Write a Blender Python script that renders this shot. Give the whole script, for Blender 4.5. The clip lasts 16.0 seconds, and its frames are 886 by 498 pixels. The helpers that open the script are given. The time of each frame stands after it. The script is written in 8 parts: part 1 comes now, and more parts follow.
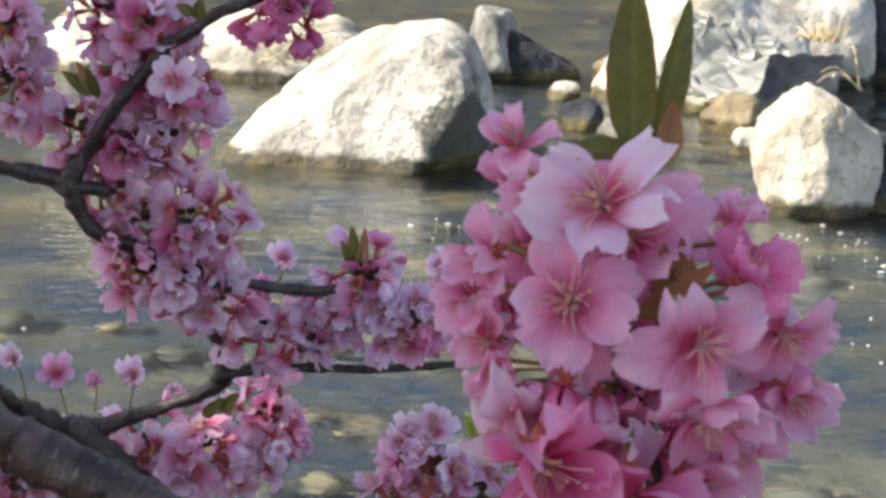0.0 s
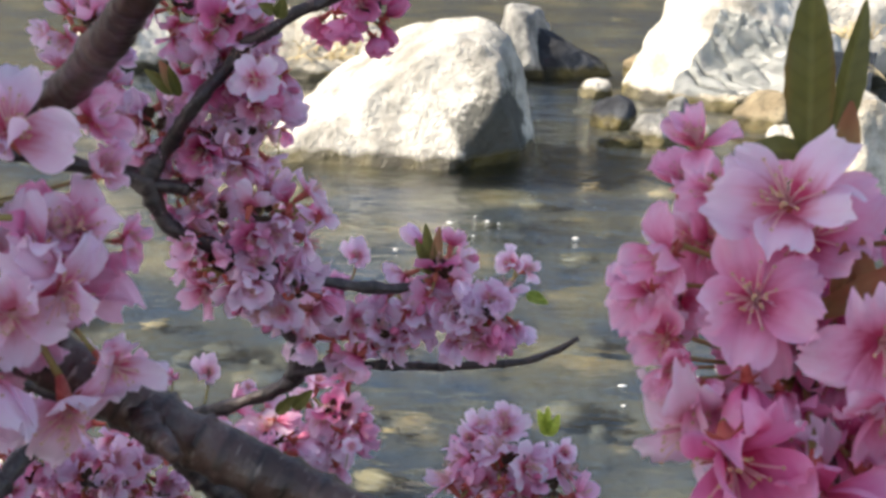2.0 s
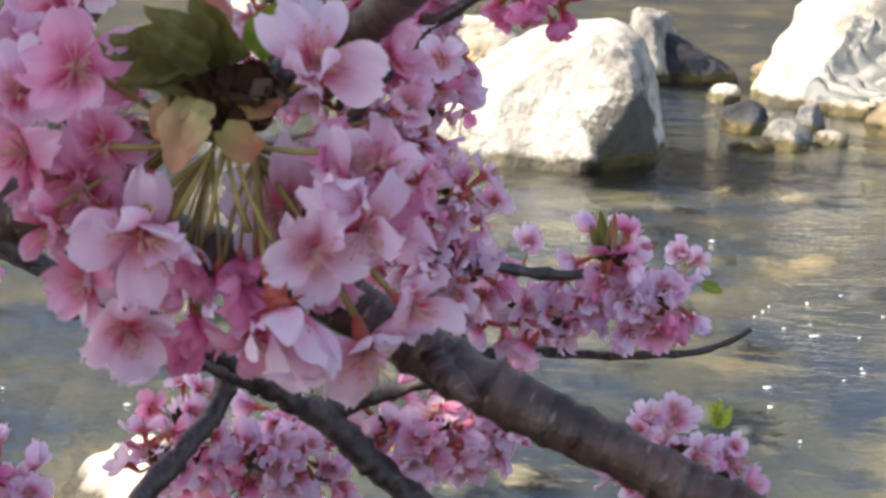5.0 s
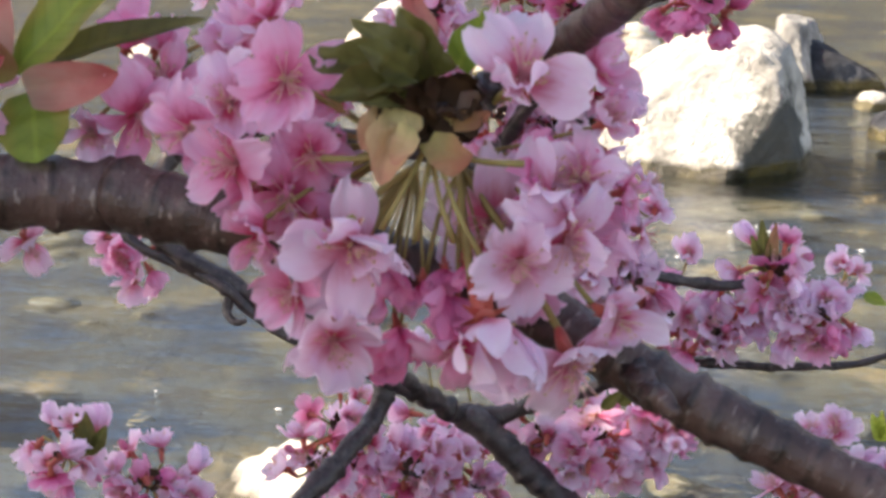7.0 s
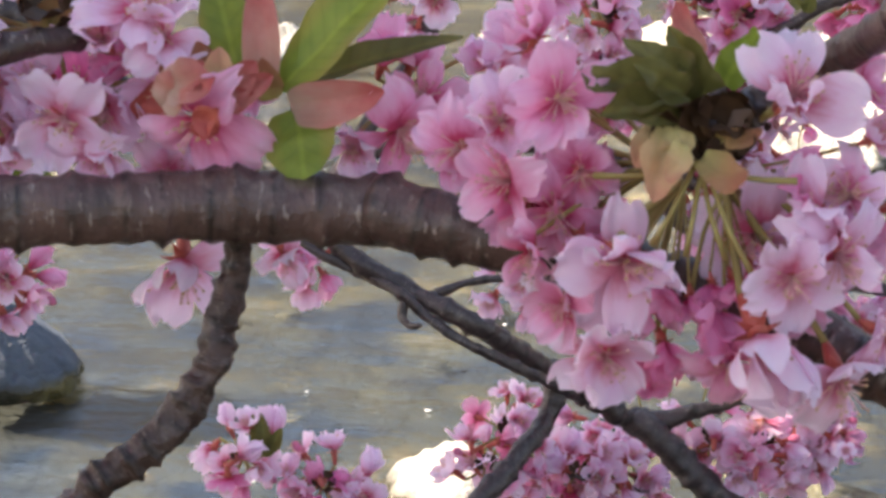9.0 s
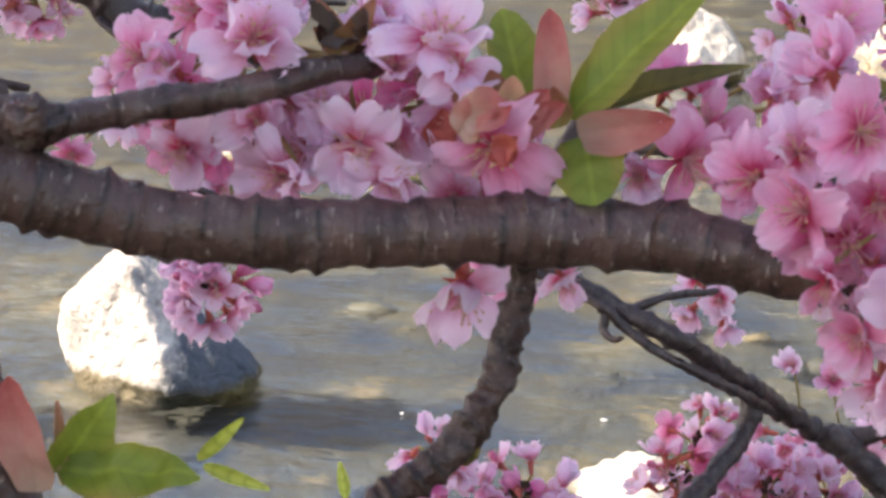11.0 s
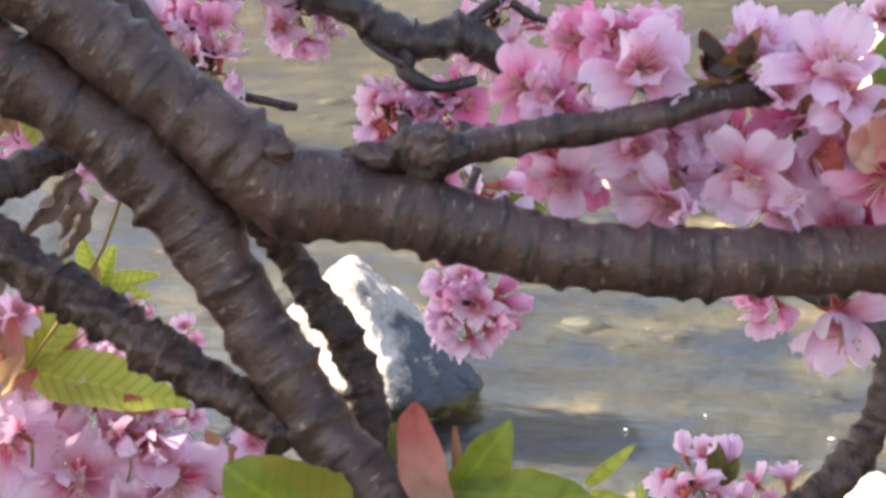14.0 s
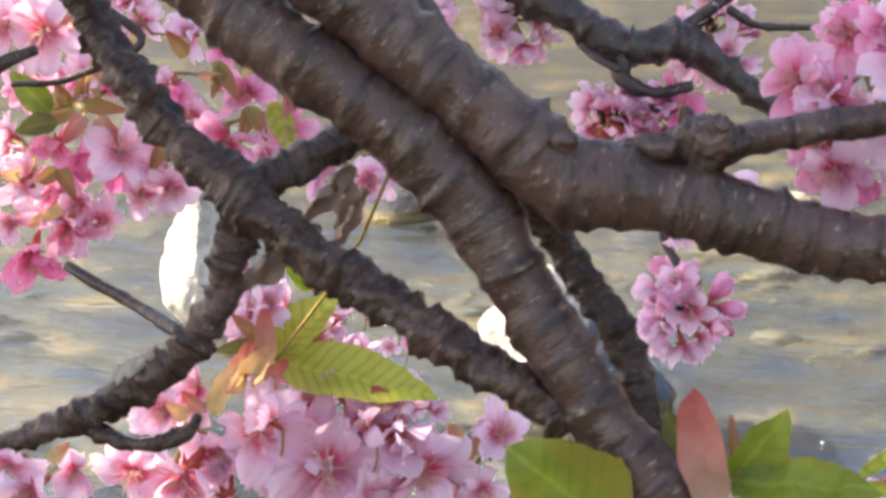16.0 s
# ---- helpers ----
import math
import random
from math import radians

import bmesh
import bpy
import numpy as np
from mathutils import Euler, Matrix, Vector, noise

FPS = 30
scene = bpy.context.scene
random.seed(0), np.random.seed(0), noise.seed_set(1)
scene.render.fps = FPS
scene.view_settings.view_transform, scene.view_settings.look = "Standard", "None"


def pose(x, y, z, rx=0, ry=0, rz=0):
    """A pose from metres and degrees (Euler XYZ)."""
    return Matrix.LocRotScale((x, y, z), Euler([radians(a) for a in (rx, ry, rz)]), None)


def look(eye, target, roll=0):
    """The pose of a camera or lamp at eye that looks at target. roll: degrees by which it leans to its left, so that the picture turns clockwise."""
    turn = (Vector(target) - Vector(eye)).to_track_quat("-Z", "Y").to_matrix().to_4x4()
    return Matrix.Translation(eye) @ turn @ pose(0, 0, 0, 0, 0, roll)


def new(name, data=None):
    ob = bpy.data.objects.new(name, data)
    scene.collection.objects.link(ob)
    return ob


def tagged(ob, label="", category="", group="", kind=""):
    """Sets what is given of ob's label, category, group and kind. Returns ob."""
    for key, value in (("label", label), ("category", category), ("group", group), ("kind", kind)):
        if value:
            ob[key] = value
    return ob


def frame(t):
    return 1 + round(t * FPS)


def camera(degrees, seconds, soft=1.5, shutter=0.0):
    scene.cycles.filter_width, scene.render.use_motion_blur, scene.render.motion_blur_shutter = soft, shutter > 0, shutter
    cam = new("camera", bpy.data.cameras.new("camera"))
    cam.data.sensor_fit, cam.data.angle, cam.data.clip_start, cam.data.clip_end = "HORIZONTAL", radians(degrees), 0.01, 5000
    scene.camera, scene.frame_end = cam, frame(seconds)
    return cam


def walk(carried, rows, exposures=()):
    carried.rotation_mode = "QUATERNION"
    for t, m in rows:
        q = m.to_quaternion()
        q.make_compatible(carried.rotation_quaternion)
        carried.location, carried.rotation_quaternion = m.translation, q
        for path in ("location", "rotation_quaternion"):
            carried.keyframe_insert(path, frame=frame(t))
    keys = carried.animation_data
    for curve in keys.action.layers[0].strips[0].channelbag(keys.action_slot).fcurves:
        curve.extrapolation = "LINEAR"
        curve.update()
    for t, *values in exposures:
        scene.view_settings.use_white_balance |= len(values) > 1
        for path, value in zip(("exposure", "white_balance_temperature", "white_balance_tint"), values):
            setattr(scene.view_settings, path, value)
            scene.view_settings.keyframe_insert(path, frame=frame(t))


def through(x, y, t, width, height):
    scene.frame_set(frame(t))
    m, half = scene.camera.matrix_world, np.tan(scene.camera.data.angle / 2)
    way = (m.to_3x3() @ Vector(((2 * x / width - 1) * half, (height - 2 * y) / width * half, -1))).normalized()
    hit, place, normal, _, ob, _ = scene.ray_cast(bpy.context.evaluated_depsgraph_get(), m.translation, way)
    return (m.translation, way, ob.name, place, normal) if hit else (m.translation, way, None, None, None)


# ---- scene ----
cam = camera(26.00, 16.0, soft=3.1)
cam.data.dof.use_dof, cam.data.dof.focus_distance, cam.data.dof.aperture_fstop = True, 1.0, 62.0
PATH = [
    (0, (0.05398, 0.00813, 0.68259), (0.02537, 0.98229, 0.45853), 1.03),
    (0.5, (0.04611, 0.00456, 0.68479), (0.02143, 0.97894, 0.46123), 1.15),
    (1, (0.03106, 0.00727, 0.67906), (0.00150, 0.98203, 0.45774), 1.03),
    (1.5, (0.02039, 0.00644, 0.68014), (-0.00883, 0.98043, 0.45545), 1.03),
    (2, (0.01122, 0.00226, 0.68325), (-0.02444, 0.97585, 0.45775), 0.96),
    (2.5, (0.00645, 0.00163, 0.67875), (-0.02025, 0.97539, 0.45274), 1.05),
    (3, (-0.00198, 0.00214, 0.68037), (-0.02382, 0.97690, 0.45819), 1.13),
    (5.5, (-0.04495, 0.00582, 0.66031), (-0.15608, 0.97447, 0.43813), 1.18),
    (6, (-0.04942, 0.00515, 0.65976), (-0.17827, 0.97172, 0.43809), 0.93),
    (6.5, (-0.05357, 0.00048, 0.66411), (-0.19922, 0.96552, 0.44620), 0.66),
    (7, (-0.05581, 0.00222, 0.66476), (-0.21492, 0.96474, 0.44516), 0.76),
    (7.5, (-0.06436, 0.00073, 0.66521), (-0.23908, 0.96033, 0.44467), 0.47),
    (8, (-0.07354, -0.00293, 0.66587), (-0.26136, 0.95450, 0.44669), 0.46),
    (8.5, (-0.08742, -0.00883, 0.67196), (-0.28718, 0.94578, 0.45104), 0.43),
    (9, (-0.09252, -0.01148, 0.67037), (-0.31099, 0.93906, 0.44958), 0.05),
    (9.5, (-0.10230, -0.01809, 0.67069), (-0.34237, 0.92796, 0.45307), -0.26),
    (10, (-0.10870, -0.02324, 0.67668), (-0.36685, 0.91762, 0.45727), -0.14),
    (12.5, (-0.15875, -0.03529, 0.67879), (-0.49200, 0.88271, 0.46381), -0.83),
    (13, (-0.16276, -0.03815, 0.67890), (-0.51024, 0.87388, 0.46106), -1.02),
    (13.5, (-0.17165, -0.04616, 0.68308), (-0.53855, 0.85962, 0.47107), -0.92),
    (14, (-0.18422, -0.05256, 0.68430), (-0.56002, 0.84950, 0.47202), -0.98),
    (14.5, (-0.18782, -0.05610, 0.68382), (-0.57781, 0.84015, 0.47253), -1.08),
    (15, (-0.19953, -0.06439, 0.68278), (-0.60848, 0.82432, 0.47552), -1.05),
    (15.5, (-0.20180, -0.06930, 0.68138), (-0.63220, 0.80858, 0.47143), -1.08),
    (16, (-0.20723, -0.07510, 0.67986), (-0.66373, 0.79112, 0.47673), -1.38),
]
walk(cam, [(t, look(eye, target, roll)) for t, eye, target, roll in PATH],
     exposures=[(0, 1.07, 7300, 10), (3, 1.17, 7400, 13), (5.5, 1.35, 7650, 15), (6.8, 1.49, 7850, 16), (8, 1.60, 8000, 16), (9, 1.63, 8050, 16), (10, 1.61, 8050, 17), (12.5, 1.74, 8050, 19), (16, 1.87, 8300, 16)])

# ---- world, sun, exposure ----
SUN_ELEV, SUN_AZ = radians(42), radians(193)      # azimuth of the sun seen from the scene, counter-clockwise from +x
world = bpy.data.worlds.new("sky")
scene.world = world
world.use_nodes = True
wn = world.node_tree.nodes
sky = wn.new("ShaderNodeTexSky")
sky.sky_type, sky.sun_disc, sky.sun_elevation = "NISHITA", False, SUN_ELEV
sky.sun_rotation = radians(90) - SUN_AZ
world.node_tree.links.new(sky.outputs[0], wn["Background"].inputs[0])
wn["Background"].inputs[1].default_value = 0.135
sun_dir = Vector((math.cos(SUN_AZ) * math.cos(SUN_ELEV), math.sin(SUN_AZ) * math.cos(SUN_ELEV), math.sin(SUN_ELEV)))
sun = new("sun", bpy.data.lights.new("sun", "SUN"))
sun.data.energy, sun.data.angle, sun.data.color = 5.0, radians(0.53), (1.0, 0.95, 0.86)
sun.matrix_world = look(sun_dir * 20, (0, 0, 0))


# ---- materials ----
class Mat:
    """A small builder for node materials."""

    def __init__(self, name, rough=0.6, spec=0.5):
        self.m = bpy.data.materials.new(name)
        self.m.use_nodes = True
        self.nt = self.m.node_tree
        self.bsdf = self.nt.nodes["Principled BSDF"]
        self.bsdf.inputs["Roughness"].default_value = rough
        self.bsdf.inputs["Specular IOR Level"].default_value = spec
        self.tc = self.node("ShaderNodeTexCoord")

    def node(self, kind, **values):
        n = self.nt.nodes.new(kind)
        for key, value in values.items():
            n.inputs[key.replace("_", " ")].default_value = value
        return n

    def link(self, a, b):
        self.nt.links.new(a, b)

    def coords(self, space="Object", scale=(1, 1, 1)):
        mp = self.node("ShaderNodeMapping", Scale=scale)
        self.link(self.tc.outputs[space], mp.inputs["Vector"])
        return mp.outputs[0]

    def noise(self, scale, detail=4, rough=0.55, space="Object", stretch=(1, 1, 1), distortion=0.0):
        n = self.node("ShaderNodeTexNoise", Scale=scale, Detail=detail, Roughness=rough, Distortion=distortion)
        self.link(self.coords(space, stretch), n.inputs["Vector"])
        return n.outputs["Fac"]

    def ramp(self, fac, *stops):
        r = self.node("ShaderNodeValToRGB")
        e = r.color_ramp.elements
        while len(e) < len(stops):
            e.new(0.5)
        for el, (pos, col) in zip(e, stops):
            el.position = pos
            el.color = (*col, 1) if len(col) == 3 else col
        self.link(fac, r.inputs[0])
        return r.outputs[0]

    def mix(self, fac, a, b, mode="MIX"):
        n = self.nt.nodes.new("ShaderNodeMix")
        n.data_type, n.blend_type = "RGBA", mode
        for sock, v in ((n.inputs[0], fac), (n.inputs[6], a), (n.inputs[7], b)):
            if isinstance(v, bpy.types.NodeSocket):
                self.link(v, sock)
            elif isinstance(v, (int, float)):
                sock.default_value = v
            else:
                sock.default_value = (*v, 1)
        return n.outputs[2]

    def math(self, op, a, b=0.0, c=0.0):
        n = self.nt.nodes.new("ShaderNodeMath")
        n.operation = op
        for sock, v in zip(n.inputs, (a, b, c)):
            if isinstance(v, bpy.types.NodeSocket):
                self.link(v, sock)
            else:
                sock.default_value = v
        return n.outputs[0]

    def bump(self, height, strength=0.5, distance=0.002):
        b = self.node("ShaderNodeBump", Strength=strength, Distance=distance)
        self.link(height, b.inputs["Height"])
        self.link(b.outputs[0], self.bsdf.inputs["Normal"])
        return b.outputs[0]

    def base(self, colour):
        if isinstance(colour, bpy.types.NodeSocket):
            self.link(colour, self.bsdf.inputs["Base Color"])
        else:
            self.bsdf.inputs["Base Color"].default_value = (*colour, 1)

    def random(self):
        return self.node("ShaderNodeObjectInfo").outputs["Random"]

    def see_through(self, colour, amount):
        """Thin tissue: part of the light passes."""
        tr = self.node("ShaderNodeBsdfTranslucent")
        if isinstance(colour, bpy.types.NodeSocket):
            self.link(colour, tr.inputs[0])
        else:
            tr.inputs[0].default_value = (*colour, 1)
        mx = self.node("ShaderNodeMixShader", Fac=amount)
        self.link(self.bsdf.outputs[0], mx.inputs[1])
        self.link(tr.outputs[0], mx.inputs[2])
        self.link(mx.outputs[0], self.nt.nodes["Material Output"].inputs[0])


def petal_material(name, pale, mid, deep, length):
    m = Mat(name, 0.55, 0.25)
    d = m.node("ShaderNodeVectorMath")
    d.operation = "LENGTH"
    m.link(m.tc.outputs["Object"], d.inputs[0])
    r = m.math("DIVIDE", d.outputs["Value"], length)
    r = m.math("ADD", r, m.math("MULTIPLY", m.math("SUBTRACT", m.noise(520, 3, stretch=(1, 0.25, 1)), 0.5), 0.5))
    c = m.ramp(r, (0.20, deep), (0.36, tuple((p + q) / 2 for p, q in zip(deep, mid))), (0.54, mid), (0.84, pale), (1.0, tuple(min(1, v * 1.05) for v in pale)))
    c = m.mix(m.math("MULTIPLY", m.random(), 0.40), c, mid)
    veins = m.noise(900, 2, 0.5, stretch=(1, 0.12, 1))
    c = m.mix(m.math("MULTIPLY", veins, 0.20), c, mid)
    m.base(c)
    m.bump(veins, 0.25, 0.0004)
    m.see_through(m.mix(0.4, c, m.mix(1.0, c, c, "MULTIPLY")), 0.48)
    return m.m


PETAL = petal_material("petal", (0.96, 0.68, 0.845), (0.92, 0.42, 0.645), (0.62, 0.015, 0.11), 0.0165)
PETAL_DEEP = petal_material("petal_deep", (0.94, 0.48, 0.71), (0.87, 0.24, 0.50), (0.54, 0.012, 0.08), 0.0165)
PETAL_PALE = petal_material("petal_pale", (0.96, 0.82, 0.94), (0.94, 0.67, 0.85), (0.66, 0.03, 0.13), 0.0165)


def plant_material(name, a, b, rough=0.5, scale=160, through=0.0, stretch=(1, 1, 1)):
    m = Mat(name, rough, 0.3)
    n = m.noise(scale, 4, stretch=stretch)
    c = m.mix(m.math("MULTIPLY", m.random(), 0.35), m.ramp(n, (0.3, a), (0.72, b)), b)
    m.base(c)
    m.bump(n, 0.3, 0.0006)
    if through:
        m.see_through(c, through)
    return m.m


CALYX = plant_material("calyx", (0.36, 0.04, 0.045), (0.50, 0.13, 0.09))
STALK = plant_material("flower_stalk", (0.26, 0.17, 0.055), (0.34, 0.28, 0.10))
FILAMENT = plant_material("filament", (0.88, 0.60, 0.58), (0.80, 0.40, 0.44), through=0.3)
ANTHER = plant_material("anther", (0.66, 0.46, 0.26), (0.55, 0.28, 0.18))
BUD = plant_material("bud", (0.62, 0.12, 0.26), (0.72, 0.24, 0.38), through=0.2)


def bract_material(name, foot, middle, tip):
    """Bud bracts: greenish at the foot, reddening to the tip, finely ribbed."""
    m = Mat(name, 0.5, 0.3)
    sep = m.node("ShaderNodeSeparateXYZ")
    m.link(m.tc.outputs["Generated"], sep.inputs[0])
    n = m.noise(140, 4)
    f = m.math("ADD", sep.outputs[1], m.math("MULTIPLY", m.math("SUBTRACT", n, 0.5), 0.7))
    c = m.ramp(f, (0.05, foot), (0.5, middle), (0.95, tip))
    ribs = m.noise(700, 2, 0.5, stretch=(1, 0.08, 1))
    c = m.mix(m.math("MULTIPLY", ribs, 0.35), c, tuple(v * 0.5 for v in middle))
    m.base(c)
    m.bump(ribs, 0.5, 0.0006)
    m.see_through(c, 0.38)
    return m.m


BRACT = bract_material("bract", (0.40, 0.36, 0.12), (0.46, 0.27, 0.13), (0.42, 0.15, 0.09))
BRACT_RED = bract_material("bract_red", (0.64, 0.45, 0.34), (0.68, 0.29, 0.24), (0.54, 0.10, 0.095))
BRACT_AMBER = bract_material("bract_amber", (0.66, 0.56, 0.24), (0.74, 0.52, 0.27), (0.66, 0.30, 0.19))
DRY_LEAF = plant_material("dry_leaf", (0.22, 0.14, 0.105), (0.42, 0.31, 0.25), through=0.25)
SCALE = plant_material("bud_scale", (0.030, 0.014, 0.009), (0.075, 0.038, 0.018))


def leaf_material(name, a, b, c_edge, veins=0.13):
    m = Mat(name, 0.42, 0.4)
    mp = m.node("ShaderNodeTexWave", Scale=58.0, Distortion=2.2, Detail=2.0)
    mp.bands_direction = "Y"
    sep = m.node("ShaderNodeSeparateXYZ")
    m.link(m.tc.outputs["Object"], sep.inputs[0])
    side = m.math("ABSOLUTE", sep.outputs[0])
    comb = m.node("ShaderNodeCombineXYZ")
    m.link(m.math("SUBTRACT", sep.outputs[1], m.math("MULTIPLY", side, 0.9)), comb.inputs[1])
    m.link(comb.outputs[0], mp.inputs["Vector"])
    n = m.noise(70, 5)
    col = m.ramp(n, (0.25, a), (0.7, b))
    rim = m.ramp(m.math("MULTIPLY", side, 125), (0.55, (0, 0, 0)), (1.0, (1, 1, 1)))
    col = m.mix(m.math("MULTIPLY", rim, 0.55), col, c_edge)
    mid = m.ramp(m.math("MULTIPLY", side, 900), (0.3, (1, 1, 1)), (1.0, (0, 0, 0)))
    col = m.mix(m.math("MULTIPLY", mid, 0.18), col, tuple(min(1, v * 1.9) for v in b))
    col = m.mix(m.math("MULTIPLY", m.math("POWER", mp.outputs["Fac"], 5.0), veins), col, tuple(v * 0.55 for v in a))
    m.base(col)
    m.bump(m.math("ADD", m.math("POWER", mp.outputs["Fac"], 4.0), m.math("MULTIPLY", n, 1.2)), 0.2, 0.0006)
    m.see_through(col, 0.45)
    return m.m


LEAF = leaf_material("leaf_green", (0.15, 0.22, 0.028), (0.29, 0.36, 0.055), (0.36, 0.28, 0.06))
LEAF_FRESH = leaf_material("leaf_fresh", (0.37, 0.45, 0.05), (0.56, 0.62, 0.12), (0.50, 0.50, 0.11), 0.42)
LEAF_OLIVE = leaf_material("leaf_olive", (0.085, 0.085, 0.024), (0.20, 0.18, 0.055), (0.28, 0.17, 0.07))
LEAF_BRONZE = leaf_material("leaf_bronze", (0.11, 0.11, 0.03), (0.20, 0.18, 0.05), (0.30, 0.085, 0.045))


def bark_material(name, dark, light, ring=110.0, relief=0.0016):
    m = Mat(name, 0.36, 0.5)
    at = m.node("ShaderNodeUVMap")
    def uv_noise(scale, stretch, detail=4):
        mp = m.node("ShaderNodeMapping", Scale=stretch)
        m.link(at.outputs[0], mp.inputs["Vector"])
        n = m.node("ShaderNodeTexNoise", Scale=scale, Detail=detail, Roughness=0.6)
        m.link(mp.outputs[0], n.inputs["Vector"])
        return n.outputs["Fac"]
    # uv: metres round the limb and along it
    bands = uv_noise(ring, (0.22, 1, 1), 4)
    flecks = uv_noise(ring * 4.2, (0.35, 1, 1), 2)
    blotch = m.noise(38, 5)
    c = m.ramp(blotch, (0.3, dark), (0.75, light))
    scar = m.noise(150, 3, 0.6, distortion=0.8)
    c = m.mix(m.ramp(scar, (0.62, (0, 0, 0)), (0.72, (0.5, 0.5, 0.5))), c, tuple(v * 0.35 for v in dark))
    c = m.mix(m.ramp(bands, (0.55, (0, 0, 0)), (0.68, (0.6, 0.6, 0.6))), c, tuple(v * 0.5 for v in dark))
    c = m.mix(m.math("MULTIPLY", m.ramp(flecks, (0.62, (0, 0, 0)), (0.72, (1, 1, 1))), 0.6), c, (0.38, 0.30, 0.26))
    c = m.mix(m.math("MULTIPLY", m.ramp(m.noise(95, 4, 0.65), (0.54, (0, 0, 0)), (0.68, (1, 1, 1))), 0.32), c, (0.25, 0.20, 0.17))
    seam = m.node("ShaderNodeUVMap")
    seam.uv_map = "ring"
    at.uv_map = "uv"
    sep = m.node("ShaderNodeSeparateXYZ")
    m.link(seam.outputs[0], sep.inputs[0])
    line = m.math("MULTIPLY", sep.outputs[0], m.ramp(m.noise(140, 3), (0.40, (0, 0, 0)), (0.55, (1, 1, 1))))
    c = m.mix(m.math("MULTIPLY", line, 0.92), c, tuple(v * 0.25 for v in dark))
    m.base(c)
    h = m.math("ADD", m.math("MULTIPLY", bands, 0.6), m.math("ADD", m.math("ADD", m.math("MULTIPLY", flecks, 0.3), m.math("MULTIPLY", scar, 0.22)), m.math("MULTIPLY", m.noise(700, 3), 0.22)))
    m.bump(h, 1.0, relief)
    return m.m


BARK = bark_material("cherry_bark", (0.038, 0.019, 0.016), (0.142, 0.078, 0.067), 95.0, 0.0022)
BARK_KNOT = bark_material("knotty_bark", (0.032, 0.016, 0.013), (0.118, 0.066, 0.056), 240.0, 0.0026)
BARK_TWIG = bark_material("twig_bark", (0.034, 0.020, 0.020), (0.070, 0.046, 0.044), 200.0)
LICHEN = plant_material("lichen", (0.20, 0.18, 0.15), (0.44, 0.41, 0.36), rough=0.9, scale=260)


def stone_material(name, a, b, dark, algae=True, shade_stain=None):
    m = Mat(name, 0.85, 0.3)
    n1, n2 = m.noise(7, 6, 0.6), m.noise(32, 6, 0.7)
    v = m.node("ShaderNodeTexVoronoi", Scale=3.0)
    v.feature = "DISTANCE_TO_EDGE"
    wob = m.node("ShaderNodeTexNoise", Scale=6.0, Detail=4.0)
    m.link(m.tc.outputs["Object"], wob.inputs["Vector"])
    m.link(wob.outputs["Color"], v.inputs["Vector"])
    c = m.ramp(n1, (0.34, dark), (0.46, a), (0.62, b))
    c = m.mix(m.ramp(n2, (0.50, (0, 0, 0)), (0.75, (1, 1, 1))), c, dark)
    crack = m.ramp(v.outputs["Distance"], (0.0, (1, 1, 1)), (0.02, (0, 0, 0)))
    c = m.mix(m.math("MULTIPLY", m.math("MULTIPLY", crack, n1), 0.25), c, dark)
    pits = m.noise(110, 3, 0.6)
    c = m.mix(m.ramp(pits, (0.62, (0, 0, 0)), (0.74, (0.5, 0.5, 0.5))), c, tuple(v * 0.6 for v in dark))
    if shade_stain:
        # dark painted shade and wet stain, ragged edge, about a place on the boulder
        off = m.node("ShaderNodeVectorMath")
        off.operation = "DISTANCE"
        off.inputs[1].default_value = shade_stain[:3]
        m.link(m.coords("Object", (1, 1, shade_stain[4])), off.inputs[0])
        d = m.math("ADD", m.math("DIVIDE", off.outputs["Value"], shade_stain[3]), m.math("MULTIPLY", m.math("SUBTRACT", m.noise(15, 6, 0.65), 0.5), 1.1))
        c = m.mix(m.ramp(d, (0.85, (0.9, 0.9, 0.9)), (1.02, (0, 0, 0))), c, shade_stain[5])
    if algae:
        geo = m.node("ShaderNodeNewGeometry")
        sep = m.node("ShaderNodeSeparateXYZ")
        m.link(geo.outputs["Position"], sep.inputs[0])
        z = m.math("ADD", sep.outputs[2], m.math("MULTIPLY", m.math("SUBTRACT", m.noise(22, 4), 0.5), 0.035))
        wet = m.ramp(m.math("MULTIPLY", z, 10), (0.18, (1, 1, 1)), (0.30, (0, 0, 0)))
        c = m.mix(m.math("MULTIPLY", wet, 0.92), c, m.ramp(m.noise(9, 4), (0.40, (0.022, 0.020, 0.010)), (0.62, (0.105, 0.085, 0.026))))
        m.link(m.ramp(wet, (0.2, (0.85,) * 3), (0.9, (0.25,) * 3)), m.bsdf.inputs["Roughness"])
    m.base(c)
    m.bump(m.math("ADD", m.math("MULTIPLY", n2, 0.6), m.math("ADD", n1, m.math("ADD", m.math("MULTIPLY", pits, 0.25), m.math("MULTIPLY", crack, -0.10)))), 1.0, 0.016)
    return m.m


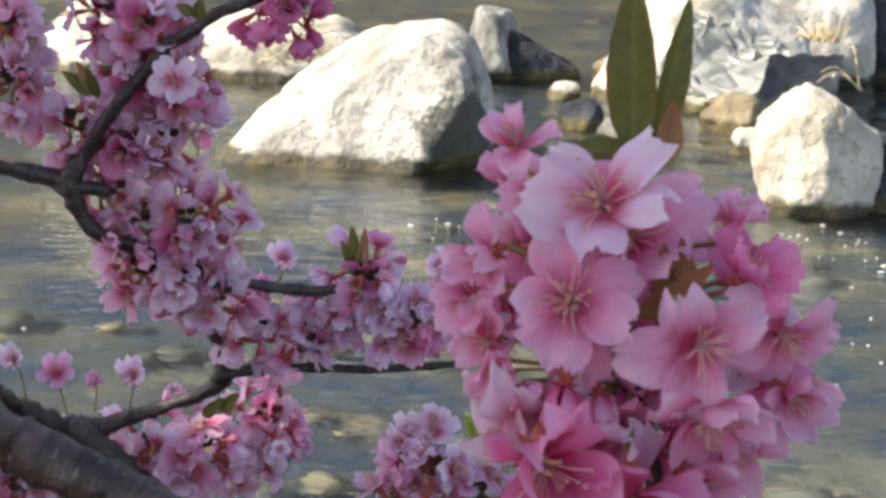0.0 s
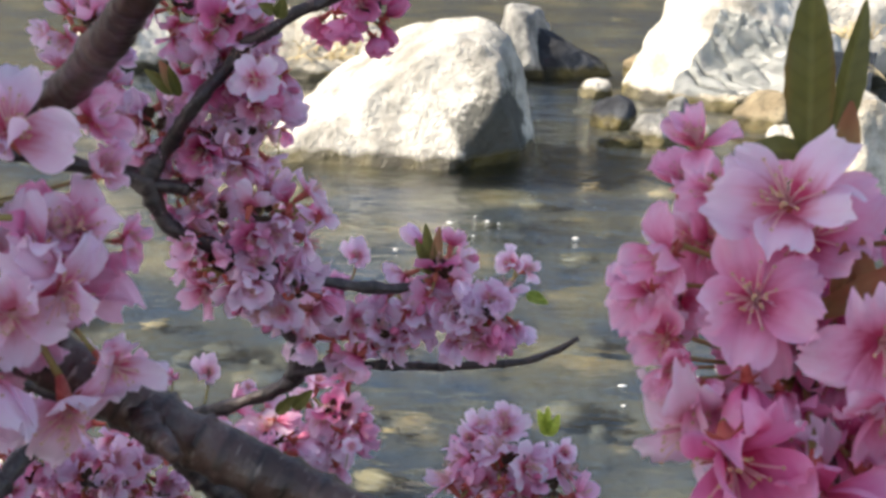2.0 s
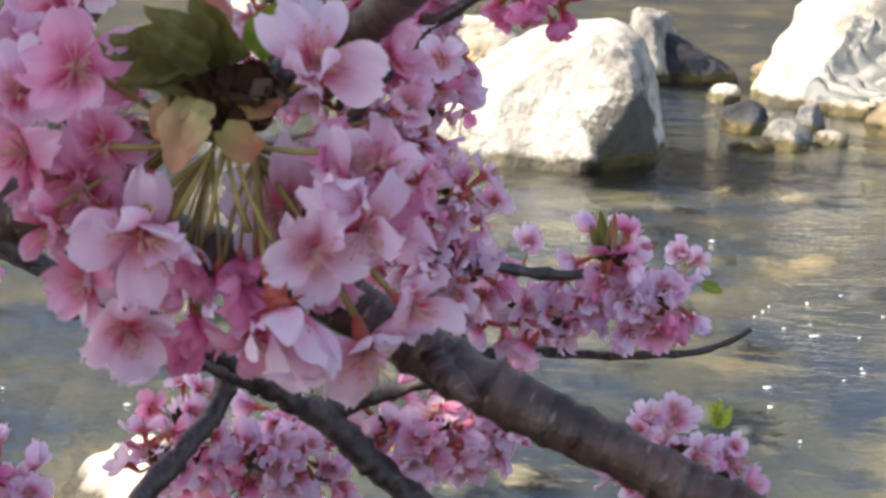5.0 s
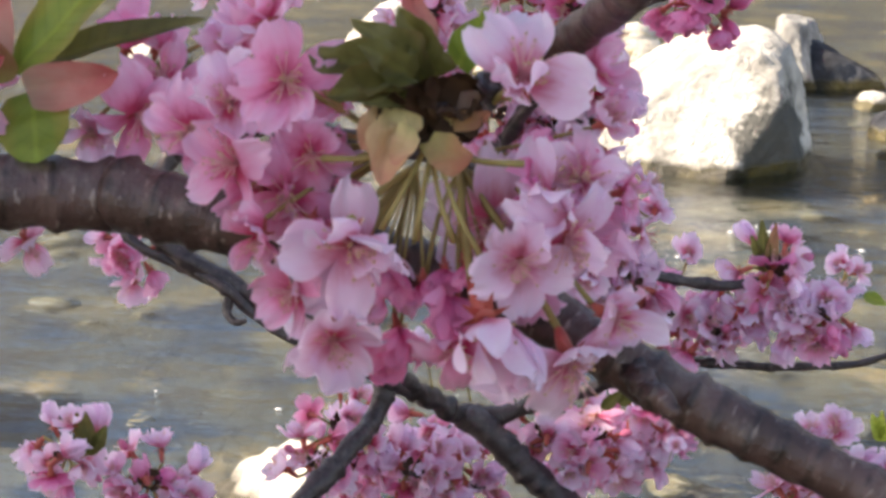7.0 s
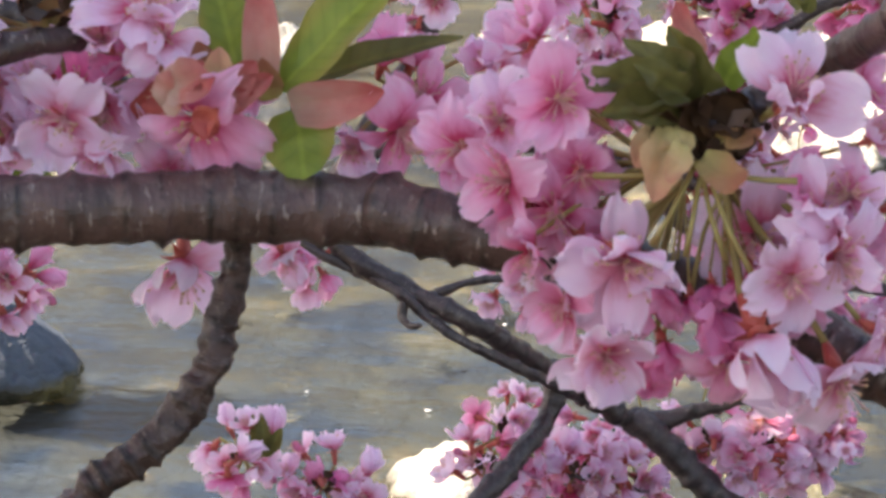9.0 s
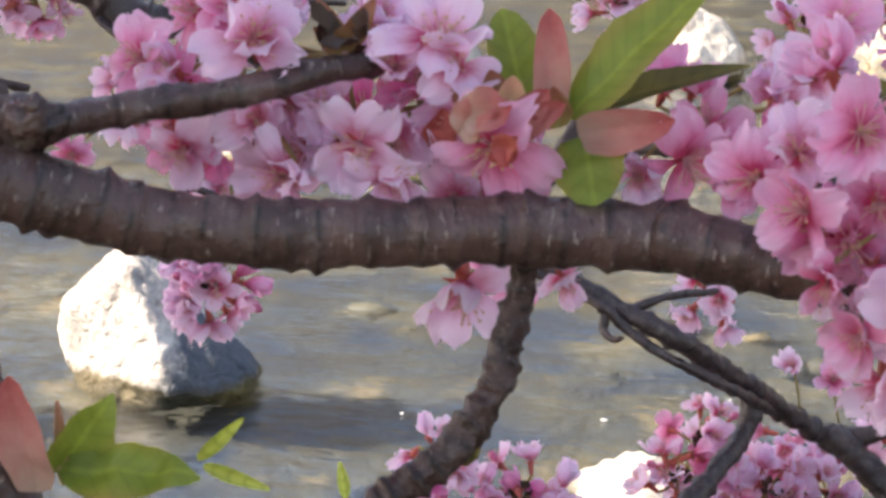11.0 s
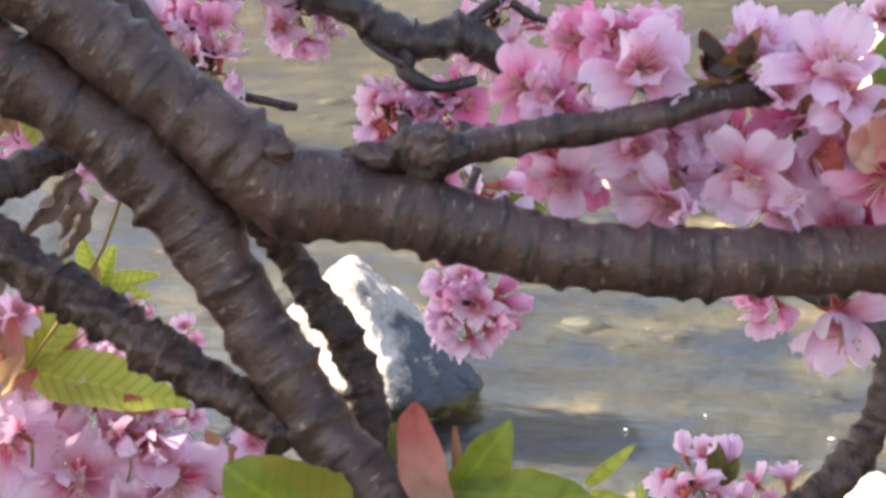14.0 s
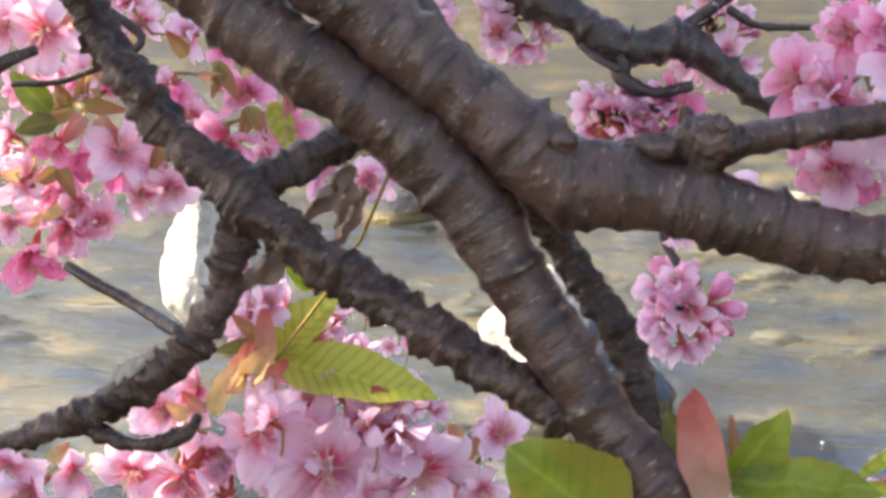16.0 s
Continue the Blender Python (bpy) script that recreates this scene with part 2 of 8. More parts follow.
STONE = stone_material("river_stone", (0.46, 0.44, 0.395), (0.64, 0.615, 0.555), (0.27, 0.255, 0.22))
# shade of the right face painted into the colour, along with its wet foot
STONE_MAIN = stone_material("shade_stained_river_stone", (0.44, 0.425, 0.385), (0.61, 0.59, 0.535), (0.23, 0.22, 0.195), shade_stain=(0.25, -0.15, -0.06, 0.205, 0.72, (0.034, 0.037, 0.034)))
# bluish shade of the right side painted into the stone colour
STONE_BLUE = stone_material("blue_shaded_stone", (0.44, 0.43, 0.405), (0.62, 0.605, 0.57), (0.26, 0.26, 0.25), shade_stain=(0.135, -0.015, -0.01, 0.115, 0.45, (0.042, 0.066, 0.098)))
STONE_WARM = stone_material("warm_stone", (0.46, 0.43, 0.365), (0.63, 0.59, 0.51), (0.28, 0.245, 0.19))
STONE_BROWN = stone_material("brown_stone", (0.24, 0.19, 0.12), (0.36, 0.30, 0.20), (0.10, 0.085, 0.06))
STONE_WET = stone_material("wet_stone", (0.20, 0.20, 0.19), (0.42, 0.41, 0.38), (0.08, 0.08, 0.08))
STONE_GREY = stone_material("grey_stone", (0.17, 0.175, 0.175), (0.27, 0.28, 0.28), (0.06, 0.06, 0.06))
STONE_DARK = stone_material("dark_stone", (0.026, 0.029, 0.036), (0.065, 0.072, 0.085), (0.012, 0.012, 0.014))


def water_material():
    m = Mat("water", 0.05)
    nt = m.nt
    geo = m.node("ShaderNodeNewGeometry")
    def wave(scale, stretch, detail, distortion=0.0, turn=0.0):
        mp = m.node("ShaderNodeMapping", Scale=stretch)
        mp.inputs["Rotation"].default_value = (0, 0, radians(turn))
        m.link(geo.outputs["Position"], mp.inputs["Vector"])
        n = m.node("ShaderNodeTexNoise", Scale=scale, Detail=detail, Roughness=0.55, Distortion=distortion)
        m.link(mp.outputs[0], n.inputs["Vector"])
        return n.outputs["Fac"]
    big, mid, fine = wave(2.6, (0.5, 0.8, 1), 2, 0.5), wave(11, (0.5, 1.0, 1), 3, 0.7, 8), wave(46, (0.6, 1.0, 1), 2, 0.4, -6)
    sep = m.node("ShaderNodeSeparateXYZ")
    m.link(geo.outputs["Position"], sep.inputs[0])
    calm = m.ramp(m.math("DIVIDE", sep.outputs[1], 10.0), (0.20, (0.50,) * 3), (0.38, (1,) * 3))
    patch = m.ramp(wave(1.3, (0.6, 1, 1), 2), (0.35, (0.35,) * 3), (0.7, (1,) * 3))
    h = m.math("MULTIPLY", calm, m.math("ADD", m.math("MULTIPLY", big, 1.4), m.math("MULTIPLY", patch, m.math("ADD", mid, m.math("MULTIPLY", fine, 0.34)))))
    b = m.node("ShaderNodeBump", Strength=1.0, Distance=0.023)
    m.link(h, b.inputs["Height"])
    gl = m.node("ShaderNodeBsdfGlossy", Roughness=0.11)
    gl.inputs["Color"].default_value = (1, 1, 1, 1)
    tr = m.node("ShaderNodeBsdfRefraction", IOR=1.33, Roughness=0.05)
    tr.inputs[0].default_value = (0.72, 0.80, 0.83, 1)
    m.link(m.ramp(m.math("DIVIDE", sep.outputs[1], 10.0), (0.22, (0.20,) * 3), (0.37, (0.10,) * 3)), gl.inputs["Roughness"])
    fr = m.node("ShaderNodeFresnel", IOR=1.33)
    for n in (gl, fr, tr):
        m.link(b.outputs[0], n.inputs["Normal"])
    mx = m.node("ShaderNodeMixShader")
    m.link(fr.outputs[0], mx.inputs[0])
    m.link(tr.outputs[0], mx.inputs[1])
    m.link(gl.outputs[0], mx.inputs[2])
    m.link(mx.outputs[0], nt.nodes["Material Output"].inputs[0])
    return m.m


WATER = water_material()


def bed_material():
    m = Mat("river_bed", 0.8, 0.2)
    n1, n2 = m.noise(2.6, 5, 0.6), m.noise(14, 5, 0.6)
    c = m.ramp(n1, (0.32, (0.014, 0.020, 0.030)), (0.45, (0.040, 0.045, 0.046)), (0.56, (0.078, 0.074, 0.056)), (0.70, (0.17, 0.145, 0.095)))
    c = m.mix(m.ramp(n2, (0.45, (0, 0, 0)), (0.7, (1, 1, 1))), c, (0.048, 0.052, 0.052))
    slab = m.noise(7.5, 4, 0.55, stretch=(0.75, 0.8, 1.0))
    c = m.mix(m.ramp(slab, (0.38, (0.95,) * 3), (0.50, (0, 0, 0))), c, (0.014, 0.027, 0.052))
    c = m.mix(m.ramp(slab, (0.60, (0, 0, 0)), (0.68, (0.8,) * 3)), c, (0.20, 0.155, 0.085))
    geo = m.node("ShaderNodeNewGeometry")
    sep = m.node("ShaderNodeSeparateXYZ")
    m.link(geo.outputs["Position"], sep.inputs[0])
    grass = m.ramp(m.noise(3.0, 6, 0.65), (0.3, (0.030, 0.029, 0.022)), (0.55, (0.072, 0.064, 0.044)), (0.75, (0.050, 0.052, 0.034)))
    dry = m.ramp(m.math("ADD", sep.outputs[2], m.math("MULTIPLY", n2, 0.05)), (0.03, (0, 0, 0)), (0.09, (1, 1, 1)))
    m.base(m.mix(dry, c, grass))
    m.bump(n2, 0.8, 0.03)
    return m.m


def pebble_material():
    m = Mat("pebbles", 0.75, 0.3)
    isl = m.node("ShaderNodeNewGeometry").outputs["Random Per Island"]
    c = m.ramp(isl, (0.0, (0.05, 0.055, 0.058)), (0.45, (0.09, 0.09, 0.075)), (0.80, (0.15, 0.135, 0.09)), (0.90, (0.32, 0.23, 0.11)), (1.0, (0.24, 0.20, 0.13)))
    m.base(m.mix(m.math("MULTIPLY", m.noise(30, 4), 0.35), c, (0.06, 0.06, 0.05)))
    m.bump(m.noise(60, 4), 0.5, 0.004)
    return m.m


BED, PEBBLES = bed_material(), pebble_material()


def simple(name, a, b, scale, rough=0.8, bump=0.02):
    m = Mat(name, rough, 0.3)
    n = m.noise(scale, 6, 0.6)
    m.base(m.ramp(n, (0.3, a), (0.7, b)))
    m.bump(n, 0.7, bump)
    return m.m


PLASTIC = simple("grey_plastic", (0.40, 0.415, 0.40), (0.56, 0.575, 0.56), 14.0, 0.2, 0.004)
PLASTIC_DARK = simple("dark_plastic", (0.03, 0.038, 0.05), (0.07, 0.08, 0.10), 14.0, 0.2, 0.004)
# white for foam, and for sun glints modelled as flecks
FOAM_GLINT = simple("foam", (0.72, 0.74, 0.75), (0.85, 0.86, 0.86), 90.0, 0.4, 0.001)
STRAW = simple("dry_straw", (0.45, 0.36, 0.20), (0.62, 0.52, 0.33), 60.0, 0.7, 0.001)


# ---- mesh helpers ----
def mesh_of(name, bm, material, smooth=True):
    me = bpy.data.meshes.new(name)
    bm.to_mesh(me)
    bm.free()
    for mat in material if isinstance(material, (list, tuple)) else [material]:
        me.materials.append(mat)
    if smooth:
        me.polygons.foreach_set("use_smooth", [True] * len(me.polygons))
    return me


def part(name, data, material, parent, label=""):
    """Links a bmesh or a mesh as one object under a thing or part."""
    me = data if isinstance(data, bpy.types.Mesh) else mesh_of(name, data, material)
    ob = new(name, me)
    ob.parent = parent
    return tagged(ob, label)


def thing(name, label, category, group="", place=(0, 0, 0)):
    ob = new(name)
    ob.empty_display_size = 0.02
    ob.location = place
    return tagged(ob, label, category, group)


def spline(points, step):
    """Catmull-Rom through rows of (x, y, z, r), resampled about every step metres."""
    p = np.array(points, float)
    if len(p) == 2:
        p = np.array([p[0], (p[0] + p[1]) / 2, p[1]])
    ext = np.vstack([2 * p[0] - p[1], p, 2 * p[-1] - p[-2]])
    out = []
    for i in range(1, len(ext) - 2):
        a, b, c, d = ext[i - 1 : i + 3]
        n = max(2, int(np.linalg.norm(c[:3] - b[:3]) / step))
        for t in np.arange(n) / n:
            out.append(0.5 * (2 * b + (c - a) * t + (2 * a - 5 * b + 4 * c - d) * t * t + (3 * b - a - 3 * c + d) * t ** 3))
    out.append(p[-1])
    return np.array(out)


def limb(points, sides=16, step=0.0014, knobs=0.14, rings=0.165, pitch=0.0095, seed=0, grain=95.0):
    """A limb of bark swept along its middle line, with rings, swellings and scars."""
    rng = np.random.default_rng(seed + 77)
    s = spline(points, step)
    tan = np.gradient(s[:, :3], axis=0)
    tan /= np.linalg.norm(tan, axis=1)[:, None] + 1e-12
    along = np.r_[0, np.cumsum(np.linalg.norm(np.diff(s[:, :3], axis=0), axis=1))]
    up = np.array([0.13, -0.31, 0.94])
    ph = rng.uniform(0, 6.28, 6)
    ring_at = np.cumsum(rng.uniform(0.45, 1.6, 4000) * pitch)
    bm = bmesh.new()
    uvl = bm.loops.layers.uv.new("uv")
    rgl = bm.loops.layers.uv.new("ring")
    marks = []
    rows = []
    ang = np.linspace(0, 2 * np.pi, sides, endpoint=False)
    for i, (x, y, z, r) in enumerate(s):
        a = np.cross(tan[i], up)
        a /= np.linalg.norm(a) + 1e-12
        b = np.cross(a, tan[i])
        near = np.abs(ring_at - along[i]).min()
        k = math.exp(-((near / (pitch * 0.2)) ** 2)) * rings
        ahead = along[i] - ring_at[max(0, np.searchsorted(ring_at, along[i]) - 1)]
        k += rings * 0.8 * (0.5 - min(1.0, ahead / pitch))
        marks.append(math.exp(-((near / 0.0011) ** 2)))
        ring = []
        for t in ang:
            q = Vector((x, y, z)) * grain + Vector((math.cos(t), math.sin(t), 0)) * (0.9 + grain * 0.004)
            w = 1 + k * (0.55 + 0.45 * math.sin(t + ph[0] + along[i] * 160)) + knobs * noise.noise(q) + knobs * 0.6 * noise.noise(q * 2.7)
            rr = r * w
            ring.append(bm.verts.new((x + rr * (math.cos(t) * a[0] + math.sin(t) * b[0]), y + rr * (math.cos(t) * a[1] + math.sin(t) * b[1]), z + rr * (math.cos(t) * a[2] + math.sin(t) * b[2]))))
        rows.append(ring)
    for i in range(len(rows) - 1):
        for j in range(sides):
            f = bm.faces.new((rows[i][j], rows[i][(j + 1) % sides], rows[i + 1][(j + 1) % sides], rows[i + 1][j]))
            rad = float(s[i, 3])
            for loop, (u, v) in zip(f.loops, ((j, i), (j + 1, i), (j + 1, i + 1), (j, i + 1))):
                loop[uvl].uv = (u / sides * 6.28 * rad, along[v])
                loop[rgl].uv = (marks[v], u / sides)
    for ring, end in ((rows[0], 0), (rows[-1], -1)):
        c = bm.verts.new(Vector(s[end, :3].tolist()) + Vector([float(q) for q in tan[end]]) * (0.35 if end else -0.35) * float(s[end, 3]))
        for j in range(sides):
            e = (ring[j], ring[(j + 1) % sides], c)
            bm.faces.new(e if end else e[::-1])
    bmesh.ops.recalc_face_normals(bm, faces=bm.faces)
    return bm


def tube(bm, points, sides=6, slot=0, seg=6):
    """A thin smooth stalk added to bm, through rows of (x, y, z, r)."""
    p = np.array(points, float)
    length = np.linalg.norm(np.diff(p[:, :3], axis=0), axis=1).sum()
    s = spline(points, length / seg + 1e-9)
    tan = np.gradient(s[:, :3], axis=0)
    rows = []
    for (x, y, z, r), t in zip(s, tan):
        t = Vector(t.tolist()).normalized()
        a = t.cross(Vector((0.2, 0.5, 0.8))).normalized()
        b = t.cross(a)
        rows.append([bm.verts.new(Vector((x, y, z)) + float(r) * (math.cos(k) * a + math.sin(k) * b)) for k in np.linspace(0, 6.283, sides, endpoint=False).tolist()])
    for q, w in zip(rows, rows[1:]):
        for j in range(sides):
            bm.faces.new((q[j], q[(j + 1) % sides], w[(j + 1) % sides], w[j])).material_index = slot
    for ring in (rows[0][::-1], rows[-1]):
        bm.faces.new(ring).material_index = slot


def turned(place, normal, spin=0.0):
    """A pose at place whose z axis is normal."""
    return Matrix.Translation(place) @ Vector(normal).to_track_quat("Z", "Y").to_matrix().to_4x4() @ Matrix.Rotation(spin, 4, "Z")


# ---- flowers ----
R0 = 0.0165           # length of a petal, m


def petal_bm(bm, rng, cols=6, rows=7, m=None, cup=0.35, curl=0.0):
    """A notched, cupped petal from the origin along +y; z is its upper face."""
    g = []
    wav = rng.uniform(-1, 1, 4)
    for i in range(rows + 1):
        v = i / rows
        half = (0.5 + 0.08 * wav[1]) * (0.09 + 0.68 * math.sin(math.pi * min(1, v ** 1.1 * 0.81 + 0.02)) ** 0.85)
        row = []
        for j in range(cols + 1):
            u = 2 * j / cols - 1
            y = v - 0.12 * (1 - abs(u)) ** 1.6 * max(0, v - 0.72) / 0.28 - 0.10 * abs(u) ** 2.2 * v ** 3
            y -= 0.035 * max(0, v - 0.6) / 0.4 * (0.5 + 0.5 * math.sin(14 * u + 9 * wav[3])) + 0.02 * v * v * math.sin(23 * u + 5 * wav[1])
            z = cup * (0.55 * v * v) + 0.10 * u * u * half * 2 * (0.35 + 2 * cup) - curl * v ** 3 * 0.5
            z += 0.05 * v ** 4 * math.sin(11 * u + 6 * wav[2]) + 0.165 * v * (wav[0] * math.sin(3.4 * u + wav[1] * 3) + wav[2] * math.sin(5 * v + 4 * u * wav[3]) + 0.5 * wav[3] * math.sin(8 * u + 3 * wav[0]) * v * v)
            p = Vector((u * half, y, z)) * R0
            row.append(bm.verts.new(m @ p if m else p))
        g.append(row)
    for a, b in zip(g, g[1:]):
        for j in range(cols):
            bm.faces.new((a[j], a[j + 1], b[j + 1], b[j]))


def petal_mesh(seed, material, cup, curl):
    bm = bmesh.new()
    petal_bm(bm, np.random.default_rng(seed), 12, 11, None, cup, curl)
    return mesh_of("petal", bm, material)


def stamens_mesh(seed):
    rng = np.random.default_rng(seed)
    bm = bmesh.new()
    for k in range(24):
        a, lean, ln = rng.uniform(0, 6.28), rng.uniform(0.1, 0.85), R0 * rng.uniform(0.38, 0.72)
        d = Vector((math.cos(a) * math.sin(lean), math.sin(a) * math.sin(lean), math.cos(lean)))
        tip = d * ln
        mid = Vector((d.x * 0.35, d.y * 0.35, d.z * 0.55)) * ln
        tube(bm, [(0, 0, 0, 0.00026), (*mid, 0.00023), (*tip, 0.00017)], 4, 0, 3)
        n0 = len(bm.faces)
        bmesh.ops.create_icosphere(bm, subdivisions=1, radius=0.00042, matrix=Matrix.Translation(tip))
        bm.faces.ensure_lookup_table()
        for f in bm.faces[n0:]:
            f.material_index = 1
    return mesh_of("stamen_tuft", bm, [FILAMENT, ANTHER])


PETALS = {(k, o): [petal_mesh(11 * i + 3 + (5 if k == "deep" else 0), mat, cup, curl) for i in range(7)]
          for k, mat in (("mid", PETAL), ("deep", PETAL_DEEP), ("pale", PETAL_PALE))
          for o, cup, curl in (("open", 0.08, 0.0), ("cup", 0.40, 0.0), ("back", 0.12, 0.75), ("shut", 0.95, -0.25))}
TILT = {"open": 9, "cup": 33, "back": 8, "shut": 66}
STAMENS = [stamens_mesh(5 + i) for i in range(3)]
frng = np.random.default_rng(20)


def stalk_mesh(name, direction, anchor, rad=0.00085):
    """Calyx tube and stalk from the flower's base to its anchor (in the flower's own axes)."""
    bm = bmesh.new()
    end = Vector(anchor)
    neck = Vector(direction) * -0.0095
    if (end - neck).length > 0.003:
        mid = (neck + end) / 2 + Vector((0, 0, -0.3)) * (end - neck).length * 0.3
        tube(bm, [(*neck, rad * 1.2), (*mid, rad), (*end, rad)], 6, 1, 7)
    tube(bm, [(0, 0, 0.0004, 0.0022), (0, 0, -0.003, 0.0020), (0, 0, -0.0065, 0.0016), (*neck, rad * 1.2)], 8, 0, 6)
    for k in range(5):
        a = k * 1.2566 + 0.6
        c, s = math.cos(a), math.sin(a)
        v = [bm.verts.new(q) for q in ((c * 0.0016 - s * 0.0012, s * 0.0016 + c * 0.0012, -0.0004), (c * 0.0016 + s * 0.0012, s * 0.0016 - c * 0.0012, -0.0004), (c * 0.0058, s * 0.0058, -0.0016), (c * 0.0030, s * 0.0030, 0.0))]
        bm.faces.new((v[0], v[1], v[3]))
        bm.faces.new((v[1], v[2], v[3]))
        bm.faces.new((v[2], v[0], v[3]))
    return mesh_of(name, bm, [CALYX, STALK])


def flower(bough, place, normal, size=1.0, anchor=None, kind="mid", form="open"):
    """A near flower: stalk and calyx carry five petals and a tuft of stamens, each a mesh of its own."""
    m = turned(place, normal, frng.uniform(0, 6.28)) @ Matrix.Scale(size, 4)
    anc = m.inverted() @ Vector(anchor) if anchor else Vector((0, 0, -0.03))
    body = part("flower", stalk_mesh("flower", (0, 0, 1), anc), None, bough)
    body.matrix_local = m
    if form == "open":
        form = str(frng.choice(["open", "cup", "cup", "back"]))
    for k in range(5):
        f = form if frng.random() > 0.35 else str(frng.choice(["open", "cup", "back"]))
        if form == "shut":
            f = form
        p = part("petal", PETALS[kind, f][frng.integers(7)], None, body)
        q = TILT[f] + frng.uniform(-30, 38)
        p.matrix_local = pose(0, 0, 0, 0, 0, k * 72 + frng.uniform(-14, 14)) @ pose(0, 0.0009, 0.0003 * k, q, frng.uniform(-26, 26), 0) @ Matrix.Scale(frng.uniform(0.88, 1.14), 4)
    if form != "shut":
        st = part("stamen_tuft", STAMENS[frng.integers(3)], None, body)
        st.matrix_local = pose(0, 0, 0, 0, 0, frng.uniform(0, 360))
    return body


def corolla_mesh(seed, material, form):
    """A whole small corolla for flowers farther off."""
    rng = np.random.default_rng(seed)
    cup = {"open": 0.10, "cup": 0.4, "shut": 0.9}[form]
    bm = bmesh.new()
    for k in range(5):
        m = pose(0, 0, 0, 0, 0, k * 72 + rng.uniform(-9, 9)) @ pose(0, 0.0008, 0.0003 * k, TILT[form] + rng.uniform(-24, 26), rng.uniform(-20, 20), 0) @ Matrix.Scale(rng.uniform(0.88, 1.08), 4)
        petal_bm(bm, rng, 4, 5, m, cup + rng.uniform(-0.15, 0.2), 0)
    return mesh_of("corolla", bm, material)


COROLLAS = {(k, o): [corolla_mesh(90 + 7 * i + len(o), mat, o) for i in range(8)]
            for k, mat in (("mid", PETAL), ("deep", PETAL_DEEP), ("pale", PETAL_PALE)) for o in ("open", "cup", "shut")}
SMALL_STAMENS = STAMENS


def far_flower(bough, place, normal, size, anchor, kind, form, rng, tuft=True):
    m = turned(place, normal, rng.uniform(0, 6.28)) @ Matrix.Scale(size, 4)
    body = part("flower", stalk_mesh("flower", (0, 0, 1), m.inverted() @ Vector(anchor)), None, bough)
    body.matrix_local = m
    part("corolla", COROLLAS[kind, form][rng.integers(8)], None, body)
    if tuft and form != "shut":
        part("stamen_tuft", SMALL_STAMENS[rng.integers(3)], None, body)
    return body


def bud_bm(length=0.011, rad=0.0036):
    bm = bmesh.new()
    tube(bm, [(0, 0, 0, 0.0012), (0, 0, 0.2 * length, 0.75 * rad), (0, 0, 0.55 * length, rad), (0, 0, 0.85 * length, 0.7 * rad), (0, 0, length, 0.2 * rad)], 10, 0, 10)
    tube(bm, [(0, 0, 0.002, 0.0017), (0, 0, -0.004, 0.0016), (0, 0, -0.007, 0.0009)], 8, 1, 4)
    return bm


BUD_MESH = mesh_of("bud", bud_bm(), [BUD, CALYX])


def bud(bough, place, normal, size, anchor):
    m = turned(place, normal) @ Matrix.Scale(size, 4)
    ob = part("flower_bud", BUD_MESH, None, bough)
    ob.matrix_local = m
    bm = bmesh.new()
    e = m.inverted() @ Vector(anchor)
    tube(bm, [(0, 0, -0.006, 0.0008), (*((e + Vector((0, 0, -0.006))) / 2 + Vector((0.001, 0, 0))), 0.0006), (*e, 0.0006)], 5, 0, 6)
    part("stalk", bm, STALK, ob)


def blossoms(bough, centre, radius, n, seed, kinds="mmmp", squash=(1, 1, 1), up=0.0, size=1.0, closed=0.2, buds=0):
    """A tuft of flowers on stalks from one spur; each looks outwards."""
    rng = np.random.default_rng(seed)
    c = Vector(centre)
    names = {"m": "mid", "d": "deep", "p": "pale"}
    for k in range(n):
        f = (k + 0.5) / n
        th, z = k * 2.399963 + rng.uniform(-0.35, 0.35), 1 - 2 * f
        d = Vector((math.sqrt(1 - z * z) * math.cos(th), math.sqrt(1 - z * z) * math.sin(th), z)) + Vector(rng.uniform(-0.3, 0.3, 3).tolist())
        d.z += up
        d.normalize()
        if d.y > 0.62:
            d.y *= -0.6
        w = Vector((d.x * squash[0], d.y * squash[1], d.z * squash[2]))
        place = c + w * radius * rng.uniform(0.72, 1.02)
        look_out = (d + Vector(rng.uniform(-0.75, 0.75, 3).tolist()) + Vector((0, -0.1, -0.1))).normalized()
        kind = names[kinds[rng.integers(len(kinds))]]
        form = "shut" if rng.random() < closed else ("cup" if rng.random() < 0.45 else "open")
        if math.hypot(d.x, d.z) < 0.55 and n >= 8:
            kind = "deep" if rng.random() < 0.22 else kind
            if rng.random() < 0.45:
                look_out = (Vector((d.x, 0.45, d.z)) + Vector(rng.uniform(-0.4, 0.4, 3).tolist())).normalized()
        far_flower(bough, place, look_out, size * 1.14 * rng.uniform(0.78, 1.1), c + d * radius * 0.1, kind, form, rng)
    if n >= 8:
        spur(bough, c + Vector((0.15 * radius, -0.55 * radius, 0.2 * radius)), (0.2, -0.6, 0.6), 0.013, 0.006, seed)
    for k in range(buds):
        d = Vector(rng.uniform(-1, 1, 3).tolist()).normalized()
        bud(bough, c + d * radius * rng.uniform(0.9, 1.15), d, size * rng.uniform(0.7, 1.0), c)


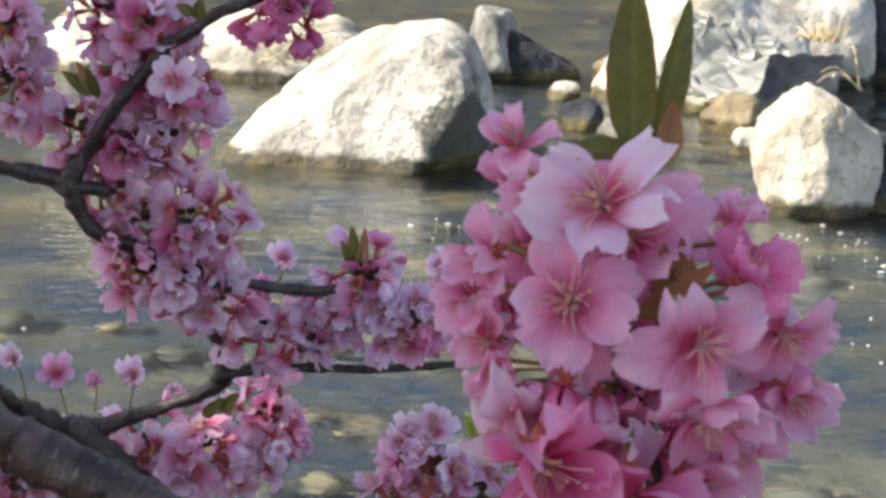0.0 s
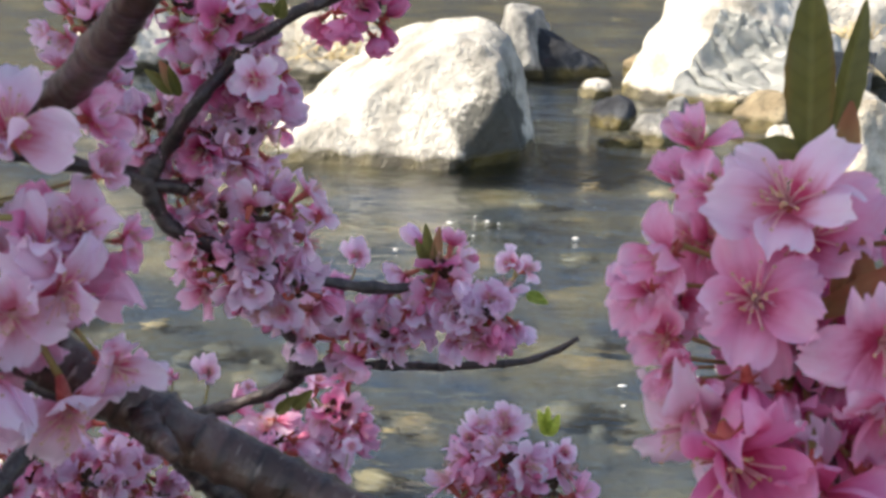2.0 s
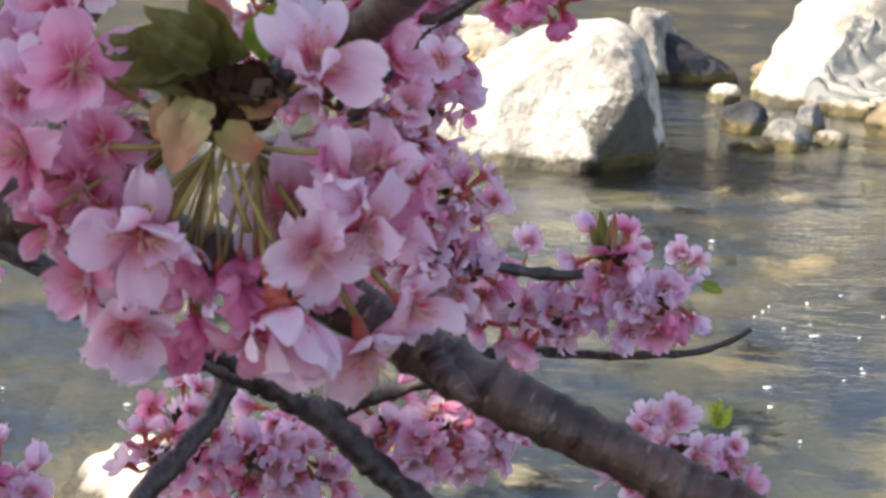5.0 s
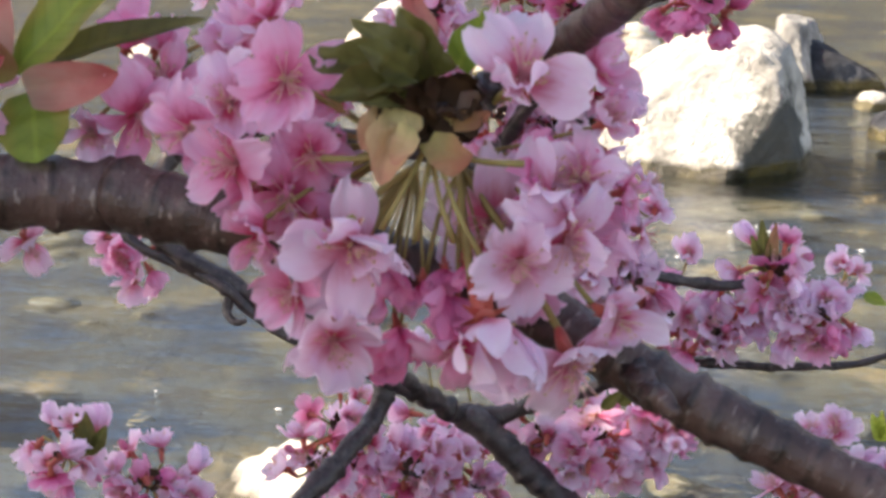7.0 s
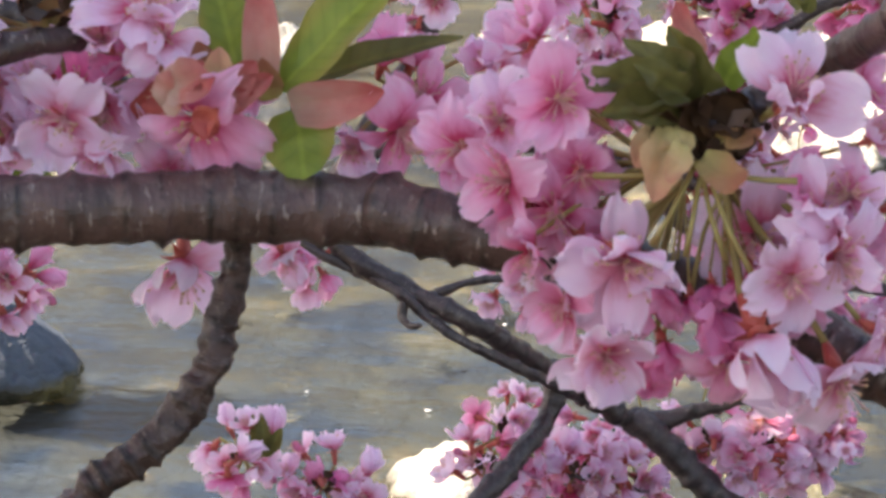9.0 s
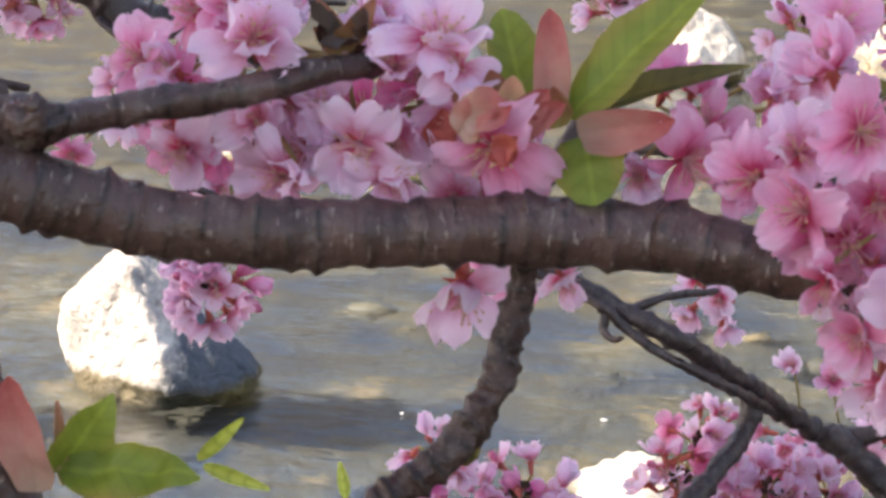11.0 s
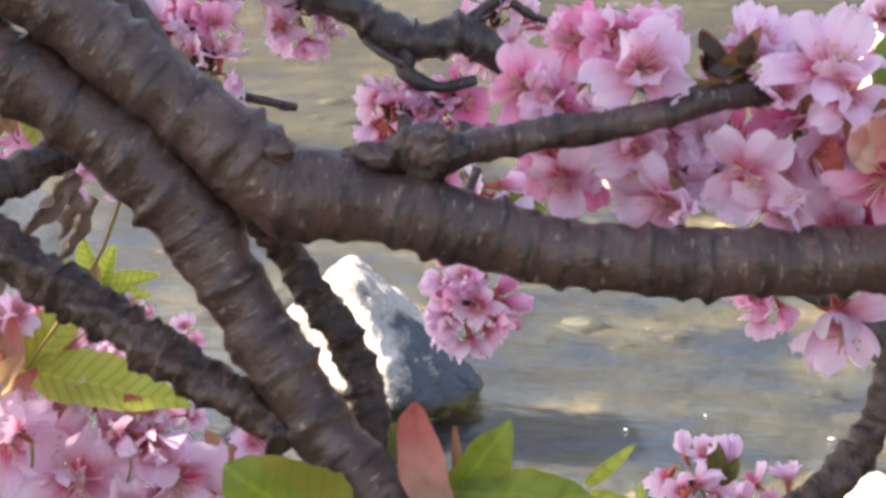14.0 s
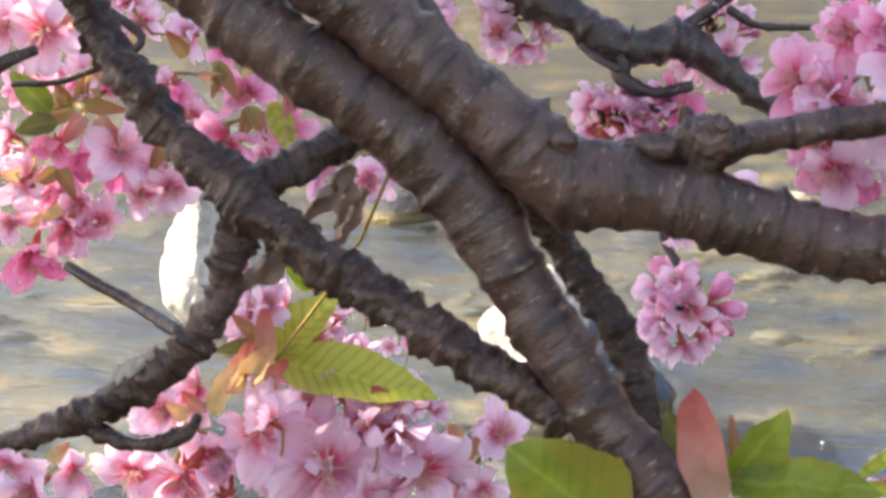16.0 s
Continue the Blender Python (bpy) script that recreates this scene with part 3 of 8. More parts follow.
def leaf_bm(length, width, fold=0.35, droop=0.3, n=14, teeth=True, cols=4, blunt=0.85):
    bm = bmesh.new()
    rows = []
    for i in range(n + 1):
        v = i / n
        half = width / 2 * (math.sin(math.pi * v ** 0.78) ** blunt) + 0.0004
        if teeth and i % 2 and 0 < i < n:
            half *= 1.05
        row = []
        for j in range(-cols, cols + 1):
            u = j / cols
            row.append(bm.verts.new((u * half, v * length, abs(u) * half * fold - droop * length * v * v * 0.5 + 0.09 * half * math.sin(9 * v + 3 * u) * abs(u) + 0.05 * half * math.sin(17 * v))))
        rows.append(row)
    for a, b in zip(rows, rows[1:]):
        for j in range(2 * cols):
            bm.faces.new((a[j], a[j + 1], b[j + 1], b[j]))
    return bm


def leaf(bough, base, tip, face, width, material=None, fold=0.35, droop=0.3, name="leaf", label="", blunt=0.8):
    """A leaf from base to tip whose upper side looks along face."""
    b, t, f = Vector(base), Vector(tip), Vector(face)
    y = (t - b).normalized()
    x = y.cross(f).normalized()
    z = x.cross(y)
    m = Matrix((x, y, z)).transposed().to_4x4()
    m.translation = b
    ob = part(name, leaf_bm((t - b).length, width, fold, droop, teeth=name == "leaf", blunt=blunt), material or LEAF, bough, label)
    ob.matrix_local = m
    return ob


def crumple(ob, amount, scale, seed):
    """Creases a withered leaf."""
    for v in ob.data.vertices:
        q = v.co * scale + Vector((seed, 0.0, 0.0))
        v.co += Vector((noise.noise(q), noise.noise(q + Vector((5, 1, 2))) * 0.6, noise.noise(q * 1.6 + Vector((9, 4, 3))))) * amount


def spur(bough, base, direction, length, rad, seed, name="bud_husk"):
    """A short spur ringed with brown bud scales."""
    rng = np.random.default_rng(seed)
    bm = bmesh.new()
    for k in range(9):
        a, h = rng.uniform(0, 6.28), rng.uniform(0, 0.7)
        d = Vector((math.cos(a), math.sin(a), 0))
        s = d.cross(Vector((0, 0, 1)))
        b = Vector((0, 0, h * length)) + d * rad * 0.5
        t = Vector((0, 0, (h + rng.uniform(0.3, 0.6)) * length)) + d * rad * rng.uniform(1.0, 1.7)
        mid = (b + t) / 2 + d * rad * 0.35
        v = [bm.verts.new(q) for q in (b - s * rad * 0.4, b + s * rad * 0.4, mid + s * rad * 0.5, t, mid - s * rad * 0.5, mid + d * rad * 0.12)]
        for q in ((0, 1, 5), (1, 2, 5), (2, 3, 5), (3, 4, 5), (4, 0, 5)):
            bm.faces.new([v[i] for i in q])
    ob = part(name, bm, SCALE, bough)
    ob.matrix_local = turned(base, direction)
    return ob


# ---- river ----
def sheet(name, x0, x1, y0, y1, z, nx, ny, material, bump=0.0, scale=1.0):
    bm = bmesh.new()
    g = [[bm.verts.new((x0 + (x1 - x0) * i / nx, y0 + (y1 - y0) * j / ny, z)) for i in range(nx + 1)] for j in range(ny + 1)]
    for row in g:
        for v in row:
            v.co.z += bump * noise.fractal(v.co * scale, 1.0, 2.0, 4)
    for a, b in zip(g, g[1:]):
        for i in range(nx):
            bm.faces.new((a[i], a[i + 1], b[i + 1], b[i]))
    return new(name, mesh_of(name, bm, material))


water = tagged(sheet("water", -60, 60, -2.5, 9.5, 0.0, 4, 4, WATER), "shallow clear river water with small ripples", "river", kind="structure")
water.visible_shadow = False


def ground_sheet():
    """Near bank, river bed and far bank in one sheet that reaches the horizon."""
    prof = [(-60, 1.0), (-20, 0.9), (-6, 0.75), (-3, 0.5), (-1.5, 0.26), (-0.5, 0.17), (0.2, 0.12), (0.75, 0.09), (1.0, 0.0), (1.25, -0.12), (1.6, -0.16)]
    prof += [(y, -0.16) for y in np.arange(1.7, 8.4, 0.12)] + [(8.6, -0.14), (9.2, 0.1), (10.2, 0.9), (11.5, 2.3), (13, 3.8), (16, 5.6), (25, 7.0), (60, 8.0)]
    xs = np.r_[np.linspace(-60, -4.2, 14), np.arange(-4, 3.01, 0.12), np.linspace(3.2, 60, 14)]
    bm = bmesh.new()
    rows = []
    for y, z in prof:
        amp = 0.035 if 1.2 < y < 8.5 else (0.01 if y < 1.3 else 0.12)
        rows.append([bm.verts.new((x, y, z + amp * noise.fractal((x * 1.7, y * 1.7, 0.5), 1.0, 2.0, 4))) for x in xs])
    for a, b in zip(rows, rows[1:]):
        for i in range(len(xs) - 1):
            bm.faces.new((a[i], a[i + 1], b[i + 1], b[i]))
    return bm


ground = tagged(new("ground", mesh_of("ground", ground_sheet(), BED)), "stony brown river bed and grassy banks", "ground", kind="structure")


def pebble_field(n, x0, x1, y0, y1, seed):
    """Flat stones lying on the bed, seen through the water."""
    rng = np.random.default_rng(seed)
    bm = bmesh.new()
    for k in range(n):
        r = 0.012 + 0.045 * rng.random() ** 2.2
        m = Matrix.Translation((rng.uniform(x0, x1), rng.uniform(y0, y1), -0.150 + r * 0.2)) @ Euler((rng.uniform(-0.3, 0.3), rng.uniform(-0.3, 0.3), rng.uniform(0, 6))).to_matrix().to_4x4() @ Matrix.Diagonal((r, r * rng.uniform(0.6, 1), r * rng.uniform(0.35, 0.7), 1))
        for vert in bmesh.ops.create_icosphere(bm, subdivisions=1, radius=1.0)["verts"]:
            vert.co = m @ (vert.co * (1 + 0.18 * noise.noise(vert.co * 1.5 + Vector((k, 0, 0)))))
    return bm


pebbles = []
for k, area in enumerate(((-2.8, -0.9, 1.4, 4.2), (-0.9, 1.2, 1.4, 4.2), (-2.8, 1.2, 4.2, 7.0))):
    pebbles.append(pebble_field(150, *area, 50 + k))
pebble_bed = new("pebble_bed", mesh_of("pebble_bed", pebbles[0], PEBBLES))
tagged(pebble_bed, "brown and yellowish pebbles on the river bed", "pebbles", kind="stuff")
for bm in pebbles[1:]:
    tagged(new("pebble_bed", mesh_of("pebble_bed", bm, PEBBLES)), "brown and yellowish pebbles on the river bed", "pebbles", kind="stuff")


def rock_bm(half, planes, seed, rough=0.06, soft=9.0, subdiv=5, grain=6.0):
    """A boulder: an ellipsoid cut by the planes (unit directions and distances in half sizes), then chipped."""
    bm = bmesh.new()
    bmesh.ops.create_icosphere(bm, subdivisions=subdiv, radius=1.0)
    off = Vector((seed * 3.7, seed * 1.3, seed * 7.1))
    rng = np.random.default_rng(seed + 900)
    pl = [(Vector(p[:3]).normalized(), p[3]) for p in planes]
    for _ in range(16):
        pl.append((Vector(rng.normal(0, 1, 3).tolist()).normalized(), float(rng.uniform(0.76, 0.97))))
    for v in bm.verts:
        d = v.co.normalized()
        inv = [1.0] + [max(0.0, n.dot(d)) / dist for n, dist in pl]
        r = 1.0 / (sum(q ** soft for q in inv) ** (1.0 / soft))
        q = d * r * 1.7 + off
        r *= 1 + rough * 0.8 * noise.fractal(q, 0.8, 2.1, 6) + rough * 0.25 * noise.noise(q * grain) - rough * 0.55 * max(0.0, 0.22 - abs(noise.noise(q * 2.3))) * 4
        v.co = Vector((d.x * half[0], d.y * half[1], d.z * half[2])) * r
    return bm


def rock(name, place, half, planes=(), seed=1, material=None, turn=0.0, label="", rough=0.09, soft=30.0, subdiv=5, group="river boulders"):
    ob = new(name, mesh_of(name, rock_bm(half, planes, seed, rough, soft, subdiv), material or STONE))
    ob.matrix_world = pose(*place, 0, 0, turn)
    return tagged(ob, label, "rock", group)



def draped_sheet(corners, sag, seed, nx=44, ny=30, crumple=1.0):
    """A crumpled plastic sheet between four corners, bulging by sag."""
    a, b, c, d = (Vector(q) for q in corners)
    n = (b - a).cross(d - a).normalized()
    bm = bmesh.new()
    g = []
    for j in range(ny + 1):
        row = []
        for i in range(nx + 1):
            u, w = i / nx, j / ny
            p = a.lerp(b, u).lerp(d.lerp(c, u), w)
            q = Vector((u * 3.1 + seed, w * 2.3, 0.3))
            top = max(0.0, 1 - w * 2.2)
            saw = abs(((u * 2.2 + w * 1.3 + 0.35 * noise.noise(q * 1.3)) * 1.5) % 1.0 - 0.5)
            fan = abs(((math.atan2(w + 0.15, u + 0.2 * noise.noise(q)) * 3.0 + seed) % 1.0) - 0.5)
            sharp = (1 - abs(noise.noise(Vector((u * 1.6 + seed, w * 7 - u * 3.2, 0.4))))) ** 5
            fine = abs(noise.noise(Vector((u * 7, w * 15 - u * 5, seed)))) * (0.25 + top)
            fold = 0.30 * saw + 0.22 * fan + 0.75 * sharp + 0.75 * fine
            p = p + n * (sag * math.sin(math.pi * u) * math.sin(math.pi * min(1, w * 1.1)) + crumple * (0.030 * fold - 0.015))
            p += crumple * Vector((0.02 * noise.noise(q * 2), 0, 0.025 * noise.noise(q * 2.2 + Vector((9, 0, 0))) * (1 if w in (0, 1) else 0.3)))
            row.append(bm.verts.new(p))
        g.append(row)
    for r, t in zip(g, g[1:]):
        for i in range(nx):
            bm.faces.new((r[i], r[i + 1], t[i + 1], t[i]))
    bmesh.ops.solidify(bm, geom=bm.faces[:], thickness=0.0015)
    return bm


def foam_flecks(n, places, seed):
    """Small flat white flecks on the water for foam, bubbles and sun glints, scattered about the places (x, y, spread).
    """
    rng = np.random.default_rng(seed)
    bm = bmesh.new()
    for k in range(n):
        x, y, w = places[rng.integers(len(places))]
        a, b = 0.0010 + 0.0032 * rng.random() ** 3, 0.0008 + 0.0015 * rng.random() ** 3
        m = Matrix.Translation((x + rng.normal(0, w), y + rng.normal(0, w), 0.002)) @ Euler((0, 0, rng.uniform(-0.6, 0.6))).to_matrix().to_4x4() @ Matrix.Diagonal((a * 2.0, b, 0.0016, 1))
        bmesh.ops.create_icosphere(bm, subdivisions=1, radius=1.0, matrix=m)
    return bm


def straws(n, spread, length, seed, lean=(0, 0, 1)):
    """A tuft of dry stalks."""
    rng = np.random.default_rng(seed)
    bm = bmesh.new()
    for k in range(n):
        b = Vector((rng.uniform(-1, 1) * spread[0], rng.uniform(-1, 1) * spread[1], 0))
        d = (Vector(lean) + Vector(rng.uniform(-0.55, 0.55, 3).tolist())).normalized() * length * float(rng.uniform(0.5, 1.1))
        t = b + d + Vector((0, 0, -0.25 * length))
        tube(bm, [(*b, 0.0022), (*(b + d * 0.6), 0.0018), (*t, 0.0008)], 4, 0, 4)
    return bm


def crown_mesh(n, radius, seed, spread=0.07):
    """Unseen blossom mass that blocks the sun: small bent pieces in many clumps with gaps between."""
    rng = np.random.default_rng(seed)
    verts, faces = [], []
    clumps = [rng.normal(0, 1, 3) for _ in range(60)]
    clumps = [c / np.linalg.norm(c) * radius * rng.uniform(0.15, 1.0) ** 0.6 for c in clumps]
    for k in range(n):
        c = clumps[rng.integers(len(clumps))] + rng.normal(0, spread, 3)
        a, b = rng.normal(0, 1, 3), rng.normal(0, 1, 3)
        a /= np.linalg.norm(a)
        b -= a * (a @ b)
        b /= np.linalg.norm(b)
        s = rng.uniform(0.014, 0.03)
        nn = np.cross(a, b) * s * 0.5
        i = len(verts)
        verts += [c - a * s - b * s, c + a * s - b * s, c + a * s * 1.2 + b * s + nn, c - a * s * 1.2 + b * s + nn]
        faces.append((i, i + 1, i + 2, i + 3))
    me = bpy.data.meshes.new("crown")
    me.from_pydata([tuple(map(float, q)) for q in verts], [], faces)
    me.materials.append(PETAL)
    return me


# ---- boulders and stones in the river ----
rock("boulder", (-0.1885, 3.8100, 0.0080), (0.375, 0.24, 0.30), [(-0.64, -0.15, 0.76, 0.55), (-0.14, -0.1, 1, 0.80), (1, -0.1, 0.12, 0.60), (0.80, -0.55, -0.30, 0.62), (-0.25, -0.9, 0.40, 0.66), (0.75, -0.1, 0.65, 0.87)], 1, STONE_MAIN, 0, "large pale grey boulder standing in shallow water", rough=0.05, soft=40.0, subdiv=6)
rock("boulder", (0.0352, 5.0500, 0.0300), (0.125, 0.14, 0.185), [(0.85, -0.25, 0.45, 0.45), (-0.95, -0.2, 0.25, 0.5), (0.1, -0.1, 1, 0.70)], 2, STONE_WET, 0, "grey pointed boulder with a shaded side")
rock("boulder", (0.1256, 5.0600, -0.0100), (0.15, 0.12, 0.14), [(0.5, 0, 0.85, 0.6)], 12, STONE_DARK, 0, "low dark boulder in the river")
rock("boulder", (-0.5087, 4.9800, 0.0000), (0.30, 0.2, 0.20), [(0.1, 0, 1, 0.8), (0, -1, 0.2, 0.8)], 3, STONE_WARM, 0, "pale boulder with dry grass on it")
rock("boulder", (-1.0296, 5.0500, 0.0300), (0.16, 0.14, 0.15), [(-0.7, -0.3, 0.6, 0.75)], 4, STONE, 0, "rounded pale boulder in the river")
rock("boulder", (-1.68, 5.0, 0.0), (0.10, 0.09, 0.12), [], 14, STONE, 0, "small rounded pale boulder in the river")
rock("boulder", (0.5462, 4.7200, 0.0400), (0.285, 0.22, 0.275), [(-0.80, -0.25, 0.55, 0.72), (0.5, -0.5, 0.7, 0.72)], 5, STONE, 0, "large pale boulder with a grey plastic sheet draped on it")
rock("boulder", (0.8358, 5.1000, 0.0800), (0.22, 0.2, 0.30), [(0.1, -0.3, 1, 0.75)], 15, STONE, 0, "pale boulder behind the plastic sheet")
rock("boulder", (1.0230, 5.2500, 0.1000), (0.18, 0.16, 0.30), [(-0.3, -0.6, 0.5, 0.8)], 16, STONE_DARK, 0, "dark boulder behind the pale ones")
rock("boulder", (0.6126, 3.3600, 0.0600), (0.125, 0.105, 0.165), [(-0.8, -0.3, -0.35, 0.84), (0.9, -0.4, 0.1, 0.9)], 6, STONE_WARM, 0, "cream coloured rounded boulder in shallow water", rough=0.09)
rock("boulder", (0.7382, 3.4020, 0.0300), (0.08, 0.08, 0.11), [(0.2, -1, 0.3, 0.7)], 26, STONE_DARK, 0, "dark wet boulder beside the cream one")
rock("stone", (0.2321, 4.2150, 0.0050), (0.055, 0.06, 0.075), [(-0.3, -0.6, 0.7, 0.7)], 30, STONE_DARK, 0, "dark blue wet stone breaking the surface", subdiv=4)
rock("stone", (0.3040, 3.9930, 0.0050), (0.055, 0.05, 0.065), [(0, -0.3, 1, 0.75), (-0.5, -0.8, 0.2, 0.7)], 31, STONE_WET, 0, "grey stone with a pale top and wet foot", subdiv=4)
rock("stone", (0.3727, 4.2000, 0.0050), (0.035, 0.035, 0.075), [(0.6, -0.5, 0.5, 0.7)], 32, STONE_GREY, 0, "pale grey upright stone at the water line", subdiv=4)
rock("stone", (0.3974, 4.0550, 0.0050), (0.042, 0.035, 0.03), [(0, 0, 1, 0.7)], 33, STONE, 0, "flat white stone at the water line", subdiv=4)
rock("stone", (0.5700, 4.2330, 0.0050), (0.085, 0.06, 0.085), [(-0.2, -0.6, 0.75, 0.7), (0.8, -0.4, 0.2, 0.75)], 34, STONE_BROWN, 0, "rough brown stone under the plastic sheet", subdiv=4)
rock("stone", (0.5565, 3.9230, 0.0050), (0.034, 0.03, 0.06), [(0, -1, 0, 0.7), (0, 0, 1, 0.8)], 35, STONE, 0, "small white stone between two boulders", subdiv=4)
rock("stone", (0.2032, 4.6480, 0.0050), (0.046, 0.045, 0.045), [(0, 0, 1, 0.75)], 36, STONE, 0, "small white stone breaking the surface", subdiv=4)
rock("stone", (0.3182, 5.0410, 0.0050), (0.03, 0.03, 0.05), [], 37, STONE_BROWN, 0, "yellowish brown stone beside a pale boulder", subdiv=4)
rock("stone", (0.4995, 4.5010, 0.0050), (0.07, 0.05, 0.06), [(0, -0.7, 0.7, 0.7)], 38, STONE_WARM, 0, "warm pale stone under the plastic sheet", subdiv=4)
rock("stone", (0.2304, 3.9380, 0.0050), (0.05, 0.03, 0.02), [], 39, STONE_DARK, 0, "flat dark wet stone just above the water", subdiv=4)
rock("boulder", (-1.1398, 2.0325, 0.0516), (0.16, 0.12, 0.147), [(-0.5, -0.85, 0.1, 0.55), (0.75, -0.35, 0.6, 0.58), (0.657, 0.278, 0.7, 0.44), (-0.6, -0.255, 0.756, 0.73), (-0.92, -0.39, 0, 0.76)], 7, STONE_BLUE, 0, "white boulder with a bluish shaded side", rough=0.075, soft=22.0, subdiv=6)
rock("boulder", (-1.5727, 1.9129, 0.1648), (0.085, 0.08, 0.115), [(0.9, -0.3, 0.4, 0.35), (-0.4, -0.8, 0.4, 0.75)], 8, STONE, 0, "upright white boulder in shallow water")
rock("boulder", (-0.50, 1.73, -0.02), (0.09, 0.08, 0.095), [(-0.5, -0.3, 0.8, 0.6)], 9, STONE, 0, "small white boulder at the water line", subdiv=4)
rock("stone", (-1.967, 3.050, 0.0), (0.1, 0.07, 0.05), [], 60, STONE_DARK, 0, "dark flat stone with a light top", subdiv=4)
rock("stone", (-2.047, 3.082, 0.0), (0.05, 0.05, 0.045), [], 61, STONE, 0, "pale stone beside a dark one", subdiv=4)
rock("stone", (-1.297, 3.422, 0.0), (0.085, 0.06, 0.03), [], 62, STONE_WARM, 0, "yellowish flat stone just under the surface", subdiv=4)
rock("stone", (-1.653, 3.519, 0.0), (0.07, 0.06, 0.05), [], 63, STONE, 0, "white stone breaking the surface", subdiv=4)
rock("stone", (-2.423, 3.900, 0.0), (0.07, 0.06, 0.05), [], 64, STONE_GREY, 0, "grey stone in the river", subdiv=4)

sheet_ob = thing("plastic_sheet", "crumpled grey plastic sheet draped over a boulder", "plastic sheet")

sheet = part("sheet", draped_sheet([(0.5013, 4.5239, 0.2350), (0.7361, 4.4891, 0.1498), (0.6219, 4.3404, 0.0471), (0.3635, 4.3773, 0.0526)], 0.035, 4, 72, 48, 0.8), PLASTIC, sheet_ob)
sheet.data.polygons.foreach_set("use_smooth", [False] * len(sheet.data.polygons))
part("sheet_fold", draped_sheet([(0.6675, 4.4244, 0.1422), (0.8329, 4.4093, 0.1507), (0.7998, 4.3112, 0.0374), (0.6199, 4.2956, 0.0306)], 0.03, 9, 24, 18, 0.2), PLASTIC_DARK, sheet_ob, "dark blue underside of the sheet")
grass = thing("dry_grass", "tuft of dry straw on a pale boulder", "grass", "", (-0.45, 4.84, 0.05))
part("straw", straws(26, (0.14, 0.03), 0.13, 3, (0.25, -0.5, 0.6)), STRAW, grass)
part("reed", straws(5, (0.10, 0.02), 0.30, 8, (1.0, -0.1, 0.35)), STRAW, grass)
weed = thing("dry_weed", "dry brown seed head on a bent stalk", "weed", "", (0.86, 4.32, 0.08))
part("stalk", straws(3, (0.01, 0.01), 0.20, 5, (-0.5, 0, 0.8)), STRAW, weed)
part("seed_head", straws(40, (0.035, 0.03), 0.06, 6, (-0.2, 0, 0.6)), STRAW, weed).location = (-0.09, 0, 0.11)

# white pieces, some of them standing in for sun sparkle on the ripples
foam = tagged(new("water_foam", mesh_of("water_foam", foam_flecks(110, [(0.699, 3.479, 0.06), (0.674, 3.135, 0.07), (0.581, 2.928, 0.06), (0.773, 3.590, 0.05), (0.484, 2.551, 0.05), (0.428, 2.395, 0.06), (0.262, 2.222, 0.08), (0.248, 2.570, 0.08), (-0.073, 3.045, 0.1), (-0.15, 1.95, 0.25), (-0.62, 1.80, 0.22), (0.62, 3.05, 0.10), (0.75, 3.25, 0.08)], 5), FOAM_GLINT)), "small white foam flecks and sun glints on the river water", "foam", kind="stuff")

# ---- cherry tree: trunk and added shading crown out of the way, limbs over the water ----
tree = thing("cherry_tree", "cherry tree in pink blossom leaning over a river", "tree", "", (-1.5, -0.1, 0.1))
tree.location = (0, 0, 0)
part("trunk", limb([(-1.62, -0.15, 0.05, 0.15), (-1.58, -0.1, 0.4, 0.115), (-1.45, 0.05, 0.9, 0.10), (-1.42, 0.12, 1.3, 0.09), (-1.55, 0.1, 1.8, 0.07), (-1.8, 0.05, 2.3, 0.04)], sides=20, step=0.03, seed=40), BARK, tree)
# unseen clumps added towards the sun, each shading chosen limbs and blossoms
for k, (x, y, r, n) in enumerate(((0.54, 0.60, 0.42, 2600), (0.10, 1.24, 0.46, 2300), (0.80, 0.95, 0.42, 2600), (-0.84, 0.64, 0.36, 4200))):
    crown = part("crown", crown_mesh(n, r, 3 + k), None, tree)
    crown.location = Vector((x, y, 0)) + sun_dir * 2.9
part("limb", limb([(-1.42, 0.12, 1.25, 0.07), (-1.1, 0.6, 1.35, 0.045), (-0.7, 1.05, 1.25, 0.034), (-0.25, 1.3, 1.1, 0.024), (0.1, 1.3, 0.95, 0.016)], sides=12, step=0.02, seed=41), BARK, tree)
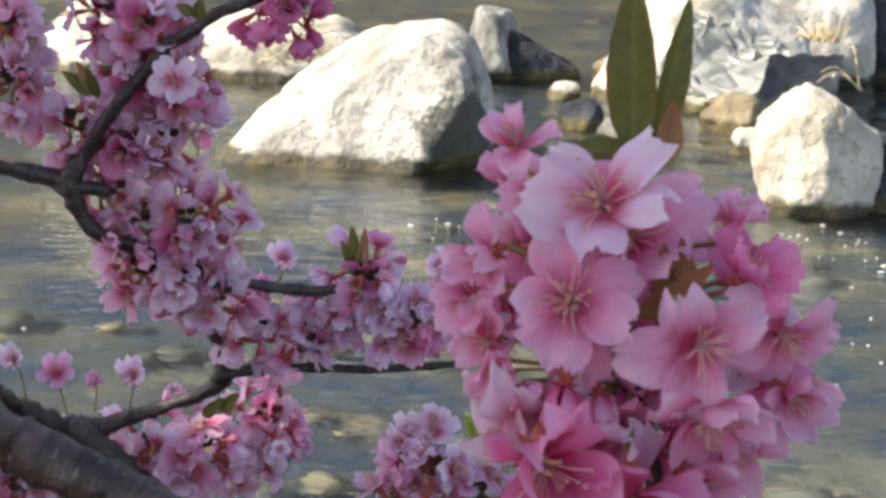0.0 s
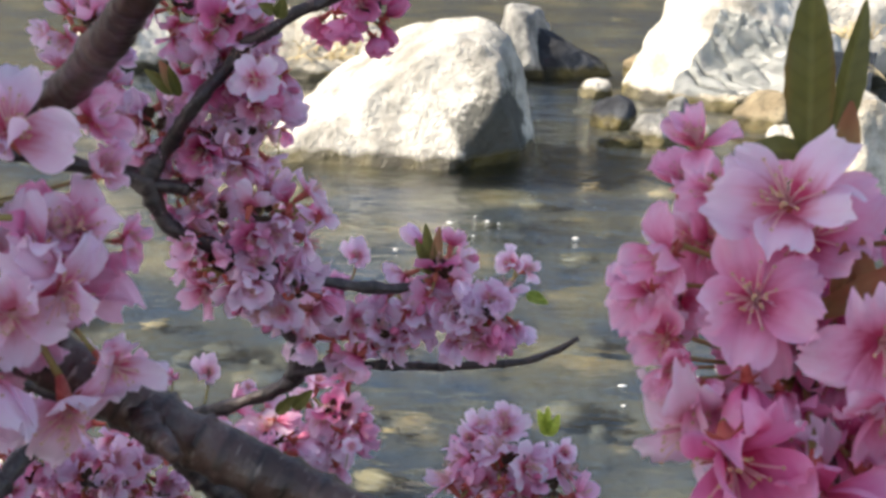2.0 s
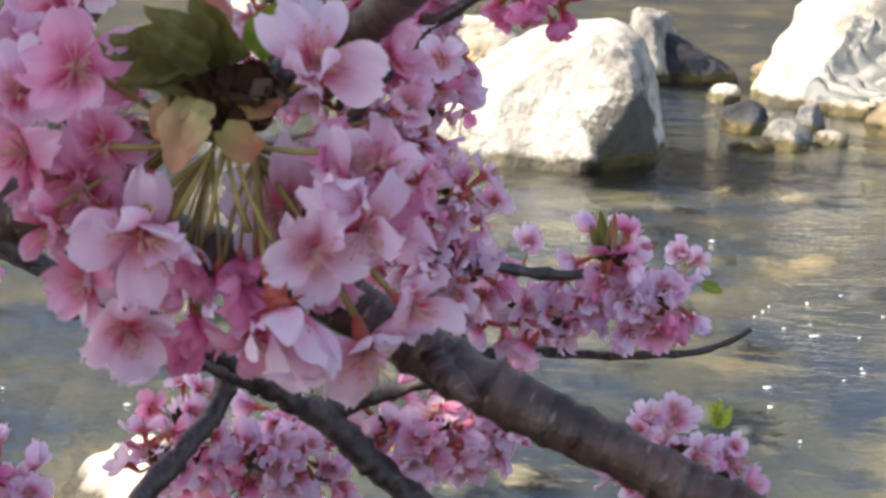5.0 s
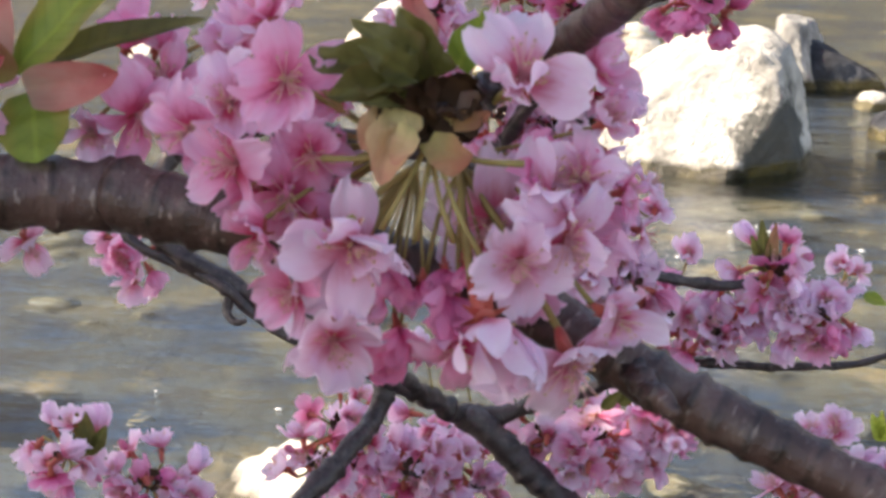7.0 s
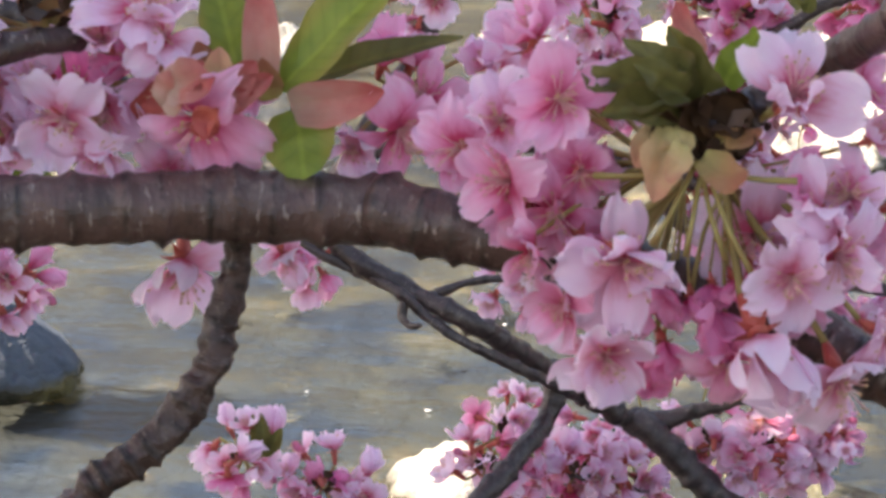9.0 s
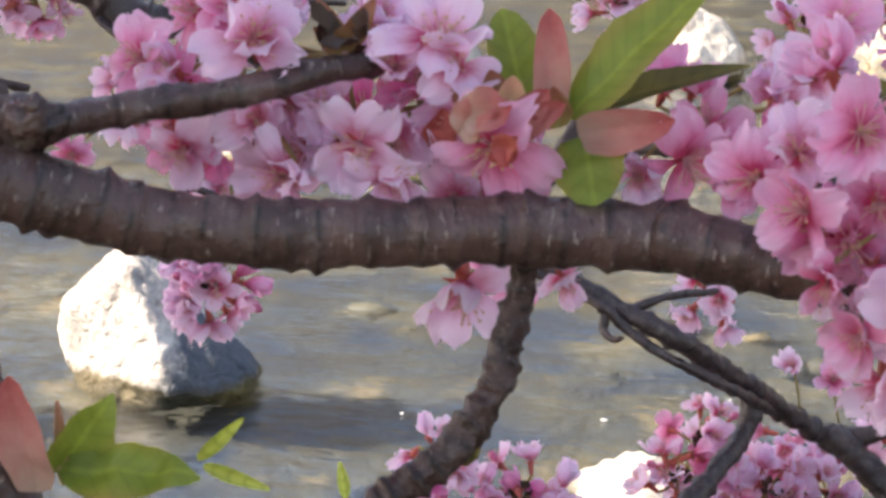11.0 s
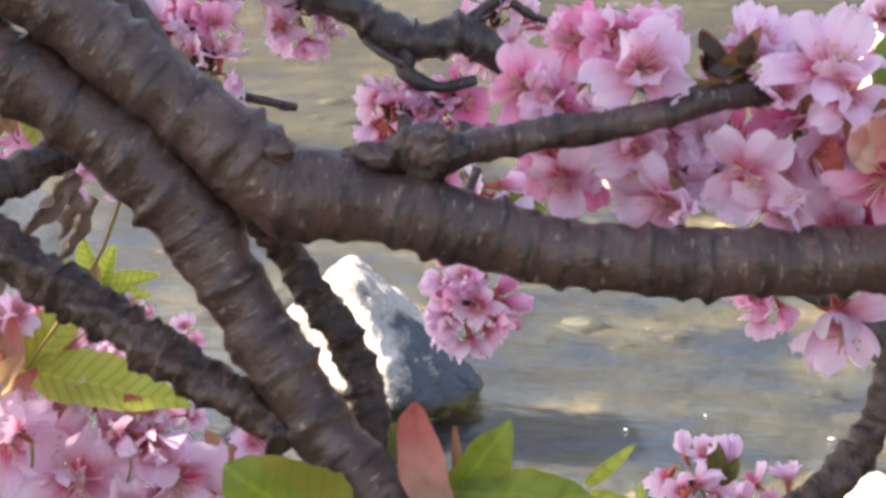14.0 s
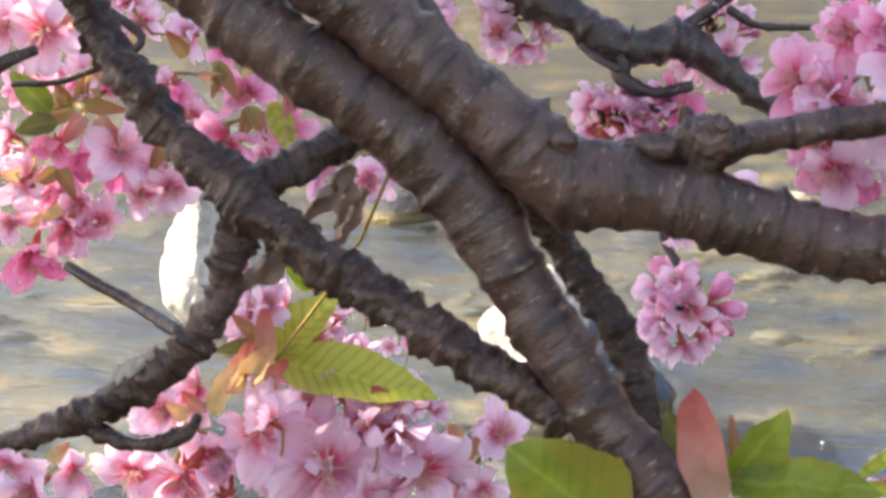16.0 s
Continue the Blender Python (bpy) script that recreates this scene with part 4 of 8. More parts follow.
part("limb", limb([(-0.5038, 0.3774, 0.6668, 0.00999), (-0.4909, 0.3807, 0.6520, 0.00999), (-0.4762, 0.3855, 0.6394, 0.01030), (-0.4555, 0.3923, 0.6216, 0.01061), (-0.4377, 0.3979, 0.6056, 0.01155), (-0.4229, 0.4025, 0.5922, 0.01280), (-0.4059, 0.4082, 0.5880, 0.01182), (-0.3860, 0.4164, 0.5831, 0.01024), (-0.3588, 0.4335, 0.5720, 0.00934), (-0.3305, 0.4450, 0.5679, 0.00938), (-0.3024, 0.4582, 0.5668, 0.00928), (-0.2667, 0.4744, 0.5665, 0.00995), (-0.2300, 0.4872, 0.5643, 0.00964), (-0.2204, 0.4867, 0.5639, 0.00959), (-0.1965, 0.4859, 0.5595, 0.00858), (-0.1574, 0.4828, 0.5528, 0.00781), (-0.1200, 0.4841, 0.5435, 0.00744), (-0.0912, 0.4834, 0.5295, 0.00736), (-0.0732, 0.4804, 0.5204, 0.00732), (-0.0511, 0.4780, 0.5110, 0.00700), (-0.0291, 0.4754, 0.5015, 0.00668), (-0.0080, 0.4720, 0.4930, 0.00645), (0.0145, 0.4690, 0.4850, 0.00632), (0.0431, 0.4640, 0.4740, 0.00571), (0.0784, 0.4560, 0.4620, 0.00481)], seed=1), BARK, tree)
part("limb", limb([(-1.44, 0.08, 1.1, 0.06), (-0.95, 0.3, 0.98, 0.03), (-0.4946, 0.3794, 0.6544, 0.0118)], step=0.01, seed=42), BARK, tree)
part("limb", limb([(-0.5557, 0.3847, 0.6670, 0.01154), (-0.5310, 0.3769, 0.6521, 0.01091), (-0.5137, 0.3775, 0.6403, 0.01050), (-0.4877, 0.3811, 0.6217, 0.01071), (-0.4629, 0.3897, 0.6027, 0.01087), (-0.4447, 0.3944, 0.5818, 0.01071), (-0.4320, 0.3962, 0.5611, 0.00945), (-0.4198, 0.3979, 0.5408, 0.00914), (-0.4064, 0.4002, 0.5206, 0.00914), (-0.3926, 0.4034, 0.5033, 0.00945), (-0.3785, 0.4061, 0.4832, 0.00945)], seed=2), BARK, tree)
part("limb", limb([(-1.44, 0.08, 1.0, 0.05), (-0.95, 0.25, 0.9, 0.025), (-0.5401, 0.3792, 0.6575, 0.0110)], step=0.01, seed=43), BARK, tree)
part("knotty_limb", limb([(-0.3947, 0.4176, 0.5969, 0.00452), (-0.3897, 0.4176, 0.5983, 0.00600), (-0.3850, 0.4185, 0.5996, 0.00690), (-0.3817, 0.4219, 0.5995, 0.00600), (-0.3788, 0.4262, 0.5994, 0.00469)], seed=51, knobs=0.5, rings=0.1, pitch=0.005, step=0.0008, grain=190.0, sides=20), BARK_KNOT, tree)
part("knotty_limb", limb([(-0.6188, 0.4202, 0.6645, 0.00511), (-0.5914, 0.4067, 0.6439, 0.00530), (-0.5816, 0.4081, 0.6281, 0.00565), (-0.5648, 0.4016, 0.6118, 0.00591), (-0.5476, 0.4010, 0.5951, 0.00620), (-0.5240, 0.3982, 0.5796, 0.00711), (-0.5012, 0.3956, 0.5662, 0.00632), (-0.4746, 0.3950, 0.5533, 0.00621), (-0.4487, 0.3940, 0.5401, 0.00610), (-0.4303, 0.3958, 0.5309, 0.00604), (-0.4163, 0.3955, 0.5227, 0.00536)], seed=3, knobs=0.50, rings=0.30, pitch=0.0075, step=0.0008, grain=125.0, sides=20), BARK_KNOT, tree)
part("limb", limb([(-1.44, 0.08, 0.95, 0.05), (-1.0, 0.3, 0.9, 0.02), (-0.6119, 0.4170, 0.6601, 0.0052)], step=0.01, seed=44), BARK, tree)
part("knotty_limb", limb([(-0.5256, 0.4005, 0.5782, 0.00579), (-0.5311, 0.4021, 0.5627, 0.00551), (-0.5368, 0.4007, 0.5448, 0.00521), (-0.5528, 0.3992, 0.5255, 0.00565), (-0.5737, 0.3968, 0.5128, 0.00539), (-0.5859, 0.3886, 0.5053, 0.00467), (-0.6093, 0.3802, 0.4973, 0.00254), (-0.6220, 0.3730, 0.4950, 0.00181)], seed=4, knobs=0.50, rings=0.30, pitch=0.0075, step=0.0008, grain=125.0, sides=20), BARK_KNOT, tree)
part("lichen", limb([(-0.548, 0.3987, 0.5336, 0.0008), (-0.5511, 0.3983, 0.5317, 0.0022), (-0.5553, 0.3978, 0.5292, 0.0028), (-0.5594, 0.3973, 0.5266, 0.0024), (-0.5636, 0.3969, 0.5241, 0.003), (-0.5678, 0.3964, 0.5215, 0.0024), (-0.572, 0.3959, 0.519, 0.0026), (-0.5751, 0.3955, 0.5171, 0.0009)], seed=77, step=0.0012, rings=0.5, knobs=0.7, pitch=0.005, grain=160.0), LICHEN, tree, "pale grey lichen crust on the bark")
part("knotty_limb", limb([(-0.5258, 0.4010, 0.5807, 0.00511), (-0.5208, 0.4126, 0.5843, 0.00517), (-0.5132, 0.4235, 0.5892, 0.00486), (-0.5064, 0.4398, 0.5942, 0.00459), (-0.4992, 0.4566, 0.6004, 0.00395)], seed=14, knobs=0.50, rings=0.30, pitch=0.0075, step=0.0008, grain=125.0, sides=20), BARK_KNOT, tree)
part("knotty_limb", limb([(-0.5860, 0.3890, 0.5070, 0.00323), (-0.5760, 0.3927, 0.5006, 0.00269), (-0.5646, 0.3979, 0.4972, 0.00234), (-0.5545, 0.4039, 0.5000, 0.00234), (-0.5506, 0.4074, 0.5061, 0.00126)], seed=24, knobs=0.50, rings=0.30, pitch=0.0075, step=0.0008, grain=125.0, sides=20), BARK_KNOT, tree)
part("twig", limb([(-0.6100, 0.4205, 0.5475, 0.00151), (-0.5998, 0.4191, 0.5437, 0.00187), (-0.5800, 0.4166, 0.5374, 0.00202), (-0.5548, 0.4057, 0.5329, 0.00232)], seed=25, step=0.002), BARK_TWIG, tree)
part("twig", limb([(-0.6613, 0.4291, 0.6013, 0.00272), (-0.6483, 0.4383, 0.6114, 0.00253), (-0.6375, 0.4452, 0.6163, 0.00175)], seed=26, step=0.002), BARK_TWIG, tree)
part("twig", limb([(-0.7039, 0.5089, 0.5944, 0.00110), (-0.6845, 0.5195, 0.5960, 0.00133), (-0.6601, 0.5355, 0.6094, 0.00177), (-0.6749, 0.5311, 0.6238, 0.00199)], seed=27, step=0.003), BARK_TWIG, tree)
part("limb", limb([(-0.4873, 0.4169, 0.6507, 0.00429), (-0.4730, 0.4108, 0.6415, 0.00437), (-0.4617, 0.4077, 0.6275, 0.00449), (-0.4483, 0.4001, 0.6143, 0.00441)], seed=28), BARK, tree)
part("limb", limb([(-0.4120, 0.4195, 0.5945, 0.00368), (-0.3968, 0.4200, 0.5966, 0.00485), (-0.3859, 0.4203, 0.5996, 0.00600), (-0.3826, 0.4236, 0.5989, 0.00574), (-0.3799, 0.4268, 0.5992, 0.00470), (-0.3749, 0.4342, 0.5999, 0.00475), (-0.3597, 0.4456, 0.6019, 0.00448), (-0.3413, 0.4582, 0.6039, 0.00421), (-0.3226, 0.4716, 0.6086, 0.00394), (-0.3093, 0.4823, 0.6105, 0.00334), (-0.3046, 0.4948, 0.6101, 0.00259)], seed=5, knobs=0.26), BARK, tree)
# burrs where the side branch leaves the limb
for place, half, k in (
    ((-0.3811, 0.4117, 0.6016), (0.0072, 0.006, 0.0064), 1),
    ((-0.3773, 0.4100, 0.6062), (0.003, 0.003, 0.003), 2),
    ((-0.3980, 0.4105, 0.5994), (0.01, 0.005, 0.004), 3),
    ((-0.4187, 0.3956, 0.6026), (0.0056, 0.005, 0.0048), 4),
    ((-0.3906, 0.4175, 0.6061), (0.0022, 0.0022, 0.005), 5),
    ((-0.3776, 0.4283, 0.5994), (0.0034, 0.0032, 0.0044), 6)):
    part("burr", rock_bm(half, (), 40 + k, rough=0.30, soft=8.0, subdiv=4, grain=9.0), BARK_KNOT, tree).location = place
part("knotty_limb", limb([(-0.4383, 0.4182, 0.5833, 0.00437), (-0.4390, 0.4359, 0.5669, 0.00453), (-0.4281, 0.4363, 0.5517, 0.00486), (-0.4181, 0.4364, 0.5366, 0.00502), (-0.4122, 0.4352, 0.5223, 0.00518), (-0.4089, 0.4338, 0.5111, 0.00453), (-0.3996, 0.4338, 0.4968, 0.00421)], seed=6, knobs=0.50, rings=0.30, pitch=0.0075, step=0.0008, grain=125.0, sides=20), BARK_KNOT, tree)
part("knotty_limb", limb([(-0.2635, 0.4823, 0.5628, 0.00284), (-0.2656, 0.4831, 0.5463, 0.00350), (-0.2689, 0.4783, 0.5308, 0.00413), (-0.2722, 0.4738, 0.5169, 0.00461), (-0.2818, 0.4669, 0.5023, 0.00477), (-0.2932, 0.4607, 0.4931, 0.00445), (-0.3074, 0.4528, 0.4817, 0.00413)], seed=7, knobs=0.50, rings=0.30, pitch=0.0075, step=0.0008, grain=125.0, sides=20), BARK_KNOT, tree)
part("limb", limb([(-0.1392, 0.4880, 0.5854, 0.00324), (-0.1267, 0.4929, 0.5963, 0.00383), (-0.1085, 0.4928, 0.6070, 0.00454), (-0.0920, 0.4623, 0.6205, 0.00487), (-0.0790, 0.4365, 0.6340, 0.00455), (-0.0635, 0.4121, 0.6510, 0.00430)], seed=8), BARK, tree)
part("knotty_limb", limb([(-0.0863, 0.4803, 0.5284, 0.00379), (-0.0797, 0.4699, 0.5235, 0.00343), (-0.0751, 0.4652, 0.5223, 0.00283), (-0.0726, 0.4630, 0.5198, 0.00169)], seed=10, knobs=0.5, rings=0.2, pitch=0.004, step=0.0007, grain=210.0), BARK, tree)
part("twig", limb([(0.0900, 0.5279, 0.4340, 0.00365), (0.0963, 0.4993, 0.4758, 0.00342), (0.0968, 0.4827, 0.5081, 0.00252), (0.0935, 0.4858, 0.5225, 0.00238), (0.0902, 0.4960, 0.5410, 0.00225), (0.0890, 0.5058, 0.5570, 0.00242), (0.0905, 0.5156, 0.5736, 0.00184)], seed=29), BARK, tree)
part("knotty_limb", limb([(-0.1422, 0.4722, 0.5921, 0.00257), (-0.1377, 0.4710, 0.5919, 0.00426), (-0.1328, 0.4718, 0.5911, 0.00454), (-0.1275, 0.4753, 0.5929, 0.00371), (-0.1229, 0.4837, 0.5984, 0.00375)], seed=52, knobs=0.8, step=0.0008, grain=200.0, sides=18), BARK_TWIG, tree)

# ---- blossoms close to the camera ----
flower(tree, (0.0808, 0.4785, 0.5858), (-0.2665, -0.8186, 0.5087), 1.32, (0.0893, 0.5149, 0.5706), "pale", "open")
flower(tree, (0.0733, 0.4730, 0.5629), (-0.3489, -0.8745, 0.3368), 1.21, (0.0905, 0.5051, 0.5542), "mid", "open")
flower(tree, (0.0583, 0.4882, 0.5991), (-0.3022, -0.3852, 0.8720), 0.70, (0.0893, 0.5149, 0.5706), "mid", "cup")
flower(tree, (0.0521, 0.4899, 0.5708), (-0.4572, -0.8864, -0.0728), 0.84, (0.0905, 0.5051, 0.5542), "mid", "open")
flower(tree, (0.1035, 0.4673, 0.5549), (0.3655, -0.9305, 0.0229), 1.10, (0.0905, 0.4970, 0.5345), "mid", "open")
flower(tree, (0.1137, 0.4936, 0.5797), (0.3429, -0.4542, 0.8223), 0.80, (0.0893, 0.5149, 0.5706), "mid", "cup")
flower(tree, (0.1163, 0.4848, 0.5672), (0.2562, -0.7657, 0.5899), 0.85, (0.0905, 0.5051, 0.5542), "deep", "open")
flower(tree, (0.1259, 0.4821, 0.5543), (0.4448, -0.8659, -0.2290), 0.95, (0.0905, 0.5051, 0.5542), "mid", "open")
flower(tree, (0.1055, 0.4661, 0.5391), (0.3699, -0.7230, -0.5834), 1.07, (0.0905, 0.4970, 0.5345), "mid", "cup")
flower(tree, (0.0660, 0.4508, 0.5300), (0.0342, -0.9828, -0.1818), 1.49, (0.0905, 0.4970, 0.5345), "deep", "cup")
flower(tree, (0.0882, 0.4495, 0.5216), (0.0417, -0.8349, -0.5489), 1.26, (0.0905, 0.4970, 0.5345), "deep", "cup")
flower(tree, (0.0717, 0.4716, 0.5417), (-0.0061, -0.7576, -0.6526), 0.80, (0.0905, 0.4970, 0.5345), "deep", "shut")
flower(tree, (0.0523, 0.4849, 0.5493), (-0.4314, -0.8988, 0.0769), 0.71, (0.0905, 0.4970, 0.5345), "mid", "open")
flower(tree, (0.1286, 0.4844, 0.5378), (0.6472, -0.6896, -0.3250), 0.82, (0.0905, 0.4970, 0.5345), "mid", "open")
flower(tree, (0.1036, 0.4728, 0.5165), (0.3591, -0.8841, -0.2991), 0.95, (0.0905, 0.4970, 0.5345), "mid", "cup")
flower(tree, (0.0553, 0.4834, 0.5423), (-0.4821, -0.8713, -0.0911), 0.62, (0.0905, 0.4970, 0.5345), "mid", "cup")
flower(tree, (0.0807, 0.4771, 0.5380), (0.2597, -0.6860, -0.6797), 0.62, (0.0905, 0.4970, 0.5345), "mid", "shut")
flower(tree, (0.0997, 0.5152, 0.5708), (0.2875, -0.6514, 0.7021), 0.95, (0.0893, 0.5149, 0.5706), "mid", "open")
flower(tree, (0.0645, 0.5080, 0.5700), (0.0306, -0.9085, 0.4168), 0.99, (0.0893, 0.5149, 0.5706), "mid", "open")
flower(tree, (0.1212, 0.5026, 0.5398), (0.6260, -0.6910, -0.3615), 0.99, (0.0905, 0.4970, 0.5345), "deep", "open")
flower(tree, (0.0861, 0.5131, 0.5630), (0.0341, -0.9595, 0.2794), 0.90, (0.0893, 0.5149, 0.5706), "deep", "open")
flower(tree, (0.0952, 0.5046, 0.5512), (0.2224, -0.9607, 0.1662), 0.89, (0.0905, 0.5051, 0.5542), "deep", "open")
flower(tree, (0.0571, 0.5044, 0.5551), (-0.6633, -0.7379, 0.1244), 0.89, (0.0905, 0.5051, 0.5542), "mid", "open")
flower(tree, (0.0802, 0.5020, 0.5422), (0.2353, -0.9624, 0.1356), 0.84, (0.0905, 0.4970, 0.5345), "deep", "open")
flower(tree, (0.0989, 0.4904, 0.5414), (-0.2389, -0.8888, -0.3912), 0.88, (0.0905, 0.4970, 0.5345), "mid", "open")
flower(tree, (0.1156, 0.4872, 0.5257), (0.2424, -0.8592, -0.4505), 0.97, (0.0905, 0.4970, 0.5345), "mid", "open")
flower(tree, (0.0813, 0.4806, 0.5270), (-0.0661, -0.9054, -0.4192), 0.87, (0.0905, 0.4970, 0.5345), "deep", "cup")
flower(tree, (0.0621, 0.4820, 0.5353), (0.0313, -0.9825, -0.1835), 0.82, (0.0905, 0.4970, 0.5345), "mid", "cup")
flower(tree, (0.1009, 0.4861, 0.5226), (0.1330, -0.9552, -0.2644), 0.82, (0.0905, 0.4970, 0.5345), "deep", "cup")
flower(tree, (0.0653, 0.4993, 0.5842), (-0.2195, -0.7632, 0.6077), 0.82, (0.0893, 0.5149, 0.5706), "mid", "open")
flower(tree, (0.0482, 0.4931, 0.5593), (-0.6632, -0.7316, -0.1581), 0.73, (0.0905, 0.5051, 0.5542), "mid", "open")
leaf(tree, (0.0888, 0.5025, 0.5953), (0.0867, 0.5013, 0.6426), (-0.2130, -0.9698, 0.1188), 0.0121, LEAF_BRONZE, name="leaf", fold=0.6, droop=0.08)
leaf(tree, (0.0933, 0.5026, 0.5947), (0.1025, 0.5062, 0.6358), (0.2226, -0.9744, 0.0316), 0.0074, LEAF_BRONZE, name="leaf", fold=0.7, droop=0.1)
leaf(tree, (0.0888, 0.5028, 0.5960), (0.0706, 0.4909, 0.5990), (0.0141, -0.7711, 0.6365), 0.0068, LEAF_BRONZE, name="leaf")
leaf(tree, (0.0956, 0.5019, 0.5919), (0.0986, 0.4941, 0.6095), (0.3130, -0.9240, 0.2197), 0.0074, BRACT, name="bract")
leaf(tree, (0.1000, 0.4940, 0.5572), (0.1017, 0.4801, 0.5750), (0.3117, -0.9497, 0.0324), 0.0080, BRACT, name="bract", fold=0.8, droop=0.4)
leaf(tree, (0.0993, 0.4940, 0.5572), (0.0953, 0.4796, 0.5735), (-0.2524, -0.9674, 0.0234), 0.0066, BRACT, name="bract", fold=0.8, droop=0.4)
leaf(tree, (0.0912, 0.4931, 0.5542), (0.1062, 0.4732, 0.5702), (0.1283, -0.9912, 0.0305), 0.0073, BRACT, name="bract")
flower(tree, (0.0904, 0.5004, 0.5374), (0.5053, -0.8497, 0.1503), 1.02, (0.0905, 0.4970, 0.5345), "deep", "open")
flower(tree, (0.0804, 0.5318, 0.5785), (0.0301, -0.6083, 0.7932), 0.75, (0.0893, 0.5149, 0.5706), "mid", "open")
flower(tree, (0.0848, 0.4750, 0.5131), (0.1365, -0.7073, -0.6936), 1.15, (0.0905, 0.4970, 0.5345), "pale", "back")
flower(tree, (0.0767, 0.4752, 0.5303), (0.0942, -0.7396, -0.6665), 1.28, (0.0905, 0.4970, 0.5345), "pale", "cup")
flower(tree, (0.0615, 0.5114, 0.5703), (-0.5500, -0.8297, -0.0962), 0.89, (0.0893, 0.5149, 0.5706), "pale", "back")
flower(tree, (0.0992, 0.5093, 0.5489), (0.0579, -0.8498, -0.5241), 1.11, (0.0905, 0.5051, 0.5542), "pale", "cup")
flower(tree, (0.0864, 0.5044, 0.5507), (-0.4948, -0.8232, 0.2785), 1.10, (0.0905, 0.5051, 0.5542), "pale", "back")
flower(tree, (0.1200, 0.4920, 0.5501), (0.5639, -0.6955, -0.4453), 0.89, (0.0905, 0.5051, 0.5542), "pale", "back")
flower(tree, (0.0476, 0.5247, 0.5505), (-0.5142, -0.8159, 0.2643), 0.71, (0.0905, 0.5051, 0.5542), "mid", "back")
flower(tree, (0.0807, 0.5017, 0.5303), (0.2717, -0.7924, -0.5461), 1.10, (0.0905, 0.4970, 0.5345), "deep", "back")
flower(tree, (0.0862, 0.5406, 0.5554), (0.3695, -0.9118, -0.1795), 0.81, (0.0893, 0.5149, 0.5706), "pale", "open")
flower(tree, (0.0734, 0.5180, 0.5583), (-0.6264, -0.7418, -0.2394), 0.90, (0.0893, 0.5149, 0.5706), "pale", "back")
flower(tree, (0.0526, 0.4994, 0.5475), (-0.6782, -0.6247, -0.3869), 0.71, (0.0905, 0.5051, 0.5542), "pale", "cup")
flower(tree, (0.1056, 0.5004, 0.5291), (0.0870, -0.7851, -0.6132), 0.85, (0.0905, 0.4970, 0.5345), "pale", "open")
flower(tree, (0.0757, 0.4837, 0.5564), (-0.3791, -0.8734, -0.3056), 1.09, (0.0905, 0.5051, 0.5542), "mid", "cup")
flower(tree, (0.0611, 0.4833, 0.5284), (-0.3715, -0.8437, -0.3874), 1.36, (0.0905, 0.4970, 0.5345), "pale", "back")
flower(tree, (0.0594, 0.5197, 0.5422), (-0.5243, -0.8511, -0.0251), 0.75, (0.0905, 0.5051, 0.5542), "mid", "cup")
flower(tree, (0.0568, 0.5092, 0.5309), (-0.5500, -0.7166, -0.4287), 0.55, (0.0905, 0.4970, 0.5345), "deep", "cup")
flower(tree, (0.0728, 0.4962, 0.5317), (0.2270, -0.7012, -0.6759), 0.61, (0.0905, 0.4970, 0.5345), "mid", "shut")
flower(tree, (0.0859, 0.5173, 0.5503), (0.2538, -0.9380, -0.2361), 1.01, (0.0905, 0.5051, 0.5542), "deep", "shut")
flower(tree, (0.1149, 0.5029, 0.5255), (0.1907, -0.7749, -0.6026), 0.82, (0.0905, 0.4970, 0.5345), "deep", "shut")
flower(tree, (0.1171, 0.5095, 0.5609), (0.4362, -0.8353, 0.3347), 0.88, (0.0905, 0.5051, 0.5542), "deep", "shut")
flower(tree, (0.0881, 0.4940, 0.5753), (0.0579, -0.9963, 0.0638), 1.22, (0.0893, 0.5149, 0.5706), "mid", "cup")
flower(tree, (0.0570, 0.5172, 0.5834), (0.0070, -0.3656, 0.9307), 0.69, (0.0893, 0.5149, 0.5706), "mid", "cup")
flower(tree, (0.0636, 0.5167, 0.5703), (-0.3624, -0.9103, -0.2002), 0.76, (0.0893, 0.5149, 0.5706), "pale", "back")
flower(tree, (0.1065, 0.4959, 0.5212), (0.3087, -0.7392, -0.5984), 0.75, (0.0905, 0.4970, 0.5345), "pale", "cup")
flower(tree, (-0.1143, 0.4675, 0.6023), (0.3723, -0.8363, 0.4025), 1.14, (-0.1281, 0.4808, 0.5899), "pale", "open")
flower(tree, (-0.0974, 0.4847, 0.6035), (0.8811, -0.4381, 0.1782), 0.70, (-0.1281, 0.4808, 0.5899), "mid", "open")
flower(tree, (-0.0939, 0.4823, 0.5902), (0.6176, -0.6840, 0.3882), 0.61, (-0.1255, 0.4793, 0.5815), "pale", "open")
flower(tree, (-0.1715, 0.4592, 0.6014), (0.3551, -0.9348, -0.0116), 0.92, (-0.1461, 0.4756, 0.5827), "mid", "open")
flower(tree, (-0.1866, 0.4649, 0.5937), (0.0073, -0.9579, 0.2869), 0.89, (-0.1461, 0.4756, 0.5827), "pale", "cup")
flower(tree, (-0.1803, 0.4761, 0.6141), (-0.2102, -0.4648, 0.8601), 0.80, (-0.1461, 0.4756, 0.5827), "mid", "open")
flower(tree, (-0.1826, 0.4574, 0.5800), (-0.5382, -0.8044, 0.2515), 0.88, (-0.1461, 0.4756, 0.5827), "mid", "open")
flower(tree, (-0.1768, 0.4545, 0.5628), (0.0459, -0.8996, -0.4344), 0.69, (-0.1461, 0.4756, 0.5827), "mid", "open")
